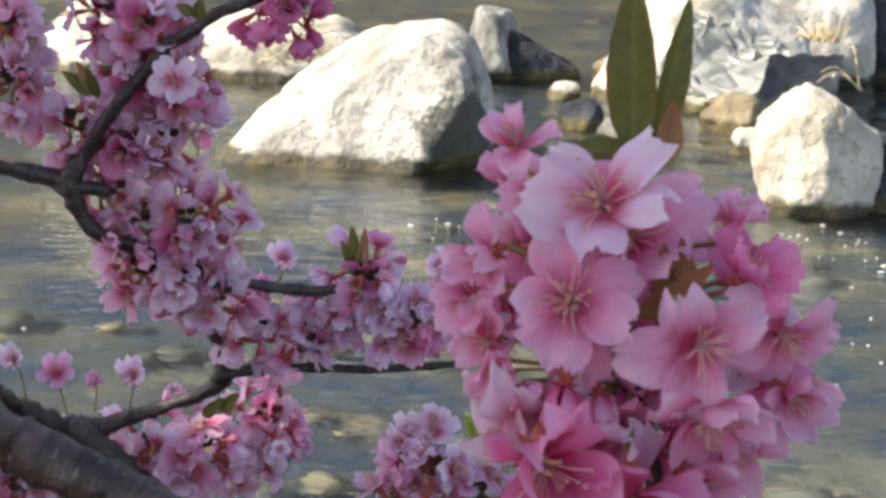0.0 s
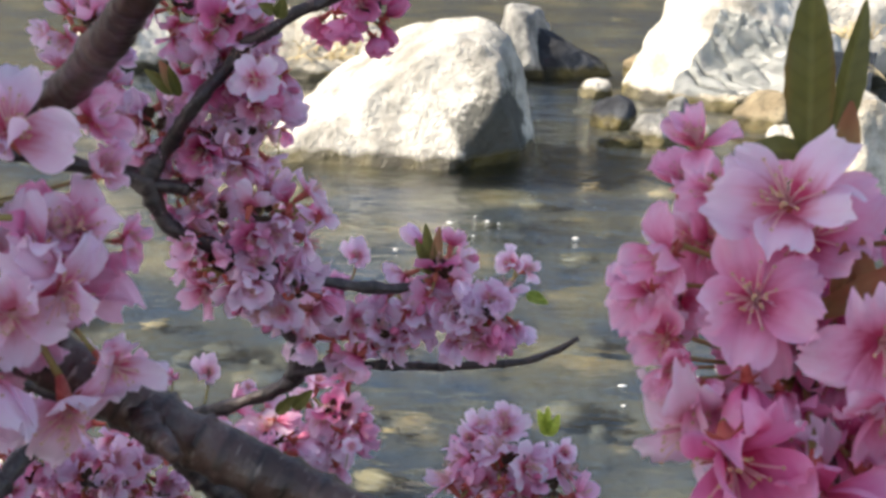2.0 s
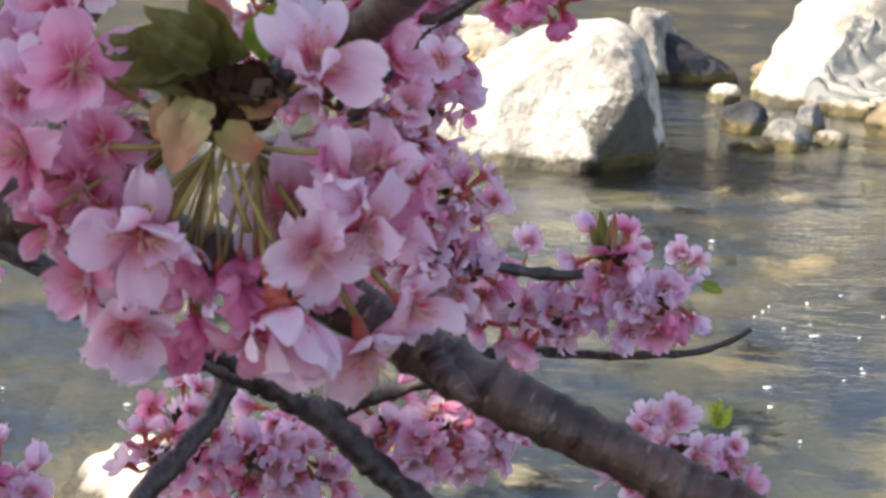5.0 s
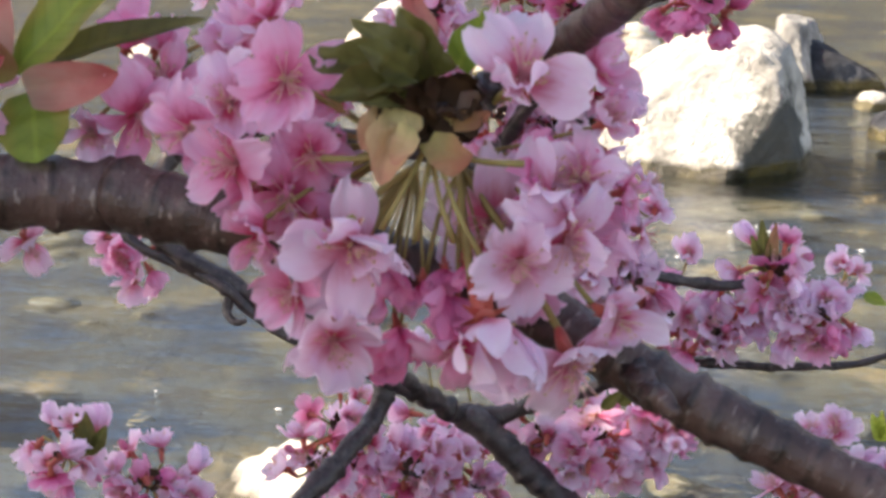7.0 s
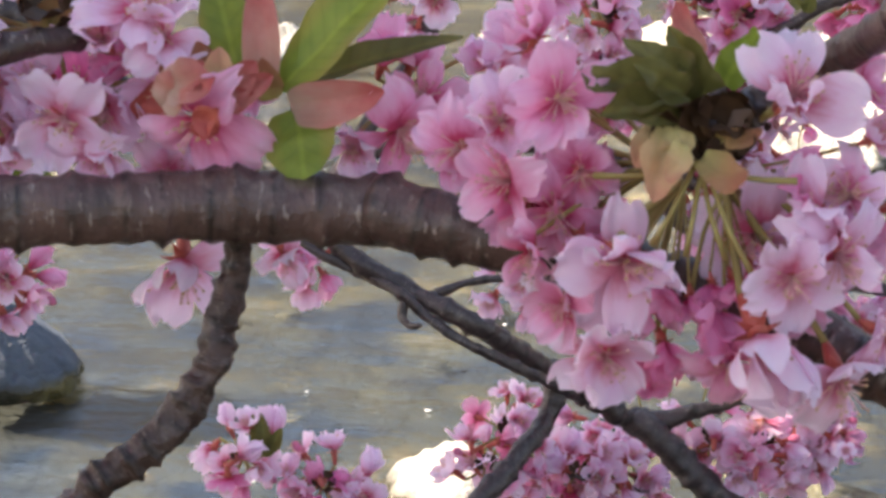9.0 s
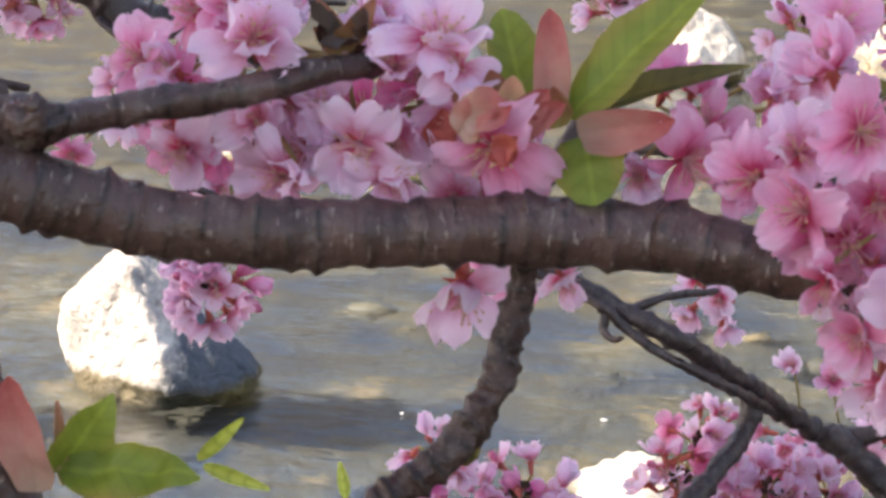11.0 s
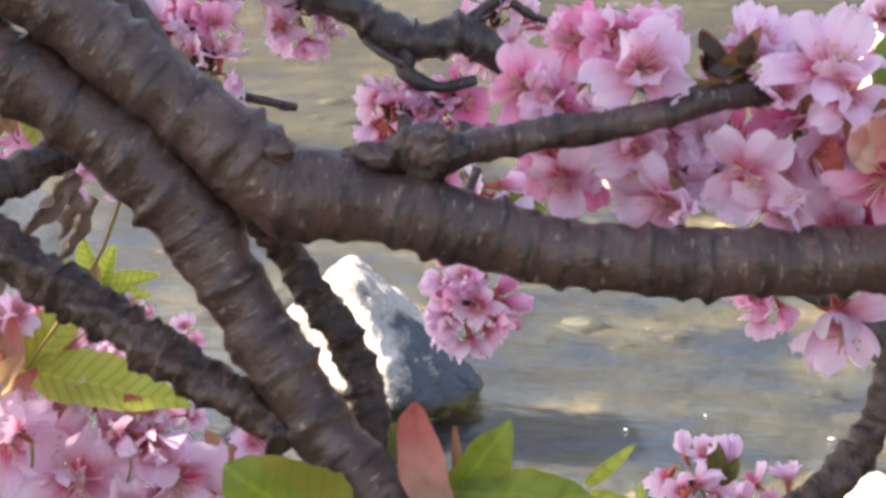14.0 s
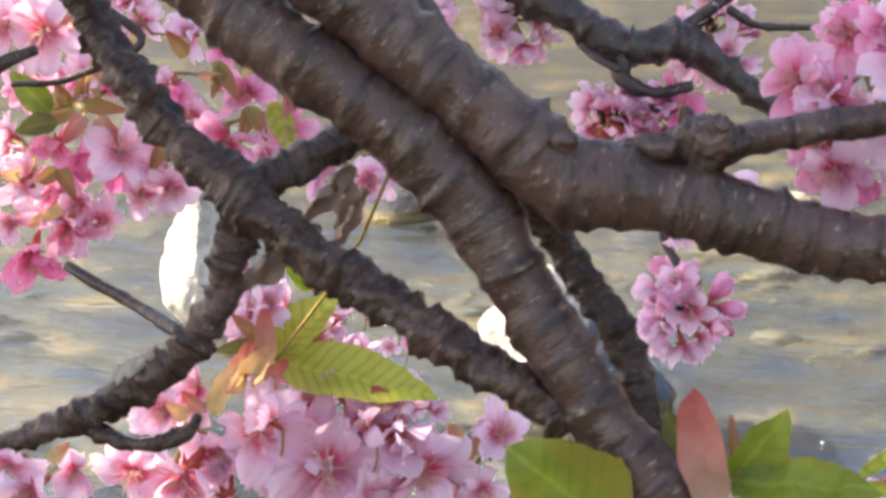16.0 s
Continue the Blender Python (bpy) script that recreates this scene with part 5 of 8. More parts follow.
flower(tree, (-0.1525, 0.4469, 0.5635), (0.3541, -0.9293, -0.1049), 1.22, (-0.1410, 0.4756, 0.5785), "pale", "open")
flower(tree, (-0.1672, 0.4535, 0.5497), (-0.3899, -0.8928, -0.2255), 0.74, (-0.1410, 0.4756, 0.5785), "mid", "open")
flower(tree, (-0.1567, 0.4479, 0.5394), (0.2988, -0.8757, -0.3794), 0.92, (-0.1410, 0.4756, 0.5785), "pale", "cup")
flower(tree, (-0.1192, 0.4495, 0.5463), (0.3924, -0.7073, -0.5880), 1.26, (-0.1303, 0.4776, 0.5779), "pale", "cup")
flower(tree, (-0.0996, 0.4590, 0.5345), (0.3304, -0.7976, -0.4987), 1.08, (-0.1303, 0.4776, 0.5779), "pale", "open")
flower(tree, (-0.0900, 0.4660, 0.5440), (0.6304, -0.7276, -0.1487), 0.80, (-0.1255, 0.4793, 0.5815), "pale", "cup")
flower(tree, (-0.1016, 0.4643, 0.5638), (0.4150, -0.8894, -0.1917), 1.01, (-0.1255, 0.4793, 0.5815), "pale", "open")
flower(tree, (-0.1121, 0.4580, 0.5589), (0.1537, -0.9880, -0.0167), 0.91, (-0.1303, 0.4776, 0.5779), "pale", "open")
flower(tree, (-0.1071, 0.4682, 0.5720), (0.1230, -0.9780, 0.1686), 0.88, (-0.1255, 0.4793, 0.5815), "pale", "open")
flower(tree, (-0.1001, 0.4777, 0.5756), (0.2790, -0.8309, 0.4814), 0.89, (-0.1255, 0.4793, 0.5815), "pale", "open")
flower(tree, (-0.1338, 0.4649, 0.5481), (0.5320, -0.7646, -0.3640), 0.75, (-0.1303, 0.4776, 0.5779), "deep", "shut")
flower(tree, (-0.1438, 0.4657, 0.5377), (0.3609, -0.6662, -0.6526), 0.52, (-0.1410, 0.4756, 0.5785), "deep", "shut")
flower(tree, (-0.1663, 0.4662, 0.5820), (0.2239, -0.9736, -0.0447), 0.75, (-0.1461, 0.4756, 0.5827), "mid", "open")
flower(tree, (-0.1986, 0.4714, 0.5864), (-0.0269, -0.9741, -0.2244), 0.81, (-0.1461, 0.4756, 0.5827), "mid", "open")
flower(tree, (-0.1269, 0.4583, 0.5363), (0.1772, -0.8040, -0.5676), 0.69, (-0.1303, 0.4776, 0.5779), "mid", "cup")
flower(tree, (-0.1725, 0.4678, 0.5712), (0.0067, -0.9821, -0.1884), 0.85, (-0.1461, 0.4756, 0.5827), "mid", "open")
flower(tree, (-0.1092, 0.4822, 0.5802), (0.5774, -0.8116, 0.0891), 0.76, (-0.1255, 0.4793, 0.5815), "mid", "open")
flower(tree, (-0.1627, 0.4853, 0.5938), (-0.2958, -0.9535, 0.0579), 0.82, (-0.1461, 0.4756, 0.5827), "mid", "open")
flower(tree, (-0.0889, 0.4843, 0.5719), (0.7856, -0.5737, 0.2315), 0.57, (-0.1255, 0.4793, 0.5815), "mid", "open")
flower(tree, (-0.1486, 0.4670, 0.5475), (-0.0554, -0.8299, -0.5552), 0.66, (-0.1410, 0.4756, 0.5785), "mid", "open")
flower(tree, (-0.1133, 0.4747, 0.5506), (0.1493, -0.9324, -0.3291), 0.80, (-0.1303, 0.4776, 0.5779), "mid", "open")
flower(tree, (-0.1664, 0.4674, 0.5642), (0.0874, -0.9292, -0.3591), 0.80, (-0.1461, 0.4756, 0.5827), "mid", "open")
crumple(leaf(tree, (-0.1408, 0.4720, 0.5987), (-0.1615, 0.4550, 0.6100), (0.1534, -0.9214, 0.3572), 0.0111, LEAF_OLIVE, name="leaf", fold=0.80, droop=0.45, blunt=0.50), 0.0034, 130.0, 21)
crumple(leaf(tree, (-0.1409, 0.4680, 0.5978), (-0.1566, 0.4520, 0.6008), (0.1493, -0.9182, 0.3670), 0.0086, LEAF_OLIVE, name="leaf", fold=0.90, droop=0.50, blunt=0.50), 0.0034, 130.0, 22)
crumple(leaf(tree, (-0.1382, 0.4740, 0.5992), (-0.1537, 0.4620, 0.6163), (0.1424, -0.9258, 0.3502), 0.0102, LEAF_OLIVE, name="leaf", fold=0.70, droop=0.35, blunt=0.50), 0.0034, 130.0, 23)
crumple(leaf(tree, (-0.1364, 0.4760, 0.6004), (-0.1437, 0.4700, 0.6182), (0.1299, -0.9290, 0.3466), 0.0097, LEAF_BRONZE, name="leaf", fold=0.80, droop=0.30, blunt=0.50), 0.0034, 130.0, 24)
crumple(leaf(tree, (-0.1403, 0.4630, 0.6020), (-0.1481, 0.4500, 0.6109), (0.1422, -0.9239, 0.3551), 0.0072, LEAF_OLIVE, name="leaf", fold=1.00, droop=0.60, blunt=0.50), 0.0034, 130.0, 25)
crumple(leaf(tree, (-0.1321, 0.4820, 0.6027), (-0.1235, 0.4780, 0.6177), (0.1049, -0.9331, 0.3440), 0.0086, LEAF, name="leaf", fold=0.40, droop=0.20, blunt=0.50), 0.0034, 130.0, 26)
crumple(leaf(tree, (-0.1384, 0.4800, 0.6042), (-0.1437, 0.4740, 0.6238), (0.1312, -0.9321, 0.3375), 0.0072, BRACT_RED, name="bract", fold=0.60, droop=0.20, blunt=0.45), 0.0020, 130.0, 27)
crumple(leaf(tree, (-0.1421, 0.4620, 0.5951), (-0.1452, 0.4480, 0.5807), (0.1396, -0.9107, 0.3887), 0.0108, BRACT_AMBER, name="bract", fold=0.50, droop=0.45, blunt=0.40), 0.0020, 130.0, 28)
crumple(leaf(tree, (-0.1445, 0.4640, 0.5954), (-0.1506, 0.4520, 0.5876), (0.1467, -0.9127, 0.3814), 0.0064, BRACT_AMBER, name="bract", fold=0.60, droop=0.40, blunt=0.50), 0.0020, 130.0, 29)
crumple(leaf(tree, (-0.1351, 0.4580, 0.5873), (-0.1240, 0.4470, 0.5843), (0.1122, -0.9123, 0.3938), 0.0089, BRACT, name="bract", fold=0.35, droop=0.30, blunt=0.35), 0.0020, 130.0, 30)
crumple(leaf(tree, (-0.1332, 0.4650, 0.5893), (-0.1221, 0.4580, 0.5943), (0.1071, -0.9185, 0.3806), 0.0055, BRACT, name="bract", fold=0.60, droop=0.40, blunt=0.50), 0.0020, 130.0, 31)
crumple(leaf(tree, (-0.1397, 0.4560, 0.5912), (-0.1408, 0.4460, 0.5838), (0.1340, -0.9107, 0.3908), 0.0055, BRACT_AMBER, name="bract", fold=0.60, droop=0.40, blunt=0.50), 0.0020, 130.0, 32)
flower(tree, (-0.1477, 0.4650, 0.5561), (-0.0124, -0.8237, -0.5668), 0.44, (-0.1410, 0.4756, 0.5785), "deep", "shut")
flower(tree, (-0.1426, 0.4652, 0.5527), (0.0641, -0.8175, -0.5724), 0.44, (-0.1410, 0.4756, 0.5785), "deep", "shut")
flower(tree, (-0.1375, 0.4657, 0.5506), (0.1414, -0.8062, -0.5745), 0.44, (-0.1410, 0.4756, 0.5785), "deep", "shut")
flower(tree, (-0.1321, 0.4675, 0.5535), (0.2289, -0.7872, -0.5727), 0.44, (-0.1303, 0.4776, 0.5779), "deep", "shut")
flower(tree, (-0.1272, 0.4687, 0.5549), (0.3032, -0.7656, -0.5673), 0.44, (-0.1303, 0.4776, 0.5779), "deep", "shut")
flower(tree, (-0.1514, 0.4652, 0.5603), (-0.0657, -0.8252, -0.5610), 0.44, (-0.1410, 0.4756, 0.5785), "deep", "shut")
flower(tree, (-0.1225, 0.4703, 0.5577), (0.3741, -0.7401, -0.5588), 0.44, (-0.1303, 0.4776, 0.5779), "deep", "shut")
spur(tree, (-0.1358, 0.4737, 0.5885), (0.1655, -0.8557, 0.4903), 0.012, 0.006, 3)
spur(tree, (-0.1327, 0.4653, 0.5949), (0.3471, -0.8039, 0.4830), 0.010, 0.005, 4)
spur(tree, (-0.1354, 0.4700, 0.5920), (0.30, -0.85, 0.20), 0.013, 0.0065, 61)
spur(tree, (-0.1307, 0.4720, 0.5947), (0.10, -0.85, 0.05), 0.012, 0.0060, 62)
spur(tree, (-0.1394, 0.4680, 0.5936), (-0.10, -0.85, -0.10), 0.011, 0.0055, 63)
spur(tree, (-0.1320, 0.4660, 0.5906), (-0.30, -0.85, -0.25), 0.010, 0.0050, 64)
for foot, middle, end in (
        ((-0.1368, 0.4660, 0.5854), (-0.1417, 0.4580, 0.5742), (-0.1466, 0.4580, 0.5650)),
        ((-0.1351, 0.4660, 0.5855), (-0.1366, 0.4580, 0.5730), (-0.1381, 0.4580, 0.5626)),
        ((-0.1360, 0.4660, 0.5855), (-0.1321, 0.4580, 0.5729), (-0.1282, 0.4580, 0.5624)),
        ((-0.1351, 0.4660, 0.5855), (-0.1281, 0.4580, 0.5710), (-0.1211, 0.4580, 0.5584)),
        ((-0.1368, 0.4660, 0.5854), (-0.1493, 0.4580, 0.5828), (-0.1618, 0.4580, 0.5822)),
        ((-0.1351, 0.4660, 0.5855), (-0.1233, 0.4580, 0.5832), (-0.1114, 0.4580, 0.5829))):
    stem = bmesh.new()
    tube(stem, [(*foot, 0.0008), (*middle, 0.0007), (*end, 0.0010)], 6, 0, 7)
    part("flower_stalk", stem, STALK, tree)
flower(tree, (-0.1083, 0.4748, 0.5753), (0.6188, -0.6495, 0.4418), 0.89, (-0.1255, 0.4793, 0.5815), "deep", "open")
flower(tree, (-0.1796, 0.4819, 0.5554), (-0.4026, -0.8090, -0.4282), 0.73, (-0.1461, 0.4756, 0.5827), "pale", "back")
flower(tree, (-0.1670, 0.4834, 0.5664), (0.2315, -0.9316, 0.2801), 0.77, (-0.1461, 0.4756, 0.5827), "deep", "cup")
flower(tree, (-0.1211, 0.4988, 0.5426), (0.4831, -0.5947, -0.6426), 0.77, (-0.1303, 0.4776, 0.5779), "deep", "back")
flower(tree, (-0.1078, 0.4875, 0.5670), (0.3774, -0.8851, 0.2724), 0.85, (-0.1255, 0.4793, 0.5815), "mid", "cup")
flower(tree, (-0.1809, 0.4918, 0.5691), (-0.5979, -0.7581, 0.2605), 0.88, (-0.1461, 0.4756, 0.5827), "deep", "open")
flower(tree, (-0.1690, 0.4812, 0.5804), (0.2268, -0.9354, -0.2714), 0.78, (-0.1461, 0.4756, 0.5827), "mid", "open")
flower(tree, (-0.1032, 0.4893, 0.5633), (0.7638, -0.6403, -0.0810), 0.96, (-0.1255, 0.4793, 0.5815), "mid", "shut")
flower(tree, (-0.1876, 0.5032, 0.6080), (-0.2510, -0.6230, 0.7408), 0.84, (-0.1461, 0.4756, 0.5827), "pale", "cup")
flower(tree, (-0.1794, 0.4761, 0.5703), (-0.3069, -0.9467, 0.0976), 0.95, (-0.1461, 0.4756, 0.5827), "mid", "open")
flower(tree, (-0.1789, 0.4718, 0.5748), (-0.3819, -0.8524, -0.3572), 0.77, (-0.1461, 0.4756, 0.5827), "deep", "cup")
flower(tree, (-0.1631, 0.4752, 0.5318), (0.0658, -0.7083, -0.7028), 0.88, (-0.1410, 0.4756, 0.5785), "pale", "open")
flower(tree, (-0.1469, 0.4718, 0.5323), (-0.2590, -0.8433, -0.4709), 0.61, (-0.1410, 0.4756, 0.5785), "deep", "shut")
flower(tree, (-0.1541, 0.4642, 0.5583), (0.0597, -0.9467, -0.3166), 1.14, (-0.1410, 0.4756, 0.5785), "pale", "open")
flower(tree, (-0.1075, 0.4857, 0.5682), (0.7378, -0.5592, -0.3781), 0.82, (-0.1255, 0.4793, 0.5815), "mid", "open")
flower(tree, (-0.1289, 0.4833, 0.5332), (-0.2826, -0.8447, -0.4546), 0.82, (-0.1303, 0.4776, 0.5779), "mid", "cup")
flower(tree, (-0.1681, 0.4924, 0.5578), (0.3635, -0.8852, -0.2903), 0.70, (-0.1461, 0.4756, 0.5827), "pale", "open")
flower(tree, (-0.1219, 0.4803, 0.5647), (-0.1034, -0.9805, -0.1673), 1.12, (-0.1303, 0.4776, 0.5779), "pale", "back")
flower(tree, (-0.1698, 0.4885, 0.5771), (-0.2873, -0.9547, -0.0776), 0.68, (-0.1461, 0.4756, 0.5827), "pale", "shut")
flower(tree, (-0.1682, 0.4803, 0.5745), (0.3470, -0.8763, -0.3343), 0.73, (-0.1461, 0.4756, 0.5827), "pale", "back")
flower(tree, (-0.1465, 0.4841, 0.5321), (0.4104, -0.7041, -0.5795), 0.48, (-0.1410, 0.4756, 0.5785), "deep", "shut")
flower(tree, (-0.1156, 0.4882, 0.5636), (0.6903, -0.6305, -0.3551), 0.72, (-0.1255, 0.4793, 0.5815), "pale", "cup")
flower(tree, (-0.2705, 0.4745, 0.5905), (-0.1052, -0.9606, -0.2576), 1.10, (-0.2786, 0.5065, 0.5959), "mid", "back")
flower(tree, (-0.2902, 0.4817, 0.6172), (0.4911, -0.5895, 0.6414), 1.08, (-0.3025, 0.5051, 0.5952), "pale", "cup")
flower(tree, (-0.3020, 0.4821, 0.6097), (-0.0101, -0.8343, 0.5512), 0.83, (-0.3239, 0.4975, 0.6104), "pale", "open")
flower(tree, (-0.2838, 0.4819, 0.6103), (0.1063, -0.9097, 0.4014), 0.77, (-0.2786, 0.5065, 0.5959), "pale", "cup")
flower(tree, (-0.3425, 0.4726, 0.6168), (0.4841, -0.8018, 0.3504), 1.14, (-0.3239, 0.4975, 0.6104), "pale", "open")
flower(tree, (-0.3667, 0.4743, 0.6070), (-0.2279, -0.8373, 0.4969), 0.85, (-0.3563, 0.4963, 0.5979), "pale", "open")
flower(tree, (-0.3092, 0.4702, 0.5903), (0.2387, -0.9037, -0.3554), 0.98, (-0.3025, 0.5051, 0.5952), "pale", "open")
flower(tree, (-0.3003, 0.4705, 0.5811), (0.4704, -0.8219, -0.3211), 0.82, (-0.3025, 0.5051, 0.5952), "pale", "cup")
flower(tree, (-0.3305, 0.4674, 0.5803), (0.0092, -0.9807, -0.1953), 0.94, (-0.3563, 0.4963, 0.5979), "pale", "cup")
flower(tree, (-0.3647, 0.4752, 0.5856), (-0.1699, -0.8864, -0.4307), 0.80, (-0.3563, 0.4963, 0.5979), "pale", "open")
flower(tree, (-0.3433, 0.4776, 0.5935), (0.4810, -0.8548, 0.1950), 0.74, (-0.3563, 0.4963, 0.5979), "pale", "open")
flower(tree, (-0.3258, 0.4881, 0.5951), (0.1618, -0.8218, 0.5463), 0.80, (-0.3239, 0.4975, 0.6104), "pale", "open")
flower(tree, (-0.3040, 0.4876, 0.5903), (0.1033, -0.9627, -0.2499), 0.90, (-0.3025, 0.5051, 0.5952), "pale", "open")
flower(tree, (-0.2886, 0.4927, 0.5942), (-0.1087, -0.9881, -0.1092), 0.80, (-0.2786, 0.5065, 0.5959), "pale", "open")
flower(tree, (-0.2227, 0.4982, 0.5854), (0.5949, -0.6870, -0.4174), 1.04, (-0.2260, 0.5205, 0.5941), "mid", "open")
flower(tree, (-0.2351, 0.4990, 0.5807), (-0.1091, -0.8514, -0.5130), 0.63, (-0.2260, 0.5205, 0.5941), "pale", "open")
flower(tree, (-0.2119, 0.5099, 0.5774), (0.7012, -0.6335, -0.3272), 0.74, (-0.2260, 0.5205, 0.5941), "mid", "open")
flower(tree, (-0.2182, 0.5115, 0.5916), (-0.0465, -0.7181, 0.6943), 0.80, (-0.2260, 0.5205, 0.5941), "mid", "open")
flower(tree, (-0.1999, 0.5135, 0.6018), (0.2040, -0.7690, 0.6059), 0.84, (-0.2260, 0.5205, 0.5941), "pale", "open")
flower(tree, (-0.1975, 0.5107, 0.5869), (0.3488, -0.8187, 0.4561), 0.74, (-0.2260, 0.5205, 0.5941), "deep", "cup")
flower(tree, (-0.2884, 0.5023, 0.5437), (0.2191, -0.7165, -0.6623), 1.20, (-0.2786, 0.5065, 0.5959), "pale", "cup")
flower(tree, (-0.2602, 0.5104, 0.5452), (0.4865, -0.6969, -0.5269), 0.66, (-0.2786, 0.5065, 0.5959), "pale", "cup")
flower(tree, (-0.1827, 0.5070, 0.6220), (0.4319, -0.7170, 0.5472), 0.82, (-0.2260, 0.5205, 0.5941), "mid", "open")
flower(tree, (-0.3320, 0.4893, 0.5847), (-0.2174, -0.9747, 0.0526), 0.81, (-0.3239, 0.4975, 0.6104), "pale", "open")
flower(tree, (-0.3643, 0.4937, 0.5963), (-0.3842, -0.8488, 0.3633), 0.82, (-0.3563, 0.4963, 0.5979), "pale", "open")
flower(tree, (-0.2327, 0.5202, 0.6006), (0.3690, -0.5613, 0.7408), 0.70, (-0.2260, 0.5205, 0.5941), "deep", "shut")
flower(tree, (-0.2248, 0.5224, 0.6006), (0.2725, -0.5758, 0.7708), 0.59, (-0.2260, 0.5205, 0.5941), "mid", "shut")
flower(tree, (-0.2882, 0.4928, 0.5711), (0.3330, -0.9193, -0.2098), 0.75, (-0.2786, 0.5065, 0.5959), "pale", "open")
flower(tree, (-0.2704, 0.5080, 0.5926), (0.5224, -0.7228, 0.4524), 0.65, (-0.2786, 0.5065, 0.5959), "mid", "open")
flower(tree, (-0.3416, 0.4901, 0.6222), (0.6402, -0.4786, 0.6009), 0.91, (-0.3239, 0.4975, 0.6104), "pale", "open")
flower(tree, (-0.3149, 0.5022, 0.6201), (0.4388, -0.6940, 0.5708), 0.92, (-0.3239, 0.4975, 0.6104), "pale", "open")
flower(tree, (-0.3612, 0.4899, 0.6218), (-0.1118, -0.7633, 0.6363), 0.81, (-0.3563, 0.4963, 0.5979), "pale", "open")
crumple(leaf(tree, (-0.3362, 0.4924, 0.5931), (-0.3221, 0.4928, 0.5978), (0.2146, -0.8455, 0.4889), 0.0085, CALYX, name="bract", fold=0.70, droop=0.30, blunt=0.50), 0.0020, 150, 80)
crumple(leaf(tree, (-0.3313, 0.4911, 0.5913), (-0.3244, 0.4897, 0.5958), (0.2146, -0.8455, 0.4889), 0.0060, BRACT_RED, name="bract", fold=0.70, droop=0.30, blunt=0.50), 0.0020, 150, 81)
crumple(leaf(tree, (-0.2909, 0.4853, 0.5859), (-0.2892, 0.4842, 0.5976), (0.2146, -0.8455, 0.4889), 0.0085, CALYX, name="bract", fold=0.70, droop=0.30, blunt=0.50), 0.0020, 150, 82)
crumple(leaf(tree, (-0.2861, 0.4839, 0.5834), (-0.2902, 0.4807, 0.5925), (0.2146, -0.8455, 0.4889), 0.0070, CALYX, name="bract", fold=0.70, droop=0.30, blunt=0.50), 0.0020, 150, 83)
crumple(leaf(tree, (-0.2763, 0.4624, 0.5986), (-0.2632, 0.4624, 0.6028), (0.2146, -0.8455, 0.4889), 0.0120, BRACT_RED, name="bract", fold=0.70, droop=0.30, blunt=0.50), 0.0020, 150, 84)
crumple(leaf(tree, (-0.2780, 0.4632, 0.5947), (-0.2684, 0.4639, 0.6058), (0.2146, -0.8455, 0.4889), 0.0110, BRACT_RED, name="bract", fold=0.70, droop=0.30, blunt=0.50), 0.0020, 150, 85)
crumple(leaf(tree, (-0.2648, 0.4546, 0.5889), (-0.2596, 0.4533, 0.5960), (0.2146, -0.8455, 0.4889), 0.0052, CALYX, name="bract", fold=0.70, droop=0.30, blunt=0.50), 0.0020, 150, 86)
crumple(leaf(tree, (-0.2611, 0.4550, 0.5886), (-0.2637, 0.4519, 0.5968), (0.2146, -0.8455, 0.4889), 0.0048, CALYX, name="bract", fold=0.70, droop=0.30, blunt=0.50), 0.0020, 150, 87)
crumple(leaf(tree, (-0.3073, 0.4865, 0.5863), (-0.3036, 0.4850, 0.5939), (0.2146, -0.8455, 0.4889), 0.0050, CALYX, name="bract", fold=0.70, droop=0.30, blunt=0.50), 0.0020, 150, 88)
crumple(leaf(tree, (-0.3524, 0.4864, 0.5847), (-0.3445, 0.4850, 0.5885), (0.2146, -0.8455, 0.4889), 0.0070, CALYX, name="bract", fold=0.70, droop=0.30, blunt=0.50), 0.0020, 150, 89)
leaf(tree, (-0.2547, 0.4917, 0.5956), (-0.2139, 0.4918, 0.6388), (-0.0537, -0.7414, 0.6689), 0.0187, LEAF, name="leaf", fold=0.3, droop=0.1)
leaf(tree, (-0.2553, 0.4969, 0.5956), (-0.2074, 0.5089, 0.6133), (0.0212, -0.6832, 0.7299), 0.0086, LEAF_OLIVE, name="leaf", fold=0.6, droop=0.2)
leaf(tree, (-0.2708, 0.5038, 0.5982), (-0.2763, 0.5033, 0.6250), (0.4456, -0.8874, 0.1184), 0.0155, LEAF, name="leaf", blunt=0.5)
leaf(tree, (-0.2593, 0.4905, 0.5956), (-0.2583, 0.4872, 0.6260), (0.3566, -0.9265, 0.1204), 0.0098, BRACT_RED, name="bract", fold=0.6, blunt=0.4)
leaf(tree, (-0.2514, 0.4917, 0.5917), (-0.2241, 0.4793, 0.5973), (0.3569, -0.9338, 0.0235), 0.0125, BRACT_RED, name="bract", fold=0.6, blunt=0.5)
leaf(tree, (-0.2498, 0.4921, 0.5912), (-0.2426, 0.4744, 0.5755), (0.1656, -0.9788, 0.1209), 0.0196, LEAF, name="leaf", fold=0.1, droop=0.1, blunt=0.5)
leaf(tree, (-0.2569, 0.4906, 0.5933), (-0.2562, 0.4828, 0.6047), (0.3528, -0.9099, 0.2181), 0.0079, BRACT, name="bract")
leaf(tree, (-0.2660, 0.4932, 0.5925), (-0.2606, 0.4813, 0.6032), (0.1609, -0.9625, 0.2186), 0.0079, BRACT, name="bract")
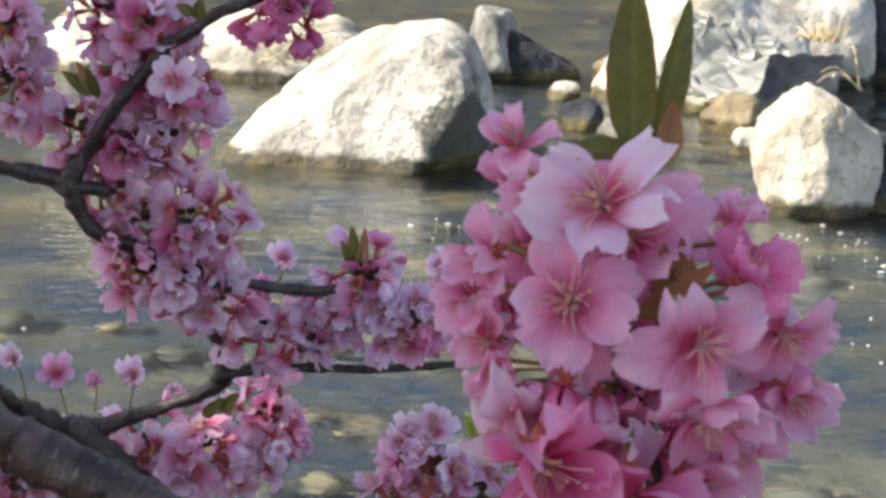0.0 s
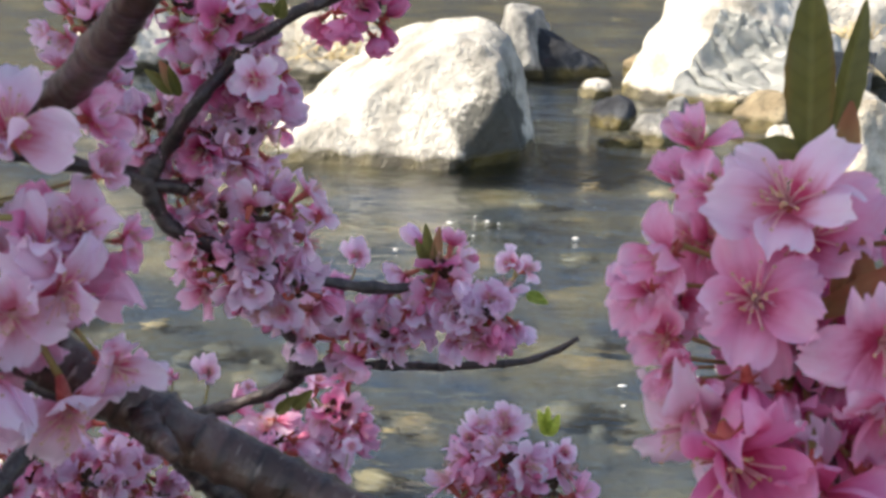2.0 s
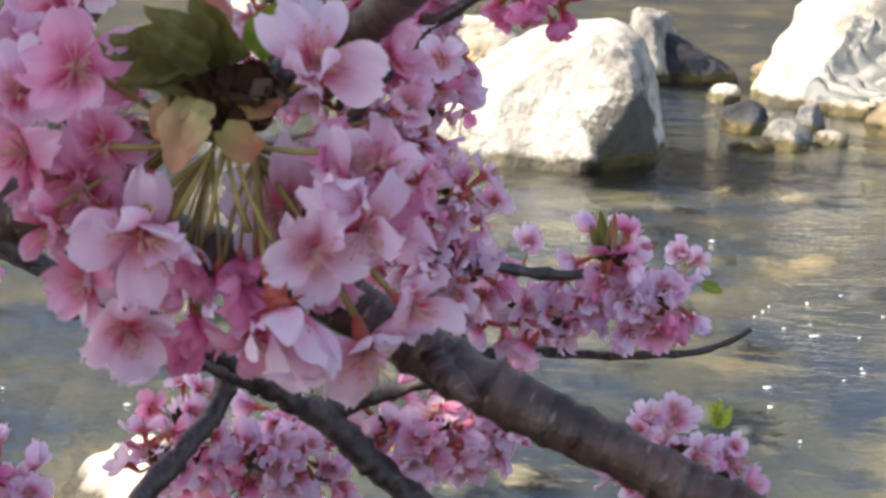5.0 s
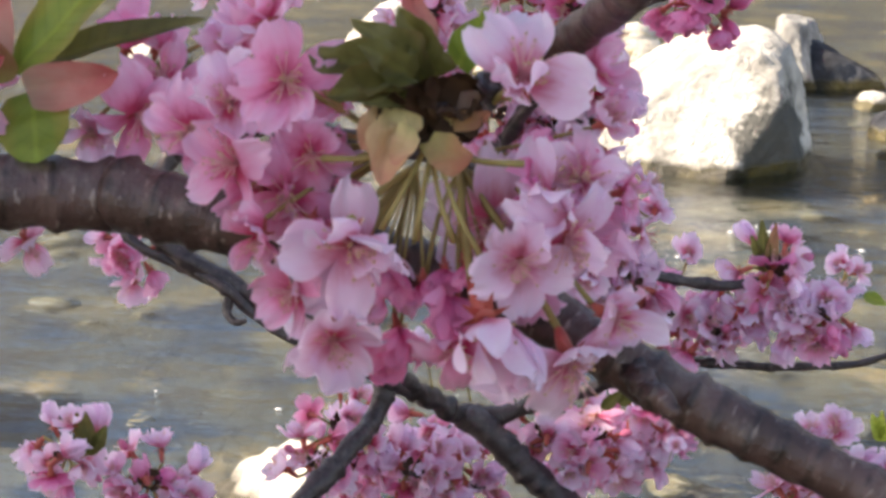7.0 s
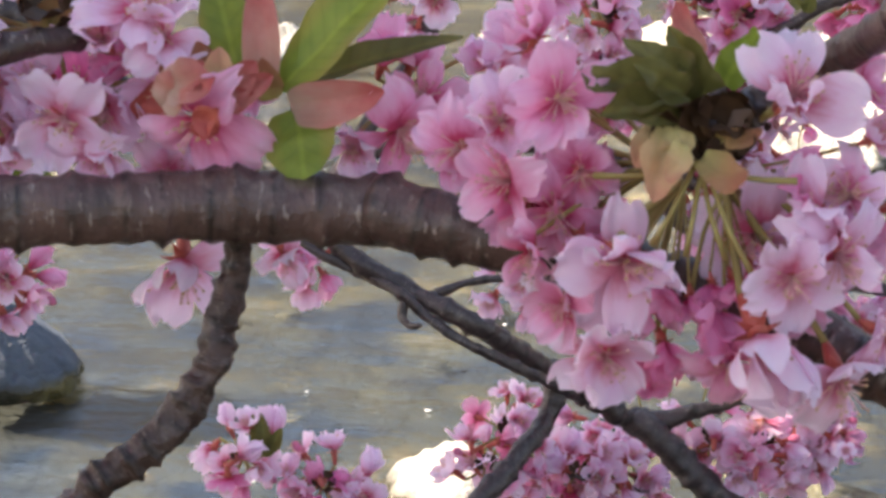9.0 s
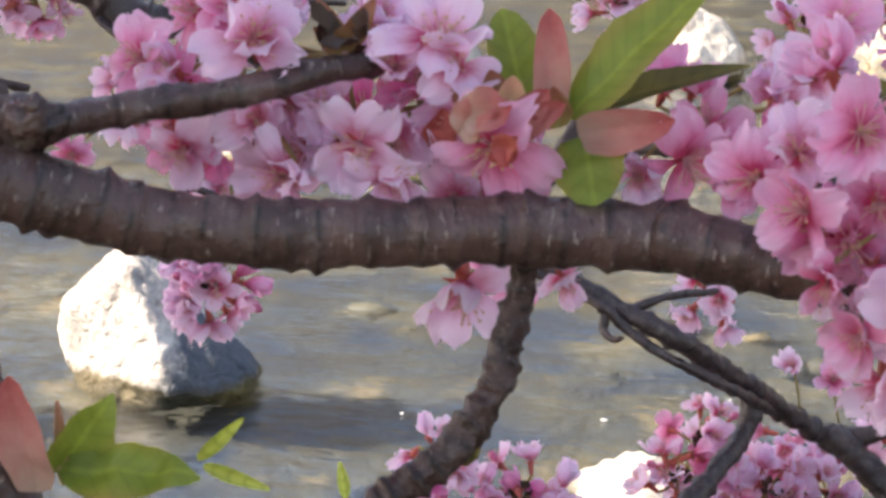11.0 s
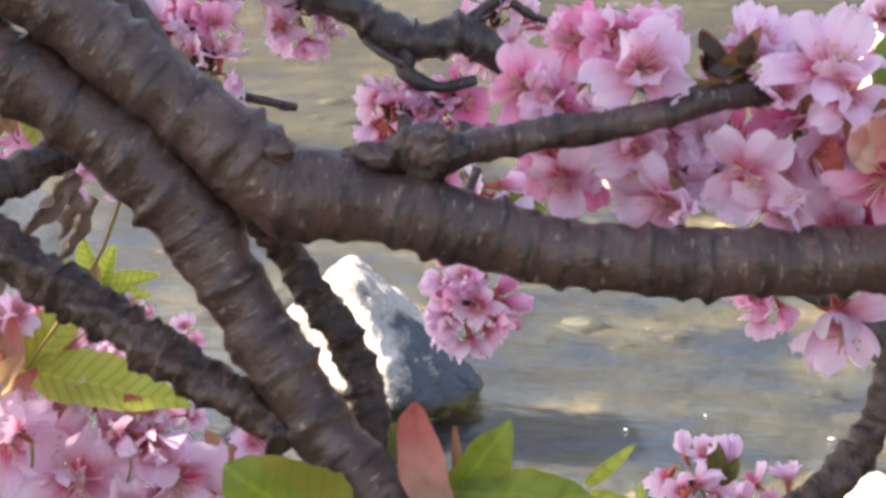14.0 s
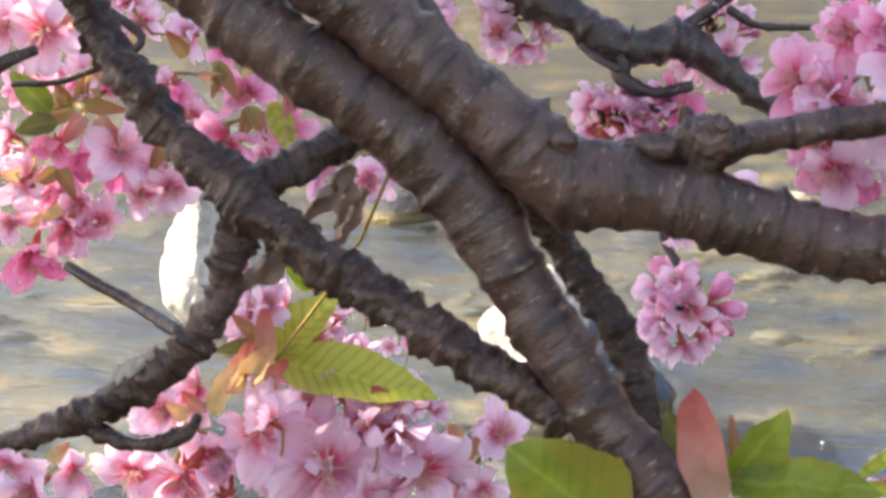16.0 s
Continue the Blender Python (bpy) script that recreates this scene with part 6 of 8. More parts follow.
leaf(tree, (-0.2690, 0.4800, 0.5930), (-0.2738, 0.4767, 0.6051), (0.3566, -0.9265, 0.1204), 0.0085, BRACT_RED, name="bract", fold=0.6, droop=0.3, blunt=0.5)
leaf(tree, (-0.2690, 0.4800, 0.5930), (-0.2570, 0.4767, 0.6050), (0.3566, -0.9265, 0.1204), 0.0092, BRACT_RED, name="bract", fold=0.6, droop=0.3, blunt=0.5)
leaf(tree, (-0.2690, 0.4800, 0.5930), (-0.2663, 0.4767, 0.6086), (0.3566, -0.9265, 0.1204), 0.0089, BRACT_AMBER, name="bract", fold=0.6, droop=0.3, blunt=0.5)
leaf(tree, (-0.2690, 0.4800, 0.5930), (-0.2726, 0.4767, 0.5965), (0.3566, -0.9265, 0.1204), 0.0071, BRACT_AMBER, name="bract", fold=0.6, droop=0.3, blunt=0.5)
leaf(tree, (-0.2690, 0.4800, 0.5930), (-0.2580, 0.4767, 0.5965), (0.3566, -0.9265, 0.1204), 0.0077, BRACT_RED, name="bract", fold=0.6, droop=0.3, blunt=0.5)
leaf(tree, (-0.2690, 0.4800, 0.5930), (-0.2527, 0.4767, 0.6015), (0.3566, -0.9265, 0.1204), 0.0077, BRACT_RED, name="bract", fold=0.6, droop=0.3, blunt=0.5)
leaf(tree, (-0.2786, 0.4958, 0.5957), (-0.2817, 0.4755, 0.6033), (0.1656, -0.9788, 0.1209), 0.0111, BRACT, name="bract")
leaf(tree, (-0.2755, 0.4970, 0.5973), (-0.2729, 0.4790, 0.6078), (0.2624, -0.9573, 0.1212), 0.0111, BRACT, name="bract")
leaf(tree, (-0.3202, 0.4885, 0.6132), (-0.3243, 0.4784, 0.6201), (0.3566, -0.9265, 0.1204), 0.0064, BRACT, name="bract")
leaf(tree, (-0.3202, 0.4885, 0.6132), (-0.3135, 0.4820, 0.6230), (0.3566, -0.9265, 0.1204), 0.0064, BRACT, name="bract")
leaf(tree, (-0.3202, 0.4885, 0.6132), (-0.3244, 0.4801, 0.6276), (0.3566, -0.9265, 0.1204), 0.0064, BRACT, name="bract")
leaf(tree, (-0.3202, 0.4885, 0.6132), (-0.3096, 0.4842, 0.6277), (0.3566, -0.9265, 0.1204), 0.0064, BRACT, name="bract")
spur(tree, (-0.3183, 0.4842, 0.6154), (0.1927, -0.6976, 0.6901), 0.012, 0.006, 5)
flower(tree, (-0.3072, 0.5146, 0.6147), (0.1516, -0.5185, 0.8415), 1.04, (-0.3025, 0.5051, 0.5952), "pale", "cup")
flower(tree, (-0.3027, 0.5093, 0.5992), (0.3723, -0.7356, 0.5659), 0.83, (-0.3025, 0.5051, 0.5952), "deep", "cup")
flower(tree, (-0.3243, 0.5151, 0.5910), (0.3621, -0.7894, 0.4957), 0.88, (-0.3025, 0.5051, 0.5952), "deep", "open")
flower(tree, (-0.2718, 0.5164, 0.5919), (0.3820, -0.9032, 0.1957), 0.55, (-0.2786, 0.5065, 0.5959), "pale", "cup")
flower(tree, (-0.3260, 0.4950, 0.5862), (-0.3517, -0.8874, 0.2981), 0.88, (-0.3239, 0.4975, 0.6104), "pale", "shut")
flower(tree, (-0.3407, 0.4929, 0.5975), (0.6481, -0.7616, -0.0021), 0.89, (-0.3563, 0.4963, 0.5979), "pale", "cup")
flower(tree, (-0.3661, 0.5083, 0.6185), (-0.2787, -0.7232, 0.6319), 0.87, (-0.3563, 0.4963, 0.5979), "pale", "cup")
flower(tree, (-0.2820, 0.4980, 0.5740), (-0.0637, -0.8720, -0.4853), 0.80, (-0.2786, 0.5065, 0.5959), "deep", "back")
flower(tree, (-0.3411, 0.4905, 0.5770), (0.3195, -0.6775, -0.6625), 0.94, (-0.3563, 0.4963, 0.5979), "pale", "back")
flower(tree, (-0.3153, 0.5090, 0.6081), (-0.0712, -0.9337, 0.3510), 0.97, (-0.3239, 0.4975, 0.6104), "pale", "shut")
flower(tree, (-0.2984, 0.4970, 0.6020), (-0.2634, -0.6794, 0.6849), 0.74, (-0.3025, 0.5051, 0.5952), "mid", "cup")
flower(tree, (-0.2181, 0.5361, 0.5728), (0.7145, -0.6920, -0.1031), 0.73, (-0.2260, 0.5205, 0.5941), "pale", "shut")
flower(tree, (-0.3731, 0.5059, 0.5937), (0.0910, -0.9848, -0.1480), 0.86, (-0.3563, 0.4963, 0.5979), "pale", "cup")
flower(tree, (-0.3760, 0.4962, 0.5888), (-0.5578, -0.8091, -0.1849), 0.71, (-0.3563, 0.4963, 0.5979), "pale", "back")
flower(tree, (-0.3034, 0.5247, 0.6092), (0.4508, -0.6164, 0.6457), 0.72, (-0.3025, 0.5051, 0.5952), "pale", "cup")
flower(tree, (-0.3222, 0.5097, 0.5888), (-0.2617, -0.9452, -0.1951), 0.84, (-0.3025, 0.5051, 0.5952), "pale", "shut")
flower(tree, (-0.3508, 0.5113, 0.6190), (0.1450, -0.7828, 0.6051), 0.79, (-0.3563, 0.4963, 0.5979), "mid", "cup")
flower(tree, (-0.3402, 0.5106, 0.5828), (0.5289, -0.7270, -0.4379), 0.70, (-0.3563, 0.4963, 0.5979), "pale", "shut")
flower(tree, (-0.3100, 0.5126, 0.5866), (0.0359, -0.9891, -0.1431), 0.84, (-0.3025, 0.5051, 0.5952), "pale", "shut")
flower(tree, (-0.3527, 0.5108, 0.6226), (0.7824, -0.6174, 0.0816), 0.90, (-0.3563, 0.4963, 0.5979), "pale", "cup")
flower(tree, (-0.3658, 0.4970, 0.6223), (0.3494, -0.8019, 0.4846), 0.73, (-0.3563, 0.4963, 0.5979), "deep", "shut")
flower(tree, (-0.3228, 0.5192, 0.6196), (-0.0162, -0.5939, 0.8043), 0.88, (-0.3239, 0.4975, 0.6104), "pale", "cup")
flower(tree, (-0.3766, 0.4742, 0.6104), (-0.1760, -0.9469, 0.2692), 0.86, (-0.3733, 0.4782, 0.5992), "mid", "open")
flower(tree, (-0.3704, 0.4802, 0.6032), (-0.2123, -0.9694, -0.1235), 0.76, (-0.3733, 0.4782, 0.5992), "deep", "open")
flower(tree, (-0.3714, 0.4817, 0.5879), (-0.1380, -0.8652, -0.4821), 0.71, (-0.3733, 0.4782, 0.5992), "mid", "open")
flower(tree, (-0.3618, 0.4842, 0.5837), (0.0702, -0.8669, -0.4934), 0.65, (-0.3733, 0.4782, 0.5992), "deep", "open")
flower(tree, (-0.3655, 0.4867, 0.6232), (-0.3133, -0.8669, 0.3878), 0.81, (-0.3733, 0.4782, 0.5992), "mid", "open")
flower(tree, (-0.3514, 0.4868, 0.6251), (0.1887, -0.9278, 0.3218), 0.86, (-0.3733, 0.4782, 0.5992), "mid", "open")
flower(tree, (-0.4158, 0.5011, 0.5767), (0.3867, -0.8952, -0.2216), 0.52, (-0.3733, 0.4782, 0.5992), "mid", "open")
flower(tree, (-0.6520, 0.5390, 0.4337), (0.0835, -0.9411, -0.3277), 1.51, (-0.6653, 0.5631, 0.4433), "pale", "open")
flower(tree, (-0.6265, 0.5560, 0.4489), (0.4504, -0.8046, 0.3870), 1.36, (-0.6396, 0.5820, 0.4660), "pale", "open")
flower(tree, (-0.6009, 0.5662, 0.4346), (0.4141, -0.9063, -0.0841), 1.51, (-0.6022, 0.5971, 0.4463), "pale", "open")
flower(tree, (-0.5807, 0.5853, 0.4461), (0.8415, -0.5366, 0.0631), 1.29, (-0.6022, 0.5971, 0.4463), "pale", "open")
flower(tree, (-0.5694, 0.5880, 0.4322), (0.5243, -0.7856, -0.3286), 1.37, (-0.5583, 0.6150, 0.4242), "pale", "open")
flower(tree, (-0.6734, 0.5335, 0.4338), (0.3447, -0.8859, -0.3105), 1.07, (-0.6653, 0.5631, 0.4433), "pale", "open")
flower(tree, (-0.6678, 0.5475, 0.4560), (0.3891, -0.9181, 0.0757), 0.92, (-0.6653, 0.5631, 0.4433), "pale", "open")
flower(tree, (-0.6352, 0.5796, 0.4951), (0.2903, -0.6179, 0.7307), 0.81, (-0.6396, 0.5820, 0.4660), "pale", "cup")
flower(tree, (-0.6138, 0.6009, 0.4886), (0.6233, -0.3681, 0.6900), 0.62, (-0.6396, 0.5820, 0.4660), "pale", "cup")
flower(tree, (-0.5917, 0.5936, 0.4571), (0.7443, -0.3281, 0.5817), 0.77, (-0.6022, 0.5971, 0.4463), "pale", "cup")
flower(tree, (-0.5761, 0.6117, 0.4498), (0.8725, -0.4028, 0.2767), 0.47, (-0.6022, 0.5971, 0.4463), "pale", "cup")
flower(tree, (-0.5425, 0.6049, 0.4439), (0.6635, -0.4273, 0.6142), 0.91, (-0.5583, 0.6150, 0.4242), "pale", "open")
flower(tree, (-0.5470, 0.5975, 0.4225), (0.5912, -0.6935, -0.4119), 0.69, (-0.5583, 0.6150, 0.4242), "pale", "open")
flower(tree, (-0.7100, 0.5126, 0.4268), (-0.1253, -0.9567, -0.2626), 0.99, (-0.7189, 0.5308, 0.4261), "pale", "open")
flower(tree, (-0.7255, 0.5177, 0.4342), (-0.0473, -0.9822, -0.1820), 0.85, (-0.7189, 0.5308, 0.4261), "pale", "open")
flower(tree, (-0.6207, 0.5777, 0.4544), (0.6648, -0.3316, 0.6694), 1.00, (-0.6396, 0.5820, 0.4660), "pale", "open")
flower(tree, (-0.6485, 0.5589, 0.4368), (0.3768, -0.9202, -0.1063), 1.08, (-0.6653, 0.5631, 0.4433), "pale", "open")
flower(tree, (-0.5973, 0.5888, 0.4492), (0.8327, -0.4942, -0.2498), 1.08, (-0.6022, 0.5971, 0.4463), "pale", "open")
flower(tree, (-0.6250, 0.5695, 0.4292), (0.0463, -0.9983, 0.0343), 1.16, (-0.6022, 0.5971, 0.4463), "pale", "open")
flower(tree, (-0.6396, 0.5485, 0.4215), (0.3043, -0.7478, -0.5901), 1.29, (-0.6653, 0.5631, 0.4433), "pale", "open")
flower(tree, (-0.5860, 0.5764, 0.4201), (0.6736, -0.5696, -0.4710), 1.37, (-0.6022, 0.5971, 0.4463), "pale", "open")
flower(tree, (-0.6205, 0.5919, 0.4655), (0.8573, -0.4966, 0.1357), 0.86, (-0.6396, 0.5820, 0.4660), "pale", "open")
flower(tree, (-0.7085, 0.5368, 0.4282), (0.5822, -0.7828, -0.2195), 0.78, (-0.7189, 0.5308, 0.4261), "pale", "open")
flower(tree, (-0.6473, 0.5823, 0.4848), (0.0421, -0.9108, 0.4106), 0.70, (-0.6396, 0.5820, 0.4660), "pale", "cup")
flower(tree, (-0.6334, 0.5962, 0.4878), (0.6964, -0.6727, 0.2500), 0.63, (-0.6396, 0.5820, 0.4660), "pale", "cup")
flower(tree, (-0.6089, 0.6056, 0.4731), (0.2848, -0.5552, 0.7814), 0.63, (-0.6022, 0.5971, 0.4463), "pale", "open")
flower(tree, (-0.6267, 0.6029, 0.4770), (0.3464, -0.7544, 0.5576), 0.71, (-0.6396, 0.5820, 0.4660), "pale", "open")
flower(tree, (-0.6588, 0.5595, 0.4624), (0.0240, -0.6749, 0.7375), 0.77, (-0.6653, 0.5631, 0.4433), "pale", "open")
flower(tree, (-0.6043, 0.5873, 0.4586), (0.6641, -0.6290, 0.4043), 0.93, (-0.6022, 0.5971, 0.4463), "pale", "open")
flower(tree, (-0.5904, 0.6059, 0.4577), (0.4602, -0.5516, 0.6957), 0.70, (-0.6022, 0.5971, 0.4463), "pale", "open")
flower(tree, (-0.6124, 0.5679, 0.4435), (0.5657, -0.7041, 0.4292), 1.14, (-0.6022, 0.5971, 0.4463), "pale", "open")
crumple(leaf(tree, (-0.6334, 0.5762, 0.4732), (-0.5600, 0.5841, 0.4656), (0.3111, -0.7150, 0.6261), 0.0235, LEAF_FRESH, name="leaf", fold=0.45, droop=0.12, blunt=0.75), 0.0016, 90.0, 41)
crumple(leaf(tree, (-0.6342, 0.5791, 0.4728), (-0.6081, 0.5938, 0.5013), (0.0776, -0.8611, 0.5026), 0.0200, LEAF_FRESH, name="leaf", fold=0.50, droop=0.10, blunt=0.80), 0.0014, 90.0, 42)
leaf(tree, (-0.6334, 0.5722, 0.4799), (-0.6468, 0.5557, 0.4816), (0.2910, -0.6688, 0.6841), 0.0068, LEAF_OLIVE, name="leaf", fold=0.60, droop=0.20, blunt=0.80)
leaf(tree, (-0.6339, 0.5723, 0.4813), (-0.6412, 0.5634, 0.4947), (0.3402, -0.7819, 0.5223), 0.0056, BRACT, name="bract", fold=0.60, droop=0.40, blunt=0.80)
leaf(tree, (-0.6308, 0.5706, 0.4777), (-0.6305, 0.5686, 0.4971), (0.3402, -0.7819, 0.5223), 0.0080, BRACT_RED, name="bract", fold=0.50, droop=0.20, blunt=0.50)
crumple(leaf(tree, (-0.6345, 0.5573, 0.4659), (-0.6200, 0.5547, 0.4848), (0.3402, -0.7819, 0.5223), 0.0105, BRACT_AMBER, name="bract", fold=0.90, droop=0.50, blunt=0.45), 0.0014, 150.0, 43)
crumple(leaf(tree, (-0.6379, 0.5586, 0.4685), (-0.6302, 0.5571, 0.4856), (0.3402, -0.7819, 0.5223), 0.0085, BRACT_RED, name="bract", fold=0.80, droop=0.40, blunt=0.45), 0.0014, 150.0, 44)
crumple(leaf(tree, (-0.6428, 0.5460, 0.4570), (-0.6302, 0.5460, 0.4808), (0.3402, -0.7819, 0.5223), 0.0085, BRACT_AMBER, name="bract", fold=0.60, droop=0.30, blunt=0.50), 0.0014, 150.0, 45)
crumple(leaf(tree, (-0.6230, 0.5604, 0.4671), (-0.6158, 0.5574, 0.4791), (0.3402, -0.7819, 0.5223), 0.0080, BRACT_RED, name="bract", fold=0.80, droop=0.50, blunt=0.45), 0.0014, 150.0, 46)
leaf(tree, (-0.5807, 0.5840, 0.4564), (-0.5839, 0.5772, 0.4663), (0.3402, -0.7819, 0.5223), 0.0080, BRACT_RED, name="bract", fold=0.80, droop=0.50, blunt=0.50)
flower(tree, (-0.6496, 0.5893, 0.4877), (-0.3529, -0.6360, 0.6863), 0.86, (-0.6417, 0.5879, 0.4673), "pale", "open")
flower(tree, (-0.6401, 0.5996, 0.4899), (-0.3529, -0.6360, 0.6863), 0.74, (-0.6417, 0.5879, 0.4673), "pale", "cup")
flower(tree, (-0.5987, 0.5095, 0.5284), (0.1826, -0.9019, 0.3914), 0.42, (-0.6079, 0.5234, 0.5099), "pale", "shut")
flower(tree, (-0.5777, 0.5857, 0.4579), (-0.3529, -0.6360, 0.6863), 0.50, (-0.5939, 0.5911, 0.4396), "pale", "open")
flower(tree, (-0.5808, 0.5645, 0.4539), (-0.3529, -0.6360, 0.6863), 0.60, (-0.5827, 0.5720, 0.4325), "pale", "cup")
flower(tree, (-0.6134, 0.5447, 0.4586), (-0.3529, -0.6360, 0.6863), 0.75, (-0.6202, 0.5558, 0.4333), "pale", "cup")
crumple(leaf(tree, (-0.5112, 0.4353, 0.5857), (-0.5174, 0.4153, 0.5638), (0.8478, -0.5302, -0.0058), 0.0046, DRY_LEAF, name="dry_leaf", fold=3.2, droop=0.8), 0.0032, 190.0, 1)
crumple(leaf(tree, (-0.5129, 0.4400, 0.5849), (-0.5105, 0.4310, 0.5658), (0.8478, -0.5302, -0.0058), 0.0046, DRY_LEAF, name="dry_leaf", fold=2.2, droop=0.3), 0.0032, 190.0, 2)
crumple(leaf(tree, (-0.5281, 0.4204, 0.5603), (-0.5319, 0.4038, 0.5472), (0.8478, -0.5302, -0.0058), 0.0058, DRY_LEAF, name="dry_leaf", fold=3.2, droop=0.8), 0.0032, 190.0, 3)
crumple(leaf(tree, (-0.5151, 0.4537, 0.5744), (-0.5165, 0.4369, 0.5552), (0.7539, -0.6570, -0.0019), 0.0046, DRY_LEAF, name="dry_leaf", fold=2.0), 0.0032, 190.0, 4)
leaf(tree, (-0.6334, 0.5575, 0.4707), (-0.6288, 0.5423, 0.4696), (0.6240, -0.7814, 0.0025), 0.0062, BRACT_AMBER, name="bract", fold=0.7, droop=0.5, blunt=0.45)
leaf(tree, (-0.6527, 0.5441, 0.4570), (-0.6505, 0.5294, 0.4632), (0.6240, -0.7814, 0.0025), 0.0058, BRACT_AMBER, name="bract", fold=0.7, droop=0.5, blunt=0.45)
leaf(tree, (-0.6476, 0.5471, 0.4584), (-0.6455, 0.5330, 0.4673), (0.6240, -0.7814, 0.0025), 0.0054, BRACT_RED, name="bract", fold=0.7, droop=0.5, blunt=0.45)
leaf(tree, (-0.7022, 0.5140, 0.4400), (-0.6877, 0.5062, 0.4479), (0.6240, -0.7814, 0.0025), 0.0054, BRACT_AMBER, name="bract", fold=0.7, droop=0.5, blunt=0.45)
leaf(tree, (-0.5575, 0.6077, 0.4311), (-0.5599, 0.5989, 0.4469), (0.3653, -0.7451, 0.5580), 0.0075, BRACT_AMBER, name="bract", fold=0.70, droop=0.40, blunt=0.45)
leaf(tree, (-0.5594, 0.6060, 0.4277), (-0.5511, 0.6019, 0.4410), (0.3653, -0.7451, 0.5580), 0.0065, BRACT_AMBER, name="bract", fold=0.70, droop=0.40, blunt=0.45)
leaf(tree, (-0.5566, 0.6054, 0.4196), (-0.5601, 0.5948, 0.4298), (0.3653, -0.7451, 0.5580), 0.0075, BRACT, name="bract", fold=0.70, droop=0.40, blunt=0.45)
flower(tree, (-0.5584, 0.6035, 0.4155), (0.3653, -0.7451, 0.5580), 0.60, (-0.5652, 0.6180, 0.3947), "pale", "cup")
flower(tree, (-0.5511, 0.6139, 0.4436), (0.3653, -0.7451, 0.5580), 0.50, (-0.5577, 0.6286, 0.4235), "pale", "open")
flower(tree, (-0.5676, 0.6045, 0.4382), (0.3653, -0.7451, 0.5580), 0.42, (-0.5746, 0.6190, 0.4180), "pale", "shut")
flower(tree, (-0.6344, 0.5964, 0.4444), (0.3105, -0.8278, 0.4673), 1.12, (-0.6396, 0.5820, 0.4660), "mid", "shut")
flower(tree, (-0.6120, 0.5942, 0.4341), (0.4065, -0.8248, -0.3931), 1.20, (-0.6022, 0.5971, 0.4463), "pale", "back")
flower(tree, (-0.6526, 0.5679, 0.4348), (0.3268, -0.9442, 0.0420), 0.98, (-0.6653, 0.5631, 0.4433), "pale", "shut")
flower(tree, (-0.6343, 0.6243, 0.4764), (0.8628, -0.4689, 0.1891), 0.62, (-0.6396, 0.5820, 0.4660), "pale", "cup")
flower(tree, (-0.5834, 0.5951, 0.4433), (0.8449, -0.5348, -0.0129), 1.07, (-0.6022, 0.5971, 0.4463), "pale", "cup")
flower(tree, (-0.6046, 0.6000, 0.4551), (0.8848, -0.4554, -0.0988), 0.89, (-0.6022, 0.5971, 0.4463), "pale", "cup")
flower(tree, (-0.4786, 0.4358, 0.6309), (0.1497, -0.9148, 0.3752), 0.85, (-0.6396, 0.5820, 0.4660), "pale", "shut")
flower(tree, (-0.7304, 0.5263, 0.4198), (0.1689, -0.8372, -0.5202), 0.96, (-0.7189, 0.5308, 0.4261), "pale", "back")
flower(tree, (-0.6487, 0.5972, 0.4589), (-0.0699, -0.8625, 0.5013), 0.78, (-0.6396, 0.5820, 0.4660), "mid", "open")
flower(tree, (-0.6280, 0.6072, 0.4585), (0.6140, -0.6529, 0.4436), 0.87, (-0.6396, 0.5820, 0.4660), "pale", "back")
flower(tree, (-0.6003, 0.5911, 0.4372), (0.5377, -0.7115, -0.4523), 1.20, (-0.6022, 0.5971, 0.4463), "pale", "shut")
flower(tree, (-0.6686, 0.5646, 0.4526), (0.2950, -0.7231, 0.6246), 0.74, (-0.6653, 0.5631, 0.4433), "mid", "open")
flower(tree, (-0.6284, 0.5945, 0.4210), (0.1400, -0.9830, 0.1185), 1.26, (-0.6022, 0.5971, 0.4463), "pale", "cup")
flower(tree, (-0.6317, 0.5868, 0.4395), (0.5492, -0.8175, -0.1733), 1.24, (-0.6396, 0.5820, 0.4660), "pale", "shut")
flower(tree, (-0.6770, 0.5698, 0.4441), (0.4846, -0.6280, 0.6089), 0.88, (-0.6653, 0.5631, 0.4433), "pale", "back")
flower(tree, (-0.6442, 0.6047, 0.4895), (0.2672, -0.9027, 0.3373), 0.58, (-0.6396, 0.5820, 0.4660), "pale", "back")
flower(tree, (-0.6325, 0.6234, 0.4764), (0.0946, -0.9127, 0.3976), 0.63, (-0.6396, 0.5820, 0.4660), "mid", "shut")
flower(tree, (-0.6692, 0.5582, 0.4229), (0.7048, -0.7089, 0.0289), 1.55, (-0.6653, 0.5631, 0.4433), "pale", "cup")
flower(tree, (-0.6065, 0.6238, 0.4506), (0.7212, -0.6857, -0.0988), 0.72, (-0.6022, 0.5971, 0.4463), "pale", "cup")
flower(tree, (-0.5910, 0.6174, 0.4472), (0.9193, -0.3623, 0.1539), 0.54, (-0.6022, 0.5971, 0.4463), "pale", "cup")
flower(tree, (-0.7258, 0.6030, 0.5525), (0.7915, -0.5456, 0.2755), 1.02, (-0.7238, 0.6387, 0.5525), "pale", "open")
flower(tree, (-0.7497, 0.5942, 0.5193), (0.2252, -0.7700, -0.5970), 0.99, (-0.7677, 0.6093, 0.5258), "mid", "cup")
flower(tree, (-0.7623, 0.5850, 0.5085), (0.2389, -0.6578, -0.7143), 1.08, (-0.7677, 0.6093, 0.5258), "deep", "cup")
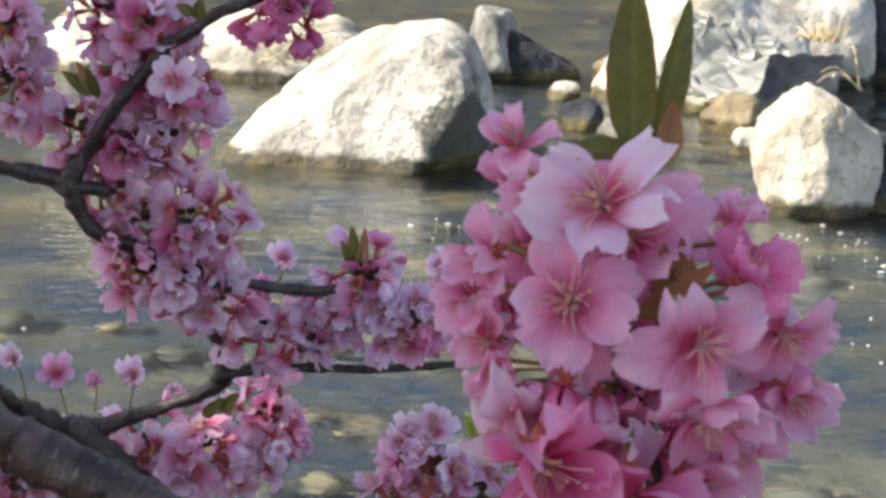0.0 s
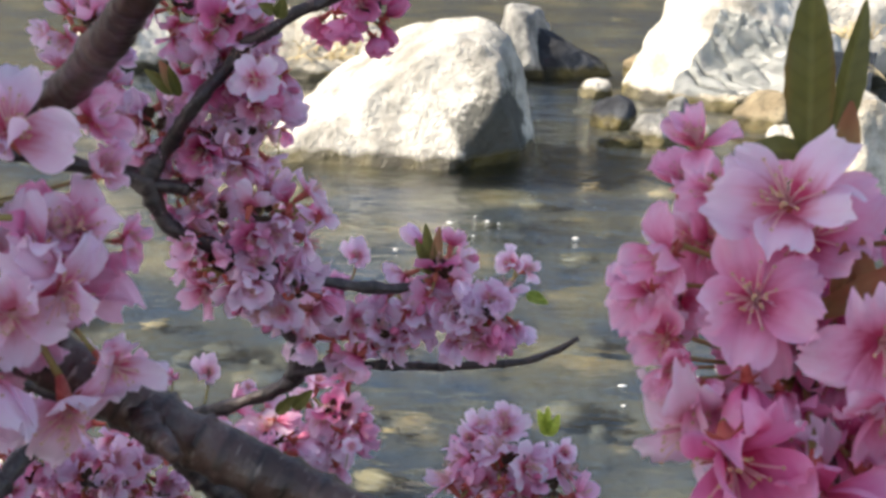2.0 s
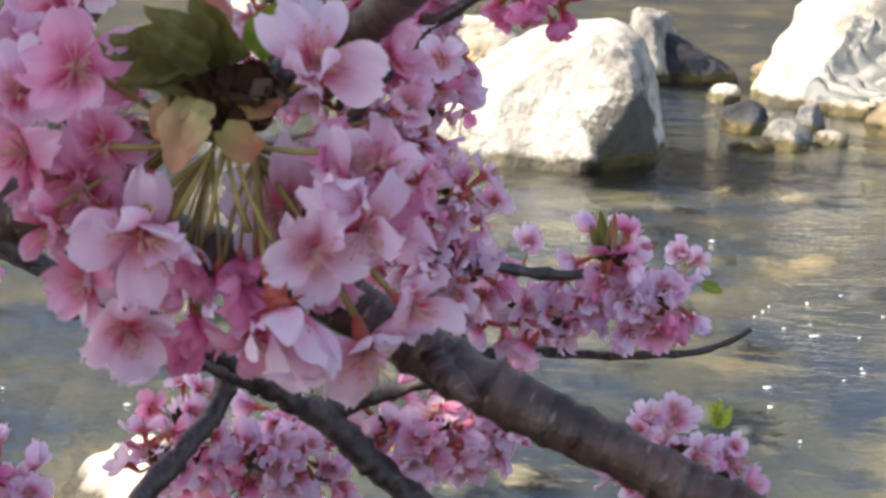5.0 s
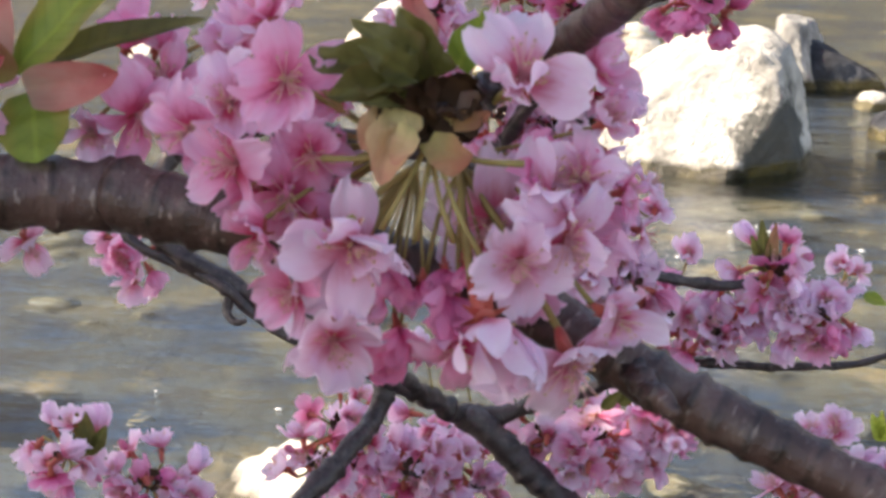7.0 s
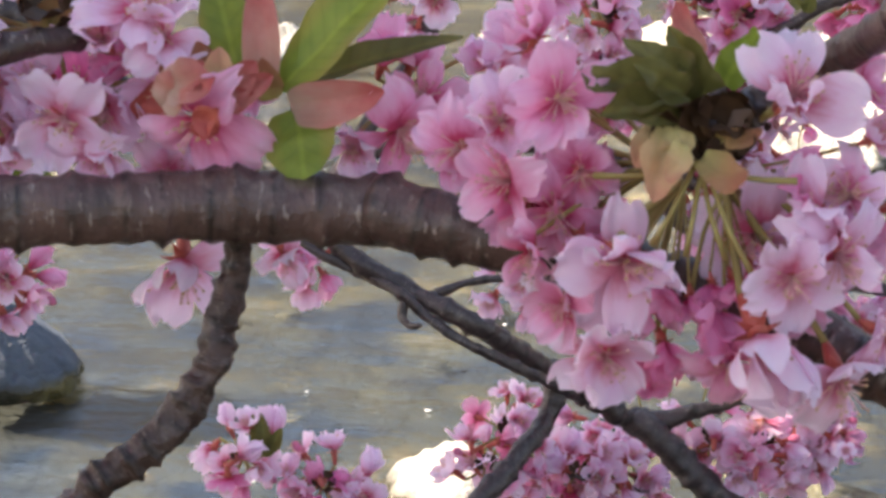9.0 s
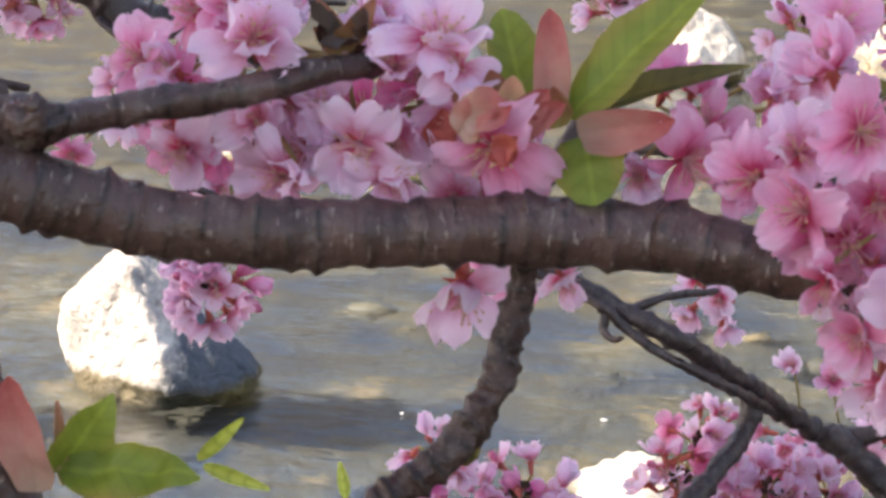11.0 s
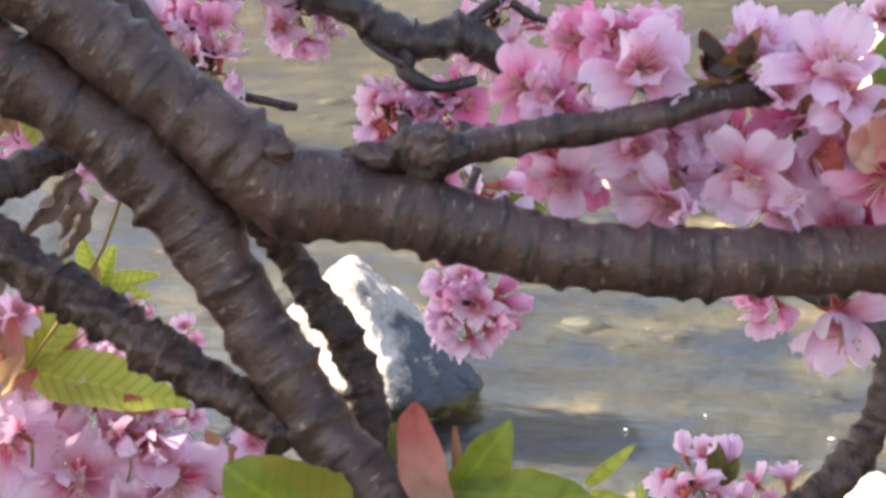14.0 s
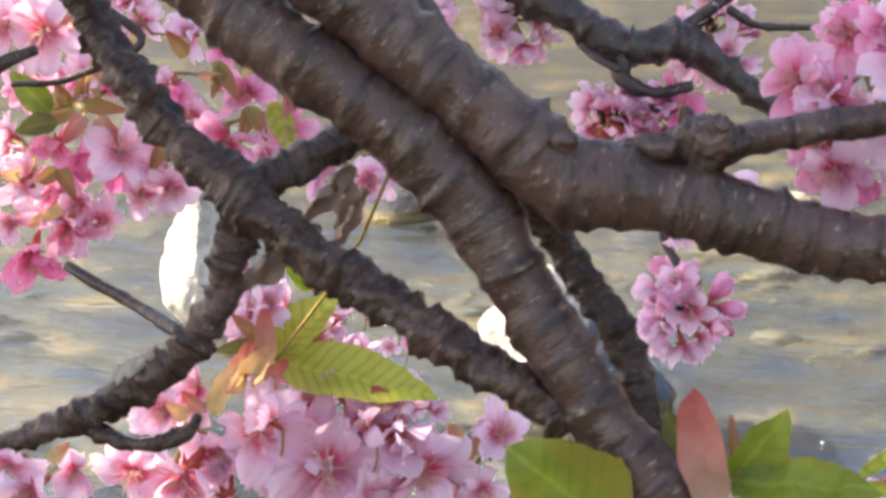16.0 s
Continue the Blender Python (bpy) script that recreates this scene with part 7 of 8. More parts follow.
flower(tree, (-0.7690, 0.5885, 0.5384), (0.0668, -0.9162, -0.3952), 0.87, (-0.7784, 0.6085, 0.5464), "pale", "open")
flower(tree, (-0.7587, 0.5985, 0.6072), (0.4783, -0.8616, -0.1697), 1.23, (-0.7787, 0.6238, 0.6122), "pale", "open")
flower(tree, (-0.7798, 0.5988, 0.6067), (0.4898, -0.8384, 0.2390), 0.91, (-0.7787, 0.6238, 0.6122), "pale", "open")
flower(tree, (-0.7323, 0.6261, 0.6166), (0.3560, -0.7866, 0.5045), 0.83, (-0.7343, 0.6445, 0.6009), "pale", "open")
flower(tree, (-0.7106, 0.6186, 0.5356), (0.6354, -0.5879, -0.5007), 0.87, (-0.7238, 0.6387, 0.5525), "pale", "open")
flower(tree, (-0.6841, 0.6262, 0.5575), (0.5528, -0.7007, -0.4511), 1.11, (-0.6832, 0.6622, 0.5616), "mid", "open")
flower(tree, (-0.7117, 0.6285, 0.5801), (0.4594, -0.6706, -0.5825), 0.83, (-0.7027, 0.6556, 0.5773), "deep", "shut")
flower(tree, (-0.7455, 0.6114, 0.5835), (0.0100, -0.8726, 0.4884), 0.79, (-0.7592, 0.6232, 0.5661), "pale", "cup")
flower(tree, (-0.6654, 0.6483, 0.5604), (0.7103, -0.7017, -0.0556), 0.87, (-0.6832, 0.6622, 0.5616), "mid", "open")
flower(tree, (-0.7066, 0.6363, 0.6023), (0.2108, -0.9613, 0.1775), 0.79, (-0.7343, 0.6445, 0.6009), "pale", "open")
flower(tree, (-0.7491, 0.6024, 0.5282), (0.1331, -0.9441, -0.3015), 0.67, (-0.7677, 0.6093, 0.5258), "pale", "cup")
flower(tree, (-0.7276, 0.6203, 0.5317), (0.4934, -0.8598, -0.1313), 0.75, (-0.7238, 0.6387, 0.5525), "pale", "open")
flower(tree, (-0.7817, 0.5980, 0.5582), (-0.0571, -0.9091, 0.4127), 0.75, (-0.7784, 0.6085, 0.5464), "pale", "open")
flower(tree, (-0.7634, 0.6069, 0.5552), (0.2349, -0.9333, -0.2716), 0.84, (-0.7784, 0.6085, 0.5464), "mid", "open")
flower(tree, (-0.7096, 0.6373, 0.5638), (0.3149, -0.9276, 0.2008), 0.92, (-0.7238, 0.6387, 0.5525), "pale", "open")
flower(tree, (-0.6878, 0.6516, 0.5757), (0.3145, -0.9492, -0.0140), 0.84, (-0.7027, 0.6556, 0.5773), "mid", "open")
flower(tree, (-0.7426, 0.6096, 0.5196), (0.6549, -0.6742, -0.3414), 0.67, (-0.7677, 0.6093, 0.5258), "pale", "open")
flower(tree, (-0.7789, 0.5906, 0.5205), (0.5601, -0.8268, -0.0520), 0.75, (-0.7677, 0.6093, 0.5258), "pale", "open")
flower(tree, (-0.6787, 0.6492, 0.5454), (0.3882, -0.9211, -0.0283), 0.75, (-0.6832, 0.6622, 0.5616), "pale", "open")
flower(tree, (-0.6982, 0.6503, 0.5935), (0.6768, -0.4258, 0.6006), 0.75, (-0.7027, 0.6556, 0.5773), "mid", "open")
flower(tree, (-0.6519, 0.6942, 0.5293), (0.7671, -0.6400, -0.0450), 0.95, (-0.6531, 0.7078, 0.5406), "pale", "open")
flower(tree, (-0.6404, 0.7008, 0.5316), (0.6935, -0.7056, 0.1458), 0.69, (-0.6531, 0.7078, 0.5406), "pale", "open")
leaf(tree, (-0.7537, 0.5925, 0.5703), (-0.7639, 0.5799, 0.5890), (0.4333, -0.8120, 0.3912), 0.0124, LEAF, name="leaf")
leaf(tree, (-0.7512, 0.5929, 0.5666), (-0.7599, 0.5764, 0.5647), (0.4333, -0.8120, 0.3912), 0.0100, LEAF_BRONZE, name="leaf")
leaf(tree, (-0.6729, 0.6469, 0.5717), (-0.6570, 0.6388, 0.5507), (0.6215, -0.7588, 0.1946), 0.0101, LEAF_FRESH, name="leaf")
leaf(tree, (-0.7513, 0.6055, 0.5713), (-0.7577, 0.5890, 0.5643), (0.6959, -0.7120, 0.0936), 0.0065, BRACT, name="bract", fold=0.9, droop=0.5)
leaf(tree, (-0.7469, 0.6081, 0.5724), (-0.7261, 0.6072, 0.5708), (0.6959, -0.7120, 0.0936), 0.0065, BRACT, name="bract", fold=0.9, droop=0.5)
leaf(tree, (-0.7493, 0.6072, 0.5737), (-0.7416, 0.6025, 0.5859), (0.6959, -0.7120, 0.0936), 0.0065, BRACT, name="bract", fold=0.9, droop=0.5)
leaf(tree, (-0.7536, 0.6043, 0.5714), (-0.7524, 0.5960, 0.5825), (0.6959, -0.7120, 0.0936), 0.0065, BRACT, name="bract", fold=0.9, droop=0.5)
leaf(tree, (-0.6967, 0.6386, 0.5896), (-0.6810, 0.6321, 0.5757), (0.6959, -0.7120, 0.0936), 0.0065, BRACT, name="bract", fold=0.9, droop=0.5)
leaf(tree, (-0.6944, 0.6398, 0.5896), (-0.6900, 0.6277, 0.5772), (0.6959, -0.7120, 0.0936), 0.0065, BRACT, name="bract", fold=0.9, droop=0.5)
leaf(tree, (-0.7081, 0.6332, 0.5924), (-0.7097, 0.6235, 0.6034), (0.6959, -0.7120, 0.0936), 0.0065, BRACT, name="bract", fold=0.9, droop=0.5)
leaf(tree, (-0.6817, 0.6418, 0.5694), (-0.6686, 0.6345, 0.5583), (0.6959, -0.7120, 0.0936), 0.0065, BRACT, name="bract", fold=0.9, droop=0.5)
leaf(tree, (-0.6817, 0.6418, 0.5694), (-0.6774, 0.6296, 0.5573), (0.6959, -0.7120, 0.0936), 0.0065, BRACT, name="bract", fold=0.9, droop=0.5)
leaf(tree, (-0.7560, 0.5967, 0.5442), (-0.7580, 0.5828, 0.5387), (0.6959, -0.7120, 0.0936), 0.0065, BRACT, name="bract", fold=0.9, droop=0.5)
leaf(tree, (-0.7549, 0.5973, 0.5442), (-0.7422, 0.5902, 0.5346), (0.6959, -0.7120, 0.0936), 0.0065, BRACT, name="bract", fold=0.9, droop=0.5)
leaf(tree, (-0.7143, 0.6213, 0.5555), (-0.7119, 0.6085, 0.5448), (0.6959, -0.7120, 0.0936), 0.0065, BRACT, name="bract", fold=0.9, droop=0.5)
leaf(tree, (-0.7474, 0.6067, 0.5675), (-0.7430, 0.5900, 0.5601), (0.6240, -0.7814, 0.0025), 0.0073, BRACT_RED, name="bract", fold=0.7, droop=0.5, blunt=0.45)
leaf(tree, (-0.7415, 0.6096, 0.5665), (-0.7251, 0.5994, 0.5602), (0.6240, -0.7814, 0.0025), 0.0073, BRACT_RED, name="bract", fold=0.7, droop=0.5, blunt=0.45)
leaf(tree, (-0.7522, 0.6056, 0.5736), (-0.7590, 0.5847, 0.5737), (0.6240, -0.7814, 0.0025), 0.0073, BRACT_AMBER, name="bract", fold=0.7, droop=0.5, blunt=0.45)
leaf(tree, (-0.7450, 0.6098, 0.5753), (-0.7346, 0.6019, 0.5924), (0.6240, -0.7814, 0.0025), 0.0064, BRACT_AMBER, name="bract", fold=0.7, droop=0.5, blunt=0.45)
leaf(tree, (-0.7710, 0.5885, 0.5429), (-0.7651, 0.5746, 0.5441), (0.6240, -0.7814, 0.0025), 0.0060, BRACT_AMBER, name="bract", fold=0.7, droop=0.5, blunt=0.45)
leaf(tree, (-0.7085, 0.6242, 0.5546), (-0.6962, 0.6122, 0.5498), (0.6240, -0.7814, 0.0025), 0.0060, BRACT_AMBER, name="bract", fold=0.7, droop=0.5, blunt=0.45)
leaf(tree, (-0.7141, 0.6225, 0.5600), (-0.7124, 0.6066, 0.5623), (0.6240, -0.7814, 0.0025), 0.0055, BRACT_AMBER, name="bract", fold=0.7, droop=0.5, blunt=0.45)
leaf(tree, (-0.6860, 0.6433, 0.5858), (-0.6750, 0.6321, 0.5872), (0.6240, -0.7814, 0.0025), 0.0060, BRACT_AMBER, name="bract", fold=0.7, droop=0.5, blunt=0.45)
leaf(tree, (-0.6937, 0.6383, 0.5819), (-0.6914, 0.6230, 0.5850), (0.6240, -0.7814, 0.0025), 0.0055, BRACT_AMBER, name="bract", fold=0.7, droop=0.5, blunt=0.45)
leaf(tree, (-0.6656, 0.6496, 0.5667), (-0.6582, 0.6382, 0.5752), (0.6240, -0.7814, 0.0025), 0.0055, BRACT_RED, name="bract", fold=0.7, droop=0.5, blunt=0.45)
leaf(tree, (-0.7595, 0.6103, 0.6098), (-0.7448, 0.6004, 0.6088), (0.6240, -0.7814, 0.0025), 0.0060, BRACT_RED, name="bract", fold=0.7, droop=0.5, blunt=0.45)
leaf(tree, (-0.7284, 0.6248, 0.6019), (-0.7223, 0.6098, 0.5982), (0.6240, -0.7814, 0.0025), 0.0055, BRACT_AMBER, name="bract", fold=0.7, droop=0.5, blunt=0.45)
leaf(tree, (-0.7533, 0.5942, 0.5276), (-0.7534, 0.5758, 0.5231), (0.6240, -0.7814, 0.0025), 0.0055, BRACT_AMBER, name="bract", fold=0.7, droop=0.5, blunt=0.45)
flower(tree, (-0.6554, 0.7161, 0.5274), (0.8437, -0.2916, -0.4507), 0.70, (-0.6531, 0.7078, 0.5406), "pale", "cup")
flower(tree, (-0.6735, 0.6886, 0.5386), (0.8027, -0.3896, -0.4514), 0.76, (-0.6531, 0.7078, 0.5406), "pale", "cup")
flower(tree, (-0.7531, 0.6140, 0.5494), (0.6239, -0.6027, -0.4974), 0.88, (-0.7592, 0.6232, 0.5661), "deep", "shut")
flower(tree, (-0.7232, 0.6413, 0.5768), (0.0920, -0.9860, 0.1388), 0.78, (-0.7238, 0.6387, 0.5525), "pale", "cup")
flower(tree, (-0.7674, 0.6229, 0.5240), (-0.0294, -0.9583, -0.2842), 0.81, (-0.7677, 0.6093, 0.5258), "deep", "back")
flower(tree, (-0.7972, 0.6122, 0.5512), (0.5109, -0.7909, -0.3369), 0.72, (-0.7784, 0.6085, 0.5464), "mid", "cup")
flower(tree, (-0.7104, 0.6704, 0.5726), (0.8211, -0.5373, 0.1926), 0.83, (-0.7027, 0.6556, 0.5773), "mid", "open")
flower(tree, (-0.7702, 0.6091, 0.5312), (0.5417, -0.6868, -0.4847), 0.74, (-0.7677, 0.6093, 0.5258), "pale", "cup")
flower(tree, (-0.7280, 0.6149, 0.5465), (0.7975, -0.4941, -0.3462), 0.91, (-0.7238, 0.6387, 0.5525), "mid", "open")
flower(tree, (-0.7887, 0.6229, 0.5781), (0.2875, -0.9019, -0.3225), 0.92, (-0.7592, 0.6232, 0.5661), "mid", "back")
flower(tree, (-0.7499, 0.6266, 0.5779), (0.5670, -0.6390, 0.5199), 0.68, (-0.7592, 0.6232, 0.5661), "mid", "cup")
flower(tree, (-0.7681, 0.6126, 0.5304), (0.2021, -0.8388, -0.5055), 0.76, (-0.7677, 0.6093, 0.5258), "mid", "cup")
flower(tree, (-0.7439, 0.6490, 0.6053), (0.4780, -0.8174, 0.3214), 0.76, (-0.7343, 0.6445, 0.6009), "pale", "back")
flower(tree, (-0.6823, 0.6632, 0.5534), (0.9192, -0.3544, -0.1714), 0.70, (-0.6832, 0.6622, 0.5616), "mid", "back")
flower(tree, (-0.7541, 0.6247, 0.5792), (-0.1108, -0.7474, 0.6551), 0.74, (-0.7592, 0.6232, 0.5661), "deep", "cup")
flower(tree, (-0.6748, 0.6876, 0.5316), (0.3109, -0.8336, -0.4566), 0.72, (-0.6531, 0.7078, 0.5406), "pale", "shut")
flower(tree, (-0.7806, 0.6096, 0.5373), (0.3990, -0.8254, 0.3995), 0.91, (-0.7784, 0.6085, 0.5464), "pale", "open")
flower(tree, (-0.7685, 0.6259, 0.5822), (0.5799, -0.6363, 0.5088), 0.75, (-0.7592, 0.6232, 0.5661), "deep", "shut")
flower(tree, (-0.7645, 0.6095, 0.5234), (0.6224, -0.6032, -0.4988), 0.81, (-0.7677, 0.6093, 0.5258), "deep", "open")
flower(tree, (-0.7617, 0.6182, 0.5216), (0.7734, -0.5364, -0.3377), 0.61, (-0.7677, 0.6093, 0.5258), "pale", "back")
flower(tree, (-0.7738, 0.6095, 0.6102), (0.1046, -0.9543, 0.2798), 1.02, (-0.7787, 0.6238, 0.6122), "deep", "open")
flower(tree, (-0.7567, 0.6058, 0.5207), (0.4691, -0.5081, -0.7223), 0.96, (-0.7677, 0.6093, 0.5258), "pale", "shut")
flower(tree, (-0.7471, 0.6326, 0.5392), (0.6574, -0.7430, -0.1259), 0.84, (-0.7238, 0.6387, 0.5525), "deep", "open")
flower(tree, (-0.7544, 0.6095, 0.5244), (0.4376, -0.8063, -0.3979), 0.67, (-0.7677, 0.6093, 0.5258), "pale", "open")
crumple(leaf(tree, (-0.4011, 0.3912, 0.4948), (-0.4200, 0.3648, 0.5231), (0.2653, -0.9168, 0.2984), 0.0291, LEAF, name="leaf", fold=0.15, droop=0.1, blunt=0.6), 0.003, 45, 60)
crumple(leaf(tree, (-0.3789, 0.4046, 0.5019), (-0.3783, 0.3895, 0.5349), (0.2796, -0.9541, 0.1073), 0.0122, BRACT_RED, name="bract", fold=0.5, blunt=0.45), 0.002, 70, 61)
crumple(leaf(tree, (-0.3744, 0.4080, 0.5063), (-0.3583, 0.4099, 0.5280), (0.5464, -0.8375, 0.0049), 0.0147, LEAF, name="leaf", fold=0.4), 0.003, 60, 62)
crumple(leaf(tree, (-0.3745, 0.4083, 0.5079), (-0.3292, 0.4093, 0.5089), (0.4530, -0.6455, 0.6149), 0.0153, LEAF, name="leaf", fold=0.3, droop=-0.25), 0.0042, 55, 63)
leaf(tree, (-0.3863, 0.4183, 0.5032), (-0.3945, 0.4128, 0.5229), (0.2737, -0.9400, 0.2038), 0.0112, LEAF_BRONZE, name="leaf")
leaf(tree, (-0.3727, 0.4081, 0.5032), (-0.3728, 0.4077, 0.5261), (0.5425, -0.8160, 0.1998), 0.0028, BRACT, name="bract")
leaf(tree, (-0.3671, 0.4107, 0.5016), (-0.3524, 0.4051, 0.4941), (0.5425, -0.8160, 0.1998), 0.0093, BRACT, name="bract")
leaf(tree, (-0.3453, 0.4350, 0.5045), (-0.3310, 0.4313, 0.5174), (0.4423, -0.8708, 0.2147), 0.0032, LEAF_FRESH, name="leaf")
leaf(tree, (-0.3437, 0.4351, 0.5029), (-0.3234, 0.4294, 0.5002), (0.4423, -0.8708, 0.2147), 0.0032, LEAF_FRESH, name="leaf")

# ---- thin twigs farther out, with their blossoms ----
part("twig", limb([(-0.4282, 1.3020, 0.6788, 0.00933), (-0.3858, 1.2915, 0.5916, 0.00777), (-0.4046, 1.2696, 0.5158, 0.00661), (-0.4394, 1.2475, 0.4551, 0.00622), (-0.4587, 1.2215, 0.4078, 0.00656), (-0.4394, 1.2090, 0.3799, 0.00689), (-0.3990, 1.2128, 0.3564, 0.00689), (-0.3492, 1.2184, 0.3315, 0.00727), (-0.3085, 1.2897, 0.2805, 0.00695), (-0.2834, 1.3297, 0.2498, 0.00715), (-0.2558, 1.3645, 0.2253, 0.00836), (-0.2080, 1.3669, 0.2385, 0.00518), (-0.1464, 1.3531, 0.2666, 0.00507), (-0.1465, 1.3434, 0.2772, 0.00511), (-0.0971, 1.3543, 0.2810, 0.00343), (-0.0394, 1.3649, 0.2783, 0.00310), (0.0189, 1.3789, 0.2795, 0.00278), (0.0439, 1.3831, 0.2868, 0.00244), (0.0627, 1.3826, 0.2980, 0.00174)], seed=11, step=0.003, rings=0.30, knobs=0.30, pitch=0.016, grain=70.0), BARK_TWIG, tree)
part("twig", limb([(-0.4788, 1.2143, 0.3965, 0.00347), (-0.4600, 1.2047, 0.3818, 0.00345), (-0.4294, 1.2082, 0.3669, 0.00345), (-0.4002, 1.2020, 0.3563, 0.00380), (-0.3809, 1.2025, 0.3396, 0.00342), (-0.3541, 1.2048, 0.3230, 0.00342), (-0.3157, 1.2498, 0.2902, 0.00392), (-0.2941, 1.3169, 0.2541, 0.00371)], seed=31, step=0.003, rings=0.30, knobs=0.30, pitch=0.016, grain=70.0), BARK_TWIG, tree)
part("twig", limb([(-0.3983, 1.2020, 0.3544, 0.00304), (-0.3987, 1.1989, 0.3414, 0.00266), (-0.3913, 1.1941, 0.3361, 0.00227), (-0.3839, 1.1911, 0.3385, 0.00151)], seed=32, step=0.003, rings=0.30, knobs=0.30, pitch=0.016, grain=70.0), BARK_TWIG, tree)
part("twig", limb([(-0.3802, 1.2165, 0.3538, 0.00306), (-0.3603, 1.2328, 0.3590, 0.00270), (-0.3322, 1.2604, 0.3583, 0.00235)], seed=33, step=0.003, rings=0.30, knobs=0.30, pitch=0.016, grain=70.0), BARK_TWIG, tree)
part("twig", limb([(-0.2610, 1.3541, 0.2313, 0.00831), (-0.2361, 1.3612, 0.2091, 0.00973), (-0.2021, 1.3704, 0.1734, 0.01050), (-0.1419, 1.3850, 0.1185, 0.01200)], seed=12, step=0.003, rings=0.30, knobs=0.30, pitch=0.016, grain=70.0), BARK_TWIG, tree)
part("twig", limb([(-0.3085, 1.2897, 0.2805, 0.00726), (-0.3124, 1.2793, 0.2530, 0.00685), (-0.3240, 1.2334, 0.2379, 0.00705), (-0.3433, 1.1929, 0.2172, 0.00766), (-0.3751, 1.1778, 0.1821, 0.00766)], seed=13, step=0.003, rings=0.30, knobs=0.30, pitch=0.016, grain=70.0), BARK_TWIG, tree)
part("twig", limb([(-0.4455, 1.2418, 0.4406, 0.00603), (-0.3813, 1.2474, 0.4584, 0.00565), (-0.3231, 1.2443, 0.4544, 0.00527), (-0.2891, 1.2735, 0.4418, 0.00538), (-0.2575, 1.2738, 0.4359, 0.00539), (-0.2389, 1.2759, 0.4290, 0.00772), (-0.2282, 1.2780, 0.4050, 0.00543), (-0.2133, 1.2799, 0.3929, 0.00507), (-0.1649, 1.2932, 0.3723, 0.00433), (-0.1285, 1.3139, 0.3554, 0.00401), (-0.0784, 1.3342, 0.3446, 0.00367), (-0.0267, 1.3531, 0.3487, 0.00247)], seed=14, step=0.003, rings=0.30, knobs=0.30, pitch=0.016, grain=70.0), BARK_TWIG, tree)
part("twig", limb([(-0.2389, 1.2759, 0.4290, 0.00772), (-0.2247, 1.2757, 0.4526, 0.00500), (-0.2019, 1.2620, 0.4857, 0.00453), (-0.1863, 1.2756, 0.5048, 0.00419), (-0.1714, 1.2754, 0.5231, 0.00417), (-0.1528, 1.2667, 0.5356, 0.00414), (-0.1320, 1.2669, 0.5495, 0.00413), (-0.1020, 1.2675, 0.5626, 0.00448), (-0.0375, 1.2484, 0.6045, 0.00585), (0.0332, 1.2752, 0.6864, 0.00808)], seed=15, step=0.003, rings=0.30, knobs=0.30, pitch=0.016, grain=70.0), BARK_TWIG, tree)
part("twig", limb([(-0.1478, 1.3434, 0.2730, 0.00409), (-0.1437, 1.3426, 0.2990, 0.00339), (-0.1499, 1.3327, 0.3106, 0.00369), (-0.1501, 1.3226, 0.3364, 0.00283)], seed=16, step=0.003, rings=0.30, knobs=0.30, pitch=0.016, grain=70.0), BARK_TWIG, tree)
part("twig", limb([(-0.2369, 1.2760, 0.4290, 0.00463), (-0.2094, 1.2739, 0.4258, 0.00424)], seed=17, step=0.003, rings=0.30, knobs=0.30, pitch=0.016, grain=70.0), BARK_TWIG, tree)
part("twig", limb([(-0.8733, 1.1313, 0.6753, 0.01590), (-0.8024, 1.1282, 0.6011, 0.01410), (-0.7472, 1.1379, 0.5680, 0.01283), (-0.7076, 1.1532, 0.5442, 0.01283), (-0.6734, 1.1719, 0.5471, 0.01166), (-0.6479, 1.1808, 0.5274, 0.01011), (-0.6241, 1.1890, 0.5089, 0.00855), (-0.5863, 1.2035, 0.4859, 0.00622)], seed=18, step=0.003, rings=0.30, knobs=0.30, pitch=0.016, grain=70.0), BARK_TWIG, tree)
part("twig", limb([(-0.7092, 1.1520, 0.5423, 0.00700), (-0.7057, 1.1381, 0.5245, 0.00617), (-0.6844, 1.1470, 0.5146, 0.00386), (-0.6626, 1.1595, 0.5189, 0.00309)], seed=19, step=0.003, rings=0.30, knobs=0.30, pitch=0.016, grain=70.0), BARK_TWIG, tree)
part("twig", limb([(-0.6803, 1.1683, 0.5473, 0.00466), (-0.6677, 1.1785, 0.5621, 0.00466), (-0.6450, 1.1948, 0.5805, 0.00428)], seed=20, step=0.003, rings=0.30, knobs=0.30, pitch=0.016, grain=70.0), BARK_TWIG, tree)
part("twig", limb([(-0.7434, 1.1386, 0.5622, 0.00272), (-0.7276, 1.1311, 0.5440, 0.00270), (-0.7040, 1.1291, 0.5314, 0.00230)], seed=21, step=0.003, rings=0.30, knobs=0.30, pitch=0.016, grain=70.0), BARK_TWIG, tree)
part("twig", limb([(-0.6476, 1.1907, 0.5692, 0.00311), (-0.6295, 1.1975, 0.5573, 0.00272), (-0.5880, 1.2187, 0.5543, 0.00194)], seed=22, step=0.003, rings=0.30, knobs=0.30, pitch=0.016, grain=70.0), BARK_TWIG, tree)
part("twig", limb([(-0.6915, 1.1648, 0.4586, 0.00355), (-0.6827, 1.1585, 0.4121, 0.00316), (-0.6715, 1.1543, 0.3937, 0.00275), (-0.6653, 1.1457, 0.3678, 0.00235)], seed=23, step=0.003, rings=0.30, knobs=0.30, pitch=0.016, grain=70.0), BARK_TWIG, tree)
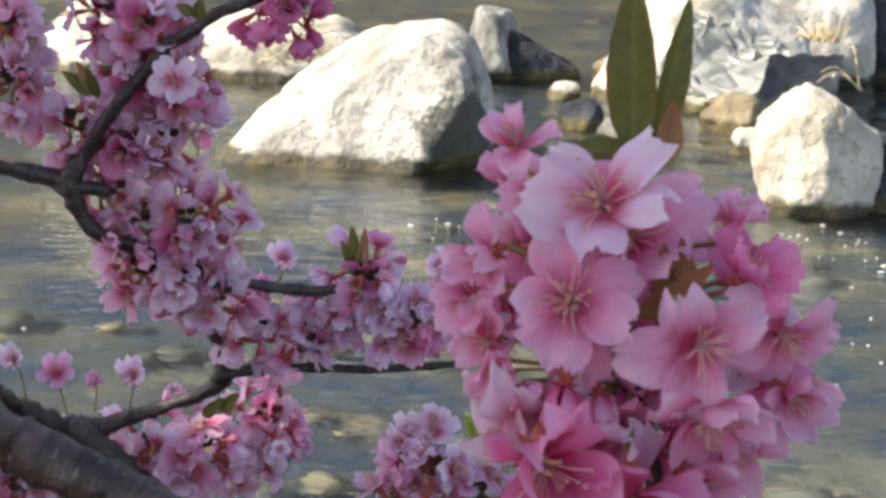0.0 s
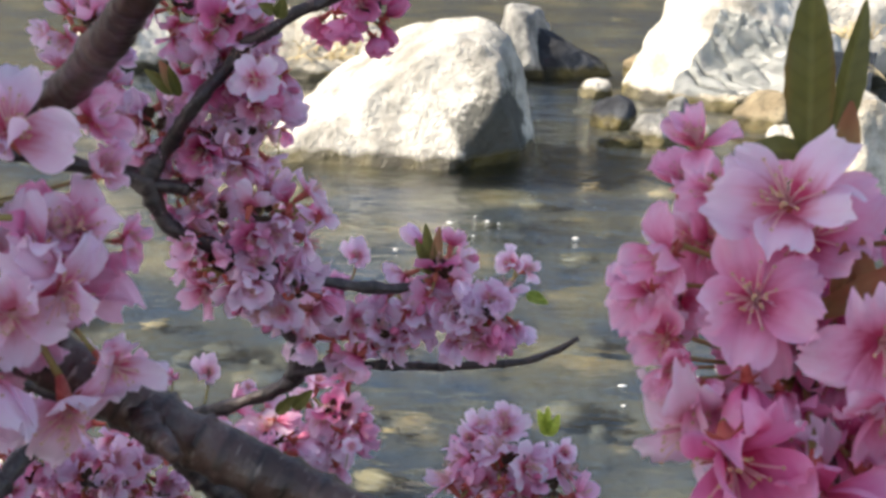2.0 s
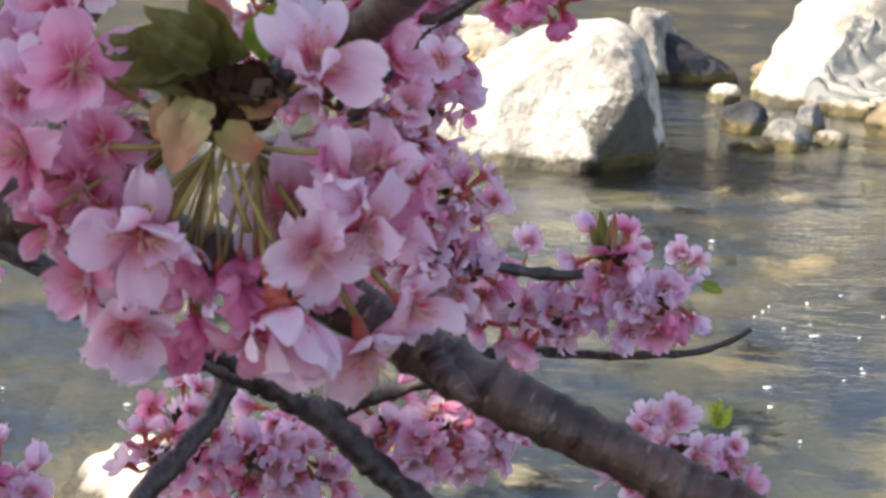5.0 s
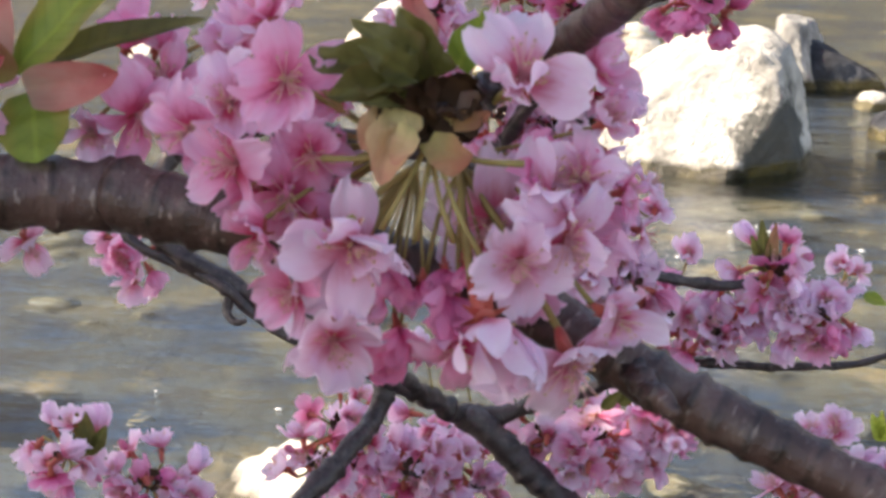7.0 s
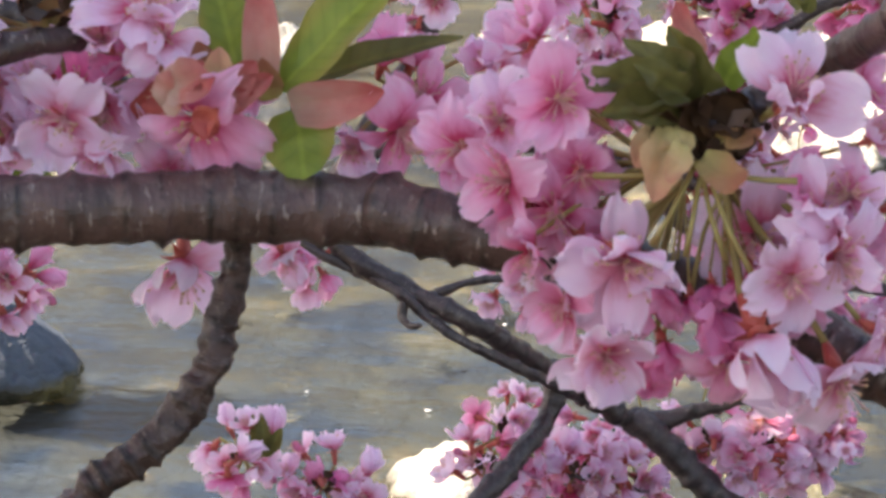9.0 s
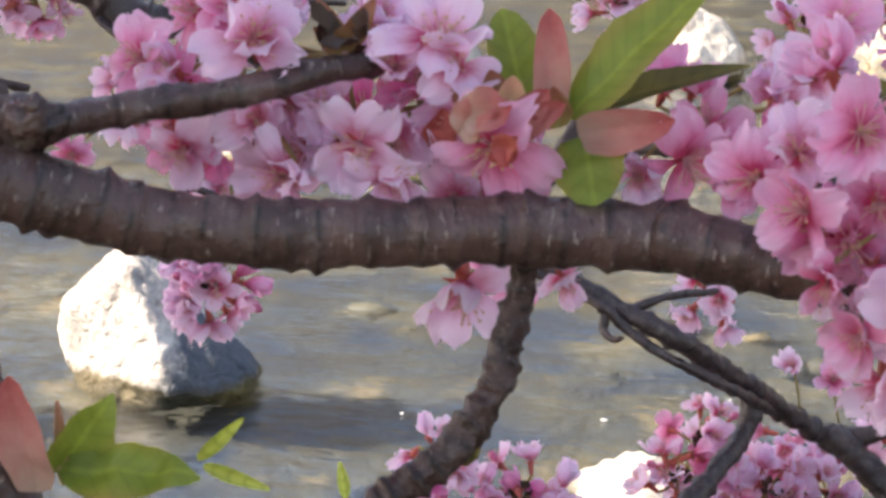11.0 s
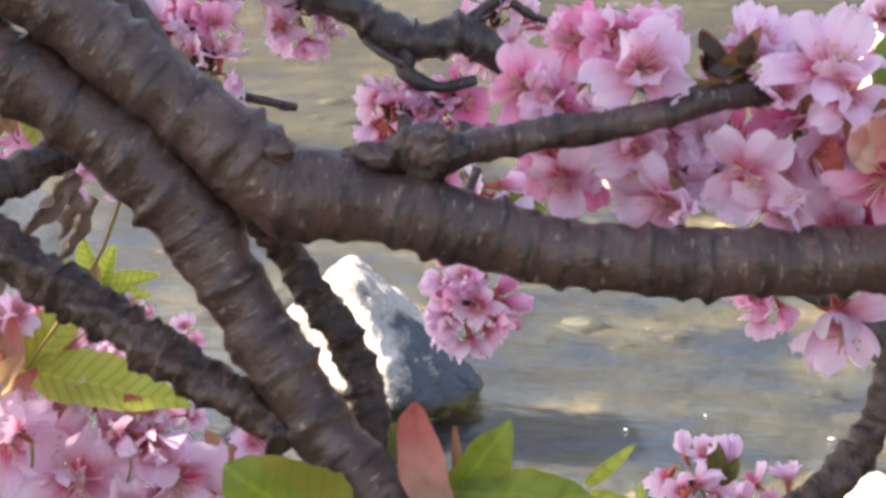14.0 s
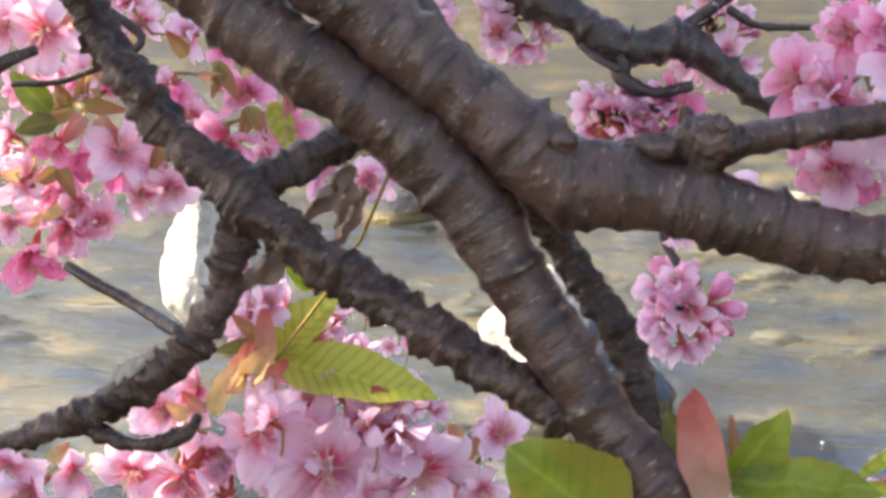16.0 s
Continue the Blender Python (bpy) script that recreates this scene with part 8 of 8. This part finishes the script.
part("twig", limb([(-0.8601, 1.0898, 0.5232, 0.00306), (-0.8147, 1.0929, 0.5127, 0.00266), (-0.7716, 1.1031, 0.5032, 0.00265)], seed=34, step=0.003, rings=0.30, knobs=0.30, pitch=0.016, grain=70.0), BARK_TWIG, tree)
part("twig", limb([(-0.6119, 1.0139, 0.5122, 0.00406), (-0.6180, 1.0048, 0.4826, 0.00339), (-0.6153, 1.0015, 0.4644, 0.00305), (-0.6025, 1.0057, 0.4625, 0.00169)], seed=35, step=0.003, rings=0.30, knobs=0.30, pitch=0.016, grain=70.0), BARK_TWIG, tree)
part("twig", limb([(-0.5878, 0.9716, 0.4930, 0.00259), (-0.5929, 0.9658, 0.4741, 0.00227), (-0.5769, 0.9684, 0.4661, 0.00162)], seed=36, step=0.003, rings=0.30, knobs=0.30, pitch=0.016, grain=70.0), BARK_TWIG, tree)
blossoms(tree, (-0.1859, 1.2938, 0.5368), 0.0268, 15, 140, kinds='ppppm', closed=0.28, buds=2, size=1.02)
blossoms(tree, (-0.2162, 1.2912, 0.5445), 0.0191, 8, 141, kinds='ppppm', closed=0.28, buds=0, size=1.02)
blossoms(tree, (-0.2806, 1.2854, 0.5334), 0.0229, 10, 142, kinds='ppppm', closed=0.28, buds=2)
blossoms(tree, (-0.2768, 1.2886, 0.4946), 0.0250, 13, 143, kinds='ppppm', closed=0.28, buds=2, size=1.03)
blossoms(tree, (-0.1717, 1.2968, 0.4981), 0.0290, 15, 144, kinds='ppppm', closed=0.28, buds=2, size=1.03)
blossoms(tree, (-0.1947, 1.2953, 0.4981), 0.0232, 10, 145, kinds='ppppm', closed=0.28, buds=2, size=1.03)
blossoms(tree, (-0.1764, 1.2986, 0.4606), 0.0253, 13, 146, kinds='ppppm', closed=0.28, buds=2, size=1.04)
blossoms(tree, (-0.2038, 1.2973, 0.4508), 0.0195, 8, 147, kinds='ppppm', closed=0.28, buds=0, size=1.04)
blossoms(tree, (-0.2380, 1.2938, 0.4648), 0.0194, 8, 148, kinds='ppppm', closed=0.28, buds=0, size=1.04)
blossoms(tree, (-0.2121, 1.2964, 0.4212), 0.0216, 8, 149, kinds='ppppm', closed=0.28, buds=0, size=1.05)
blossoms(tree, (-0.1972, 1.2987, 0.3989), 0.0236, 10, 150, kinds='ppppm', closed=0.28, buds=2, size=1.05)
blossoms(tree, (-0.1659, 1.3007, 0.3987), 0.0276, 11, 151, kinds='ppppm', closed=0.28, buds=2, size=1.06)
blossoms(tree, (-0.1383, 1.3019, 0.4048), 0.0217, 6, 152, kinds='ppppm', closed=0.28, buds=0, size=1.05)
blossoms(tree, (-0.1942, 1.3006, 0.3641), 0.0219, 10, 153, kinds='ppppm', closed=0.28, buds=2, size=1.06)
blossoms(tree, (-0.1627, 1.3028, 0.3619), 0.0238, 11, 154, kinds='ppppm', closed=0.28, buds=2, size=1.06)
blossoms(tree, (-0.1433, 1.3047, 0.3452), 0.0239, 10, 155, kinds='ppppm', closed=0.28, buds=2, size=1.07)
blossoms(tree, (-0.1216, 1.3517, 0.3142), 0.0248, 11, 156, kinds='ppppm', closed=0.28, buds=2, size=1.07)
blossoms(tree, (-0.0886, 1.3535, 0.3033), 0.0229, 10, 157, kinds='ppppm', closed=0.28, buds=2, size=1.07)
blossoms(tree, (-0.0637, 1.3535, 0.3207), 0.0207, 7, 158, kinds='ppppm', closed=0.28, buds=0, size=1.07)
blossoms(tree, (-0.0452, 1.3527, 0.3508), 0.0247, 11, 159, kinds='ppppm', closed=0.28, buds=2, size=1.06)
blossoms(tree, (-0.0266, 1.3544, 0.3209), 0.0207, 8, 160, kinds='ppppm', closed=0.28, buds=0, size=1.07)
blossoms(tree, (-0.0059, 1.3546, 0.3210), 0.0248, 11, 161, kinds='ppppm', closed=0.28, buds=2, size=1.07)
blossoms(tree, (-0.0952, 1.3422, 0.5399), 0.0218, 11, 162, kinds='dmd', closed=0.75, buds=2, size=1.02)
blossoms(tree, (-0.1149, 1.3412, 0.5457), 0.0158, 6, 163, kinds='dmd', closed=0.75, buds=0)
blossoms(tree, (-0.1741, 1.4069, 0.1979), 0.0328, 15, 164, kinds='ppppm', closed=0.28, buds=2, size=1.09)
blossoms(tree, (-0.1277, 1.4561, 0.2098), 0.0293, 11, 165, kinds='ppppm', closed=0.28, buds=2, size=1.08)
blossoms(tree, (-0.2088, 1.4044, 0.2028), 0.0262, 10, 166, kinds='ppppm', closed=0.28, buds=2, size=1.09)
blossoms(tree, (-0.1462, 1.4563, 0.1765), 0.0249, 8, 167, kinds='ppppm', closed=0.28, buds=0, size=1.09)
blossoms(tree, (0.0080, 1.3593, 0.2023), 0.0318, 15, 168, kinds='ppppm', closed=0.28, buds=2, size=1.09)
blossoms(tree, (-0.0130, 1.3593, 0.1931), 0.0212, 7, 169, kinds='ppppm', closed=0.28, buds=0, size=1.09)
blossoms(tree, (0.0378, 1.3599, 0.1846), 0.0276, 11, 170, kinds='ppppm', closed=0.28, buds=2, size=1.09)
blossoms(tree, (-0.3094, 1.3962, 0.1675), 0.0262, 8, 171, kinds='ppppm', closed=0.28, buds=0, size=1.09)
blossoms(tree, (-0.2836, 1.3997, 0.1713), 0.0219, 6, 172, kinds='ppppm', closed=0.28, buds=0, size=1.09)
far_flower(tree, (-0.1008, 1.3595, 0.3604), (0.1122, -0.7671, 0.6317), 0.94, (-0.1061, 1.3691, 0.3411), "pale", "cup", frng)
far_flower(tree, (0.0120, 1.4500, 0.3370), (-0.3989, -0.7561, 0.5234), 0.95, (0.0085, 1.4650, 0.3130), "pale", "cup", frng)
far_flower(tree, (0.0230, 1.4520, 0.3320), (0.6989, -0.5561, 0.4234), 0.85, (0.0085, 1.4650, 0.3130), "pale", "open", frng)
stem = bmesh.new()
tube(stem, [(0.0060, 1.3900, 0.2990, 0.0022), (0.0072, 1.4300, 0.3060, 0.0020), (0.0085, 1.4650, 0.3130, 0.0018)], 6, 0, 6)
part("twig", stem, BARK_TWIG, tree)
far_flower(tree, (-0.2818, 1.2875, 0.3000), (-0.1467, -0.7145, 0.6840), 0.85, (-0.2768, 1.2985, 0.2666), "pale", "cup", frng)
far_flower(tree, (-0.2531, 1.2907, 0.2911), (0.0213, -0.6219, 0.7828), 0.97, (-0.2492, 1.3014, 0.2576), "mid", "open", frng)
far_flower(tree, (-0.2002, 1.2951, 0.2886), (0.1080, -0.7166, 0.6891), 0.91, (-0.2050, 1.3047, 0.2635), "pale", "cup", frng)
far_flower(tree, (0.0093, 1.3669, 0.2386), (0.0220, -0.6707, 0.7414), 0.90, (0.0115, 1.3768, 0.2051), "pale", "open", frng)
far_flower(tree, (-0.1558, 1.2226, 0.5094), (0.1232, -0.9676, 0.2205), 1.08, (-0.1614, 1.2324, 0.4932), "pale", "open", frng)
far_flower(tree, (-0.1048, 1.3650, 0.2144), (0.2195, -0.9513, 0.2164), 0.51, (-0.1103, 1.3742, 0.1932), "pale", "open", frng)
far_flower(tree, (0.0540, 1.3678, 0.2132), (0.2992, -0.8295, 0.4715), 0.77, (0.0330, 1.3771, 0.1963), "pale", "cup", frng)
far_flower(tree, (-0.0158, 1.3672, 0.2215), (-0.3149, -0.7345, 0.6011), 0.77, (0.0030, 1.3769, 0.2005), "pale", "cup", frng)
far_flower(tree, (-0.2265, 1.2933, 0.2856), (0.0232, -0.7721, 0.6350), 0.55, (-0.2292, 1.3030, 0.2594), "mid", "cup", frng)
far_flower(tree, (-0.1360, 1.3563, 0.3975), (0.6431, -0.7471, 0.1679), 0.62, (-0.1417, 1.3657, 0.3785), "deep", "shut", frng)
far_flower(tree, (-0.1376, 1.2257, 0.4752), (0.4107, -0.8646, -0.2893), 0.67, (-0.1430, 1.2355, 0.4585), "deep", "shut", frng)
far_flower(tree, (-0.0085, 1.3633, 0.3273), (0.1222, -0.9849, 0.1229), 1.14, (-0.0129, 1.3730, 0.3075), "mid", "open", frng)
far_flower(tree, (-0.1310, 1.3600, 0.3183), (0.0226, -0.9994, 0.0270), 1.20, (-0.1366, 1.3693, 0.2984), "pale", "open", frng)
far_flower(tree, (-0.1730, 1.2974, 0.2788), (0.1122, -0.7671, 0.6317), 0.49, (-0.1727, 1.3066, 0.2696), "pale", "cup", frng)
leaf(tree, (-0.0466, 1.3436, 0.3531), (-0.0493, 1.3328, 0.3908), (0.1230, -0.9408, 0.3159), 0.0090, LEAF_BRONZE, name="leaf")
leaf(tree, (-0.0446, 1.3437, 0.3531), (-0.0400, 1.3331, 0.3887), (0.1230, -0.9408, 0.3159), 0.0082, BRACT, name="leaf")
leaf(tree, (-0.0466, 1.3436, 0.3531), (-0.0560, 1.3331, 0.3803), (0.1230, -0.9408, 0.3159), 0.0073, LEAF_BRONZE, name="leaf")
leaf(tree, (0.0413, 1.3494, 0.2325), (0.0349, 1.3397, 0.2530), (0.1230, -0.9408, 0.3159), 0.0083, LEAF_FRESH, name="leaf")
leaf(tree, (0.0413, 1.3494, 0.2325), (0.0486, 1.3398, 0.2497), (0.1230, -0.9408, 0.3159), 0.0083, LEAF_FRESH, name="leaf")
leaf(tree, (0.0392, 1.3493, 0.2347), (0.0410, 1.3397, 0.2552), (0.1230, -0.9408, 0.3159), 0.0066, LEAF_FRESH, name="leaf")
leaf(tree, (-0.2098, 1.2289, 0.4981), (-0.2253, 1.2176, 0.5143), (0.1230, -0.9408, 0.3159), 0.0087, LEAF_BRONZE, name="leaf")
leaf(tree, (-0.2080, 1.2290, 0.4982), (-0.2162, 1.2180, 0.5197), (0.1230, -0.9408, 0.3159), 0.0080, BRACT, name="leaf")
leaf(tree, (-0.2063, 1.2293, 0.4963), (-0.2109, 1.2186, 0.5161), (0.1230, -0.9408, 0.3159), 0.0066, LEAF_BRONZE, name="leaf")
leaf(tree, (0.0229, 1.3450, 0.3408), (0.0374, 1.3361, 0.3369), (0.1230, -0.9408, 0.3159), 0.0082, LEAF, name="leaf")
leaf(tree, (-0.1413, 1.2301, 0.5478), (-0.1378, 1.2203, 0.5614), (0.1230, -0.9408, 0.3159), 0.0087, LEAF_BRONZE, name="leaf")
leaf(tree, (-0.1448, 1.2297, 0.5515), (-0.1522, 1.2198, 0.5578), (0.1230, -0.9408, 0.3159), 0.0072, LEAF_BRONZE, name="leaf")
leaf(tree, (-0.1716, 1.3358, 0.4075), (-0.1503, 1.3284, 0.4010), (0.1230, -0.9408, 0.3159), 0.0105, BRACT, name="leaf")
leaf(tree, (-0.1799, 1.3357, 0.3993), (-0.1708, 1.3282, 0.3804), (0.1230, -0.9408, 0.3159), 0.0097, BRACT, name="leaf")
leaf(tree, (-0.1461, 1.3442, 0.2493), (-0.1322, 1.3355, 0.2652), (0.1230, -0.9408, 0.3159), 0.0092, LEAF_BRONZE, name="leaf")
leaf(tree, (-0.1585, 1.3437, 0.2450), (-0.1445, 1.3351, 0.2609), (0.1230, -0.9408, 0.3159), 0.0083, LEAF_BRONZE, name="leaf")
blossoms(tree, (-0.3548, 1.3944, 0.1755), 0.0350, 15, 173, kinds='ppppm', closed=0.25, buds=2, size=1.03)
blossoms(tree, (-0.3257, 1.4643, 0.1324), 0.0368, 15, 174, kinds='ppppm', closed=0.25, buds=2, size=1.08)
blossoms(tree, (-0.2900, 1.4705, 0.1570), 0.0320, 11, 175, kinds='ppppm', closed=0.25, buds=2, size=1.08)
blossoms(tree, (-0.2718, 1.4743, 0.1329), 0.0276, 8, 176, kinds='ppppm', closed=0.25, buds=0, size=1.08)
blossoms(tree, (-0.4664, 1.2361, 0.2035), 0.0276, 13, 177, kinds='ppppm', closed=0.25, buds=2)
blossoms(tree, (-0.4386, 1.2376, 0.1963), 0.0197, 6, 178, kinds='ppppm', closed=0.25, buds=0)
blossoms(tree, (-0.3081, 1.4667, 0.1760), 0.0228, 7, 179, kinds='ppppm', closed=0.25, buds=0, size=1.08)
blossoms(tree, (-0.1546, 1.4902, 0.1701), 0.0275, 11, 180, kinds='ppppm', closed=0.25, buds=2, size=1.08)
blossoms(tree, (-0.1276, 1.4931, 0.1808), 0.0229, 8, 181, kinds='ppppm', closed=0.25, buds=0, size=1.08)
blossoms(tree, (-0.1814, 1.4870, 0.1548), 0.0229, 7, 182, kinds='ppppm', closed=0.25, buds=0, size=1.08)
blossoms(tree, (-0.4814, 1.2696, 0.3572), 0.0197, 5, 183, kinds='ppppm', closed=0.25, buds=0)
blossoms(tree, (-0.4976, 1.2703, 0.3684), 0.0158, 5, 184, kinds='ppppm', closed=0.25, buds=0)
blossoms(tree, (-0.6661, 1.1555, 0.3636), 0.0300, 19, 185, kinds='ppppm', closed=0.45, buds=3)
blossoms(tree, (-0.3584, 1.3637, 0.2084), 0.0321, 13, 186, kinds='ppppm', closed=0.2, buds=2)
blossoms(tree, (-0.3692, 1.3343, 0.1909), 0.0253, 8, 187, kinds='ppppm', closed=0.2, buds=2)
blossoms(tree, (-0.8545, 1.1201, 0.5509), 0.0272, 13, 188, kinds='ppmd', closed=0.2, buds=2)
blossoms(tree, (-0.8351, 1.0996, 0.5266), 0.0230, 10, 189, kinds='ppppm', closed=0.2, buds=2)
blossoms(tree, (-0.8801, 1.1109, 0.5513), 0.0272, 10, 190, kinds='ppppm', closed=0.2, buds=2)
blossoms(tree, (-0.7895, 1.1466, 0.5632), 0.0233, 11, 191, kinds='ppppm', closed=0.2, buds=2)
blossoms(tree, (-0.7193, 1.1554, 0.4920), 0.0253, 13, 192, kinds='ppppm', closed=0.2, buds=2)
blossoms(tree, (-0.6866, 1.1680, 0.4953), 0.0233, 10, 193, kinds='pmd', closed=0.2, buds=2)
blossoms(tree, (-0.6682, 1.2084, 0.5460), 0.0276, 11, 194, kinds='ppppm', closed=0.2, buds=2)
blossoms(tree, (-0.5146, 1.2016, 0.2324), 0.0239, 11, 195, kinds='ppppm', closed=0.2, buds=2)
blossoms(tree, (-0.3392, 1.2940, 0.3450), 0.0199, 6, 196, kinds='pp', closed=0.2, buds=2)
blossoms(tree, (-0.6002, 1.0181, 0.4656), 0.0137, 5, 197, kinds='pp', closed=0.2, buds=2)
blossoms(tree, (-0.4047, 1.2614, 0.5500), 0.0230, 8, 198, kinds='ppppm', closed=0.2, buds=2)
leaf(tree, (-0.8749, 1.0041, 0.3910), (-0.8779, 0.9943, 0.4263), (0.1578, -0.8203, 0.5498), 0.0150, LEAF_FRESH, name="leaf", fold=0.60, droop=0.25, blunt=0.70)
leaf(tree, (-0.8742, 1.0044, 0.3910), (-0.8578, 1.0021, 0.4219), (0.5647, -0.6253, 0.5387), 0.0120, LEAF_FRESH, name="leaf", fold=0.60, droop=0.25, blunt=0.70)
leaf(tree, (-0.8735, 1.0047, 0.3910), (-0.8313, 1.0095, 0.4046), (0.3308, -0.7602, 0.5592), 0.0125, LEAF_FRESH, name="leaf", fold=0.60, droop=0.25, blunt=0.70)
leaf(tree, (-0.8728, 1.0047, 0.3899), (-0.8345, 1.0049, 0.3909), (0.3308, -0.7602, 0.5592), 0.0105, LEAF_FRESH, name="leaf", fold=0.60, droop=0.25, blunt=0.70)
leaf(tree, (-0.8770, 1.0032, 0.3911), (-0.8866, 0.9874, 0.4130), (0.3308, -0.7602, 0.5592), 0.0120, LEAF, name="leaf", fold=0.60, droop=0.25, blunt=0.70)
leaf(tree, (-0.8742, 1.0042, 0.3903), (-0.8679, 0.9948, 0.4097), (0.3308, -0.7602, 0.5592), 0.0085, BRACT_AMBER, name="leaf", fold=0.60, droop=0.25, blunt=0.70)
part("twig", limb([(-0.8742, 1.0044, 0.3910, 0.0020), (-0.8735, 1.0110, 0.3730, 0.0024), (-0.8742, 1.0178, 0.3533, 0.0028)], seed=31, step=0.003, rings=0.30, knobs=0.30, pitch=0.016, grain=70.0), BARK_TWIG, tree)
far_flower(tree, (-0.8479, 1.0027, 0.3827), (0.3916, -0.6766, 0.6236), 0.62, (-0.8606, 1.0144, 0.3613), "pale", "open", frng)
far_flower(tree, (-0.8361, 1.0061, 0.3751), (0.3916, -0.6766, 0.6236), 0.50, (-0.8486, 1.0179, 0.3536), "mid", "shut", frng)
far_flower(tree, (-0.8143, 1.0137, 0.3674), (0.3916, -0.6766, 0.6236), 0.66, (-0.8265, 1.0256, 0.3458), "pale", "cup", frng)
far_flower(tree, (-0.8203, 1.0084, 0.3558), (0.3916, -0.6766, 0.6236), 0.50, (-0.8326, 1.0202, 0.3340), "pale", "open", frng)
far_flower(tree, (-0.8075, 1.0145, 0.3581), (0.3916, -0.6766, 0.6236), 0.50, (-0.8196, 1.0264, 0.3364), "mid", "open", frng)
leaf(tree, (-0.8601, 1.0898, 0.5232), (-0.8636, 1.0845, 0.5523), (0.4252, -0.8798, 0.2125), 0.0153, LEAF_FRESH, name="leaf")
leaf(tree, (-0.8479, 1.0889, 0.5006), (-0.8242, 1.0847, 0.4925), (0.4252, -0.8798, 0.2125), 0.0092, LEAF_FRESH, name="leaf")
leaf(tree, (-0.5936, 1.0197, 0.4621), (-0.5642, 1.0195, 0.4620), (0.3904, -0.7838, 0.4830), 0.0136, LEAF, name="leaf")
leaf(tree, (-0.5036, 1.2064, 0.2361), (-0.5062, 1.2008, 0.2626), (0.4252, -0.8798, 0.2125), 0.0087, LEAF_BRONZE, name="leaf")
leaf(tree, (-0.5015, 1.2063, 0.2322), (-0.4904, 1.2029, 0.2469), (0.4252, -0.8798, 0.2125), 0.0087, LEAF_BRONZE, name="leaf")
leaf(tree, (-0.4984, 1.2044, 0.2357), (-0.5003, 1.1999, 0.2636), (0.2845, -0.9334, 0.2189), 0.0094, LEAF_BRONZE, name="leaf")
leaf(tree, (-0.4965, 1.2048, 0.2357), (-0.4865, 1.2005, 0.2542), (0.2845, -0.9334, 0.2189), 0.0094, LEAF_BRONZE, name="leaf")
leaf(tree, (-0.4276, 0.7734, 0.3659), (-0.4311, 0.7763, 0.3827), (0.5244, -0.8253, 0.2095), 0.0048, LEAF_FRESH, name="leaf")
